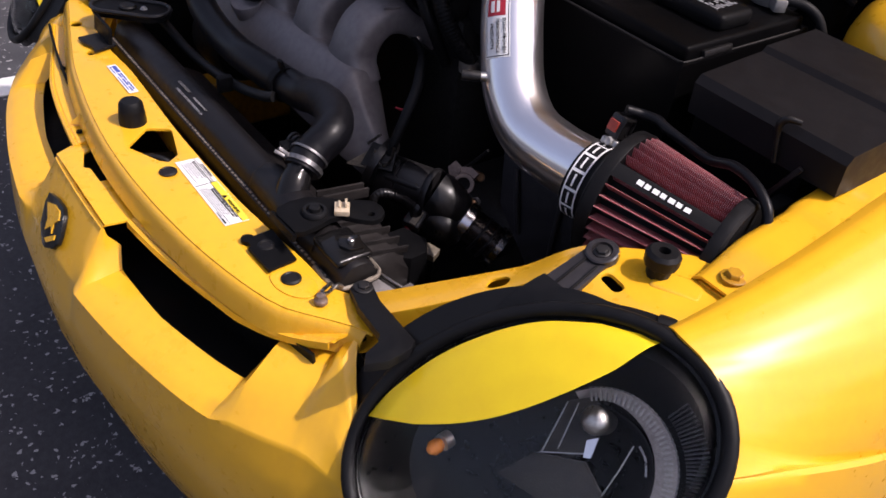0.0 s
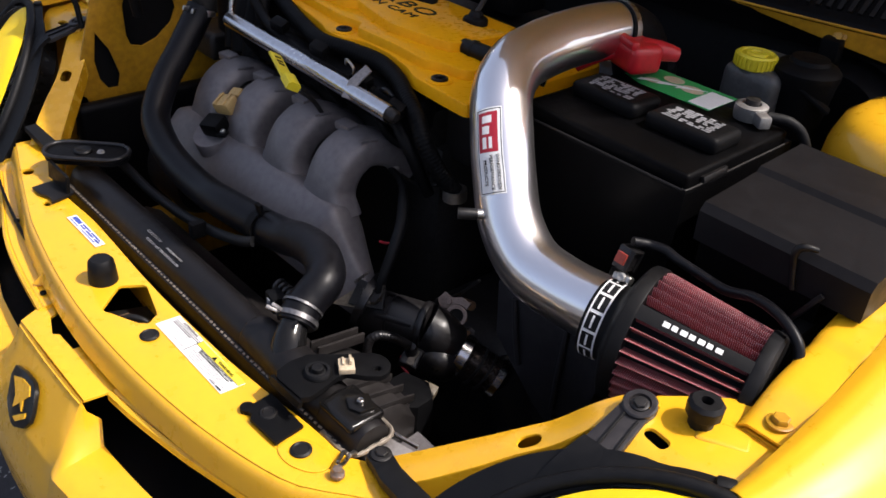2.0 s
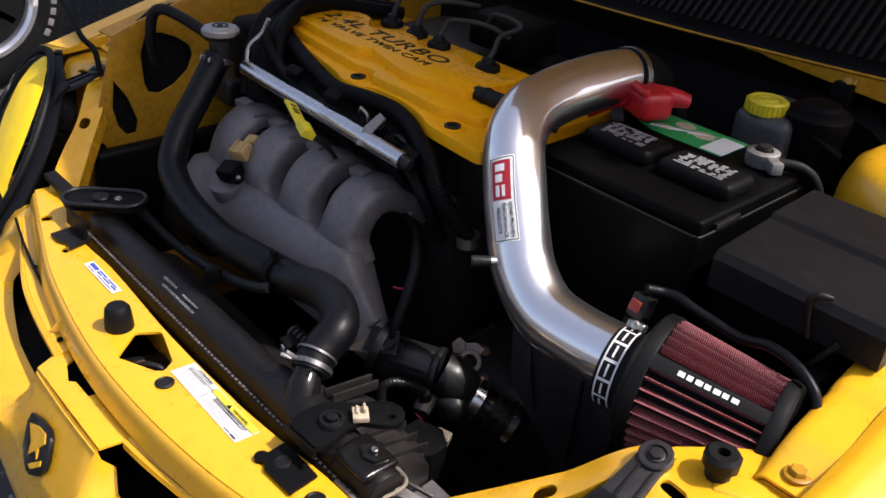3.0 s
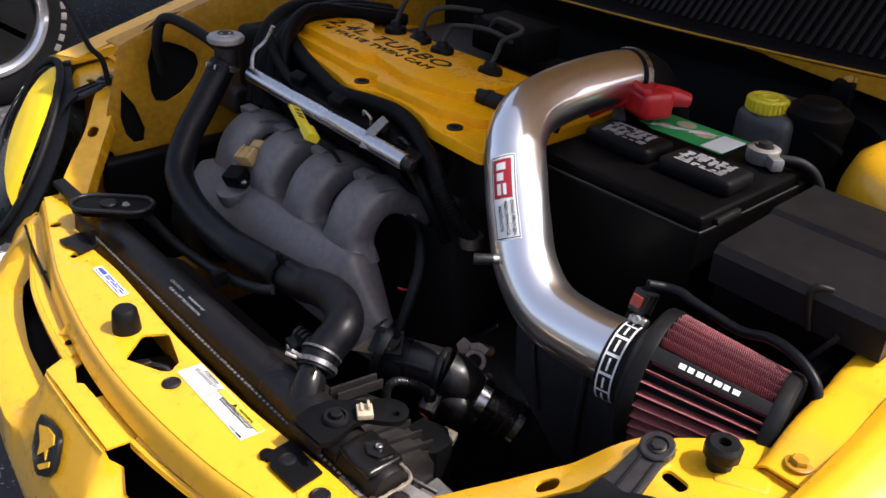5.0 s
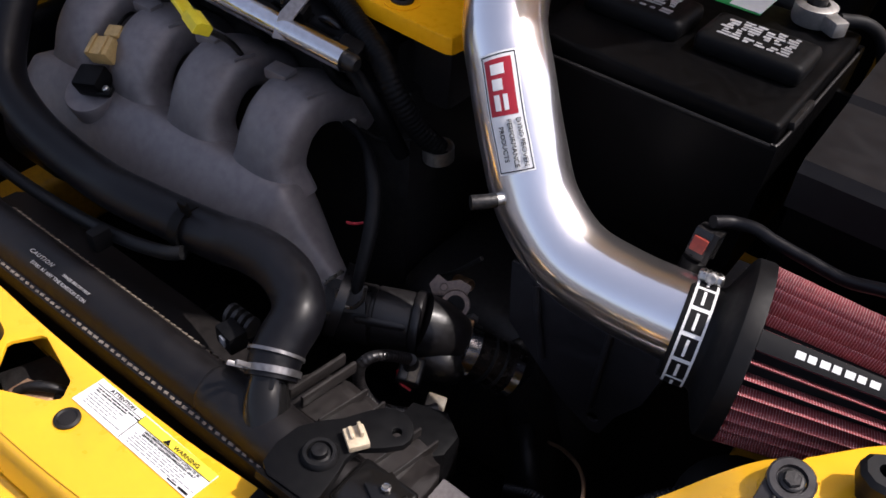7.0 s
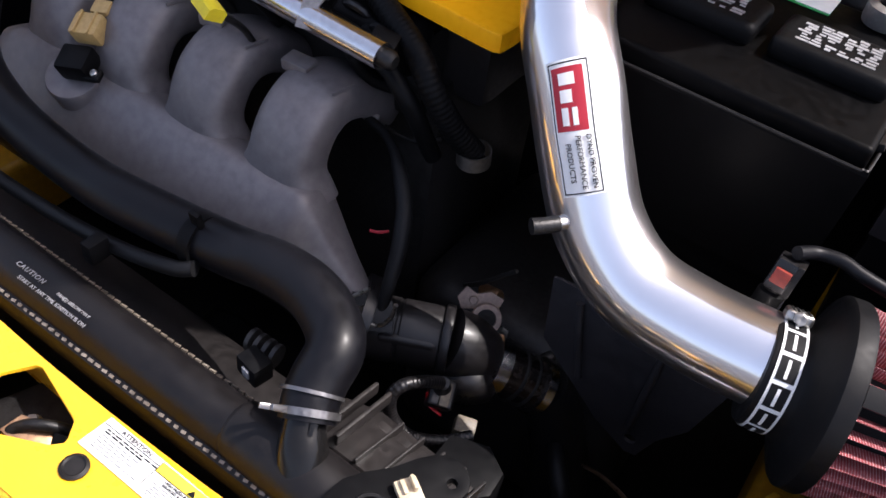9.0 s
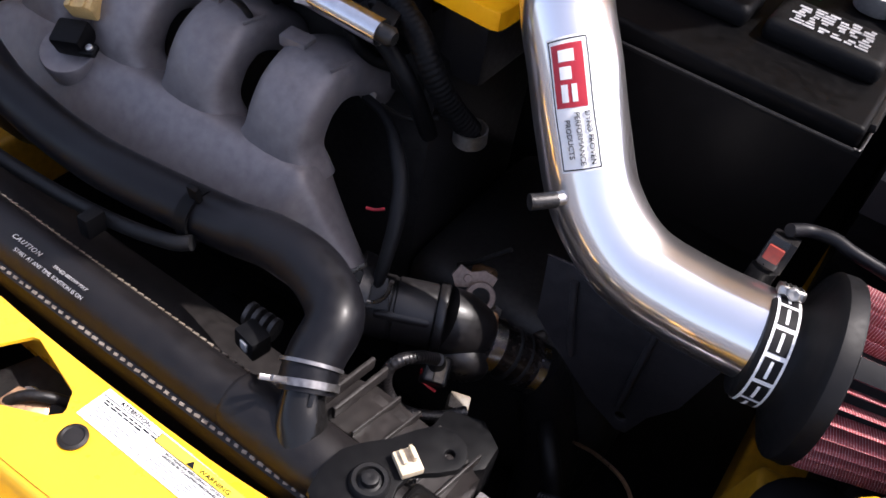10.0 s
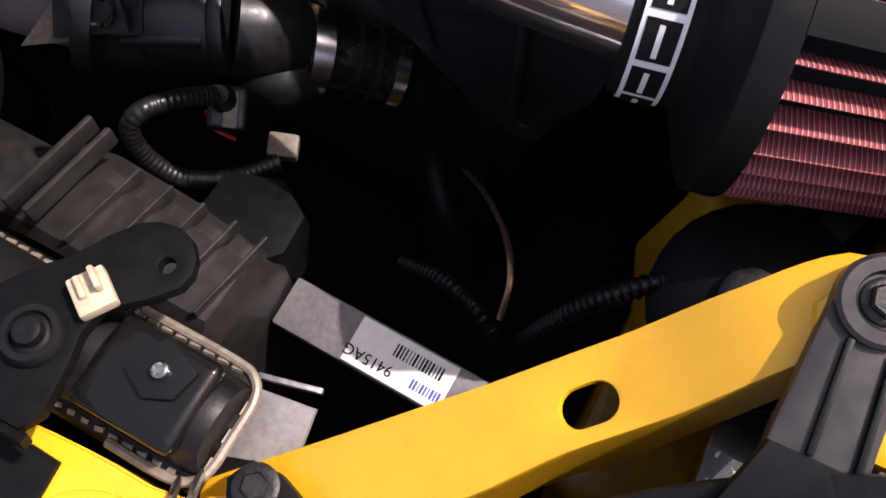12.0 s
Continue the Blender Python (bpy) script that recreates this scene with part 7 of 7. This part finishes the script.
part("tray_lip", tube([(0.235, 0.4315, 0.944), (0.36, 0.4315, 0.944), (0.470, 0.4315, 0.944), (0.484, 0.4335, 0.944), (0.4885, 0.446, 0.944), (0.4885, 0.55, 0.944), (0.4885, 0.66, 0.944)], 0.0016, 6, 6), DUSTY, battery)
cover = part("terminal_cover", rbox(0.062, 0.050, 0.040, pose(0.262, 0.625, 0.975, 0, 0, -20), 0.012, 4), RED_PLASTIC, battery, "red plastic terminal cover")
part("cover_spout", tube([(0.265, 0.636, 1.000), (0.285, 0.650, 1.002), (0.300, 0.668, 0.998)], [0.018, 0.014, 0.010], 16), RED_PLASTIC, cover)
part("cover_ridge", rbox(0.06, 0.012, 0.012, pose(0.253, 0.608, 1.010, 0, 0, -25), 0.004), RED_PLASTIC, cover)
part("cover_lead", tube([(0.240, 0.618, 0.992), (0.222, 0.60, 0.985), (0.195, 0.585, 0.965)], 0.009, 12), RED_PLASTIC, cover)
clampn = part("terminal_clamp", lathe([(0.020, 0), (0.021, 0.004), (0.021, 0.018), (0.017, 0.020), (0.012, 0.020), (0.010, 0.014), (0.0, 0.014)], pose(0.436, 0.644, 0.962), 24, caps=False), LEAD, battery, "grey lead terminal clamp")
part("terminal_post", lathe([(0.010, 0.010), (0.009, 0.026), (0.0, 0.027)], pose(0.436, 0.644, 0.962), 20, caps=False), DARK_METAL, clampn)
part("clamp_jaw", rbox(0.026, 0.016, 0.016, pose(0.459, 0.631, 0.963, 0, 0, -35), 0.003), LEAD, clampn)
part("earth_lead", tube([(0.462, 0.638, 0.975), (0.485, 0.655, 0.972), (0.502, 0.668, 0.955), (0.512, 0.675, 0.92), (0.515, 0.67, 0.86)], 0.0065, 14), RUBBER, clampn)
bm = rbox(0.012, 0.05, 0.008, pose(0.486, 0.49, 0.944, 0, -15, 0), 0.002)
part("hold_strap", bm, DUSTY, battery)

# ---- fuse box ----
box = thing("fuse_box", (0.59, 0.55, 0.80), "black plastic fuse box with a stepped lid", "fuse box")
part("body", rbox(0.150, 0.200, 0.13, pose(0.588, 0.545, 0.775), 0.006), TRAY_BLACK, box)
# dark plate added to keep the gap beside the battery dark
part("bracket_wall", rbox(0.030, 0.008, 0.42, pose(0.501, 0.612, 0.50), 0.002), BLACK, box)
part("lid", rings([[Vector((x, y, z)) for y, z in ((0.432, 0.895), (0.430, 0.932), (0.438, 0.941), (0.543, 0.947), (0.549, 0.953), (0.645, 0.956), (0.653, 0.950), (0.653, 0.895))] for x in np.linspace(0.512, 0.708, 8)]), LID_GREY, box, "stepped black lid")
part("latch", tube([(0.636, 0.427, 0.898), (0.630, 0.426, 0.925), (0.628, 0.426, 0.940), (0.634, 0.428, 0.948), (0.646, 0.434, 0.948)], [0.003, 0.003, 0.0045, 0.0045, 0.003], 10), DUSTY, box)
part("stay", rbox(0.006, 0.004, 0.052, pose(0.643, 0.426, 0.862, 0, 28, 0), 0.0012), WORN_BLACK, box)
part("loom_spout", tube([(0.60, 0.45, 0.80), (0.605, 0.435, 0.77), (0.60, 0.43, 0.72), (0.58, 0.44, 0.64)], 0.020, 16), RUBBER, box)
part("bracket_leg", rbox(0.012, 0.012, 0.12, pose(0.632, 0.47, 0.80, 12, 12, 0), 0.003), DUSTY, box)

# ---- fluid reservoirs at the rear ----
brake = thing("brake_reservoir", (0.36, 0.77, 0.92), "grey brake fluid reservoir with a yellow cap", "reservoir")
part("tank", rbox(0.085, 0.12, 0.07, pose(0.37, 0.805, 0.915), 0.018, 4), MILKY, brake)
part("neck", lathe([(0.026, 0), (0.025, 0.035)], pose(0.362, 0.772, 0.960), 24), MILKY, brake)
ycap = part("cap", lathe([(0.027, 0.0), (0.028, 0.003), (0.028, 0.017), (0.0255, 0.020), (0.0215, 0.020), (0.0205, 0.018), (0.015, 0.018), (0.014, 0.021), (0.009, 0.021), (0.008, 0.019), (0.0, 0.019)], pose(0.362, 0.772, 0.982), 36, caps=False), YELLOW_CAP, brake, "ribbed yellow screw cap")
for i in range(28):
    part("grip_rib", rbox(0.003, 0.003, 0.015, pose(0.362, 0.772, 0.984, 0, 0, i * 360 / 28) @ Matrix.Translation((0.0283, 0, 0)), 0.0), YELLOW_CAP, ycap, smooth=False)
steer = thing("steering_reservoir", (0.43, 0.81, 0.9), "black power steering reservoir with a round lid", "reservoir")
part("tank", lathe([(0.035, -0.08), (0.042, -0.02), (0.044, 0.0), (0.046, 0.006), (0.046, 0.014), (0.040, 0.020), (0.028, 0.024), (0.026, 0.030), (0.0, 0.031)], pose(0.424, 0.805, 0.978), 32, caps=False), BLACK, steer)
part("strap", rbox(0.05, 0.02, 0.006, pose(0.455, 0.78, 0.96, 0, 30, 20), 0.002), BLACK, steer)
master = thing("brake_servo", (0.46, 0.92, 0.9), "black round brake servo on the firewall", "brake servo")
part("drum", lathe([(0.03, -0.03), (0.10, -0.02), (0.115, 0.0), (0.115, 0.05), (0.10, 0.07)], pose(0.42, 0.99, 0.86, 90, 0, 0), 36), BLACK, master)
prop = thing("bonnet_prop", (-0.55, 0.2, 0.9), "thin black bonnet prop leaning over the apron", "rod")
part("rod", tube([(-0.560, 0.185, 0.865), (-0.575, 0.185, 0.905), (-0.60, 0.175, 0.925), (-0.68, 0.185, 0.955), (-0.80, 0.20, 0.985), (-0.95, 0.22, 1.01)], 0.005, 10), BLACK, prop)

# ---- a neighbouring vehicle's wheel ----
nb = thing("spare_wheel", (-2.95, 0.58, 0), "chromed wheel of a dark vehicle parked alongside", "wheel")
WM = pose(-2.95, 0.58, 0.405, 0, 90, 0)
tyre = part("tyre", lathe([(0.27, -0.20), (0.36, -0.21), (0.40, -0.18), (0.405, -0.10), (0.40, -0.02), (0.37, 0.005), (0.30, 0.010), (0.268, 0.0), (0.262, -0.02)], WM, 64), RUBBER, nb, "black tyre")
part("rim", lathe([(0.275, 0.004), (0.268, 0.014), (0.250, 0.014), (0.235, 0.002), (0.222, -0.05), (0.215, -0.10), (0.0, -0.12)], WM, 64, caps=False), CHROME, nb, "chromed rim")
for i in range(5):
    part("spoke", rbox(0.05, 0.21, 0.03, WM @ pose(0, 0, -0.05, 0, 0, 36 + 72 * i) @ Matrix.Translation((0, 0.115, 0)), 0.012, 3), CHROME, nb)
for i, a in enumerate((-2, 6, 14, 22, 30, 38)):
    part("raised_mark", rbox(0.024, 0.030, 0.003, WM @ pose(0, 0, 0.007, 0, 0, 60 + a) @ Matrix.Translation((0.335, 0, 0)), 0.003), GREY_METAL, tyre)
suv = thing("parked_car", (-3.9, 0.9, 0), "dark vehicle parked alongside", "car")
part("body", rbox(1.7, 4.4, 1.1, pose(-4.02, 1.6, 0.42), 0.15, 4), BLACK_SHINY, suv)
part("cabin", rbox(1.5, 2.4, 0.6, pose(-4.02, 2.0, 1.45), 0.15, 4, taper=0.85), BLACK_SHINY, suv)
for x, y in ((-4.8, 0.58), (-3.15, 2.9), (-4.8, 2.9)):
    part("wheel", lathe([(0.2, -0.1), (0.40, -0.1), (0.405, 0.0), (0.40, 0.1), (0.2, 0.1)], pose(x, y, 0.405, 0, 90, 0), 40), RUBBER, suv)
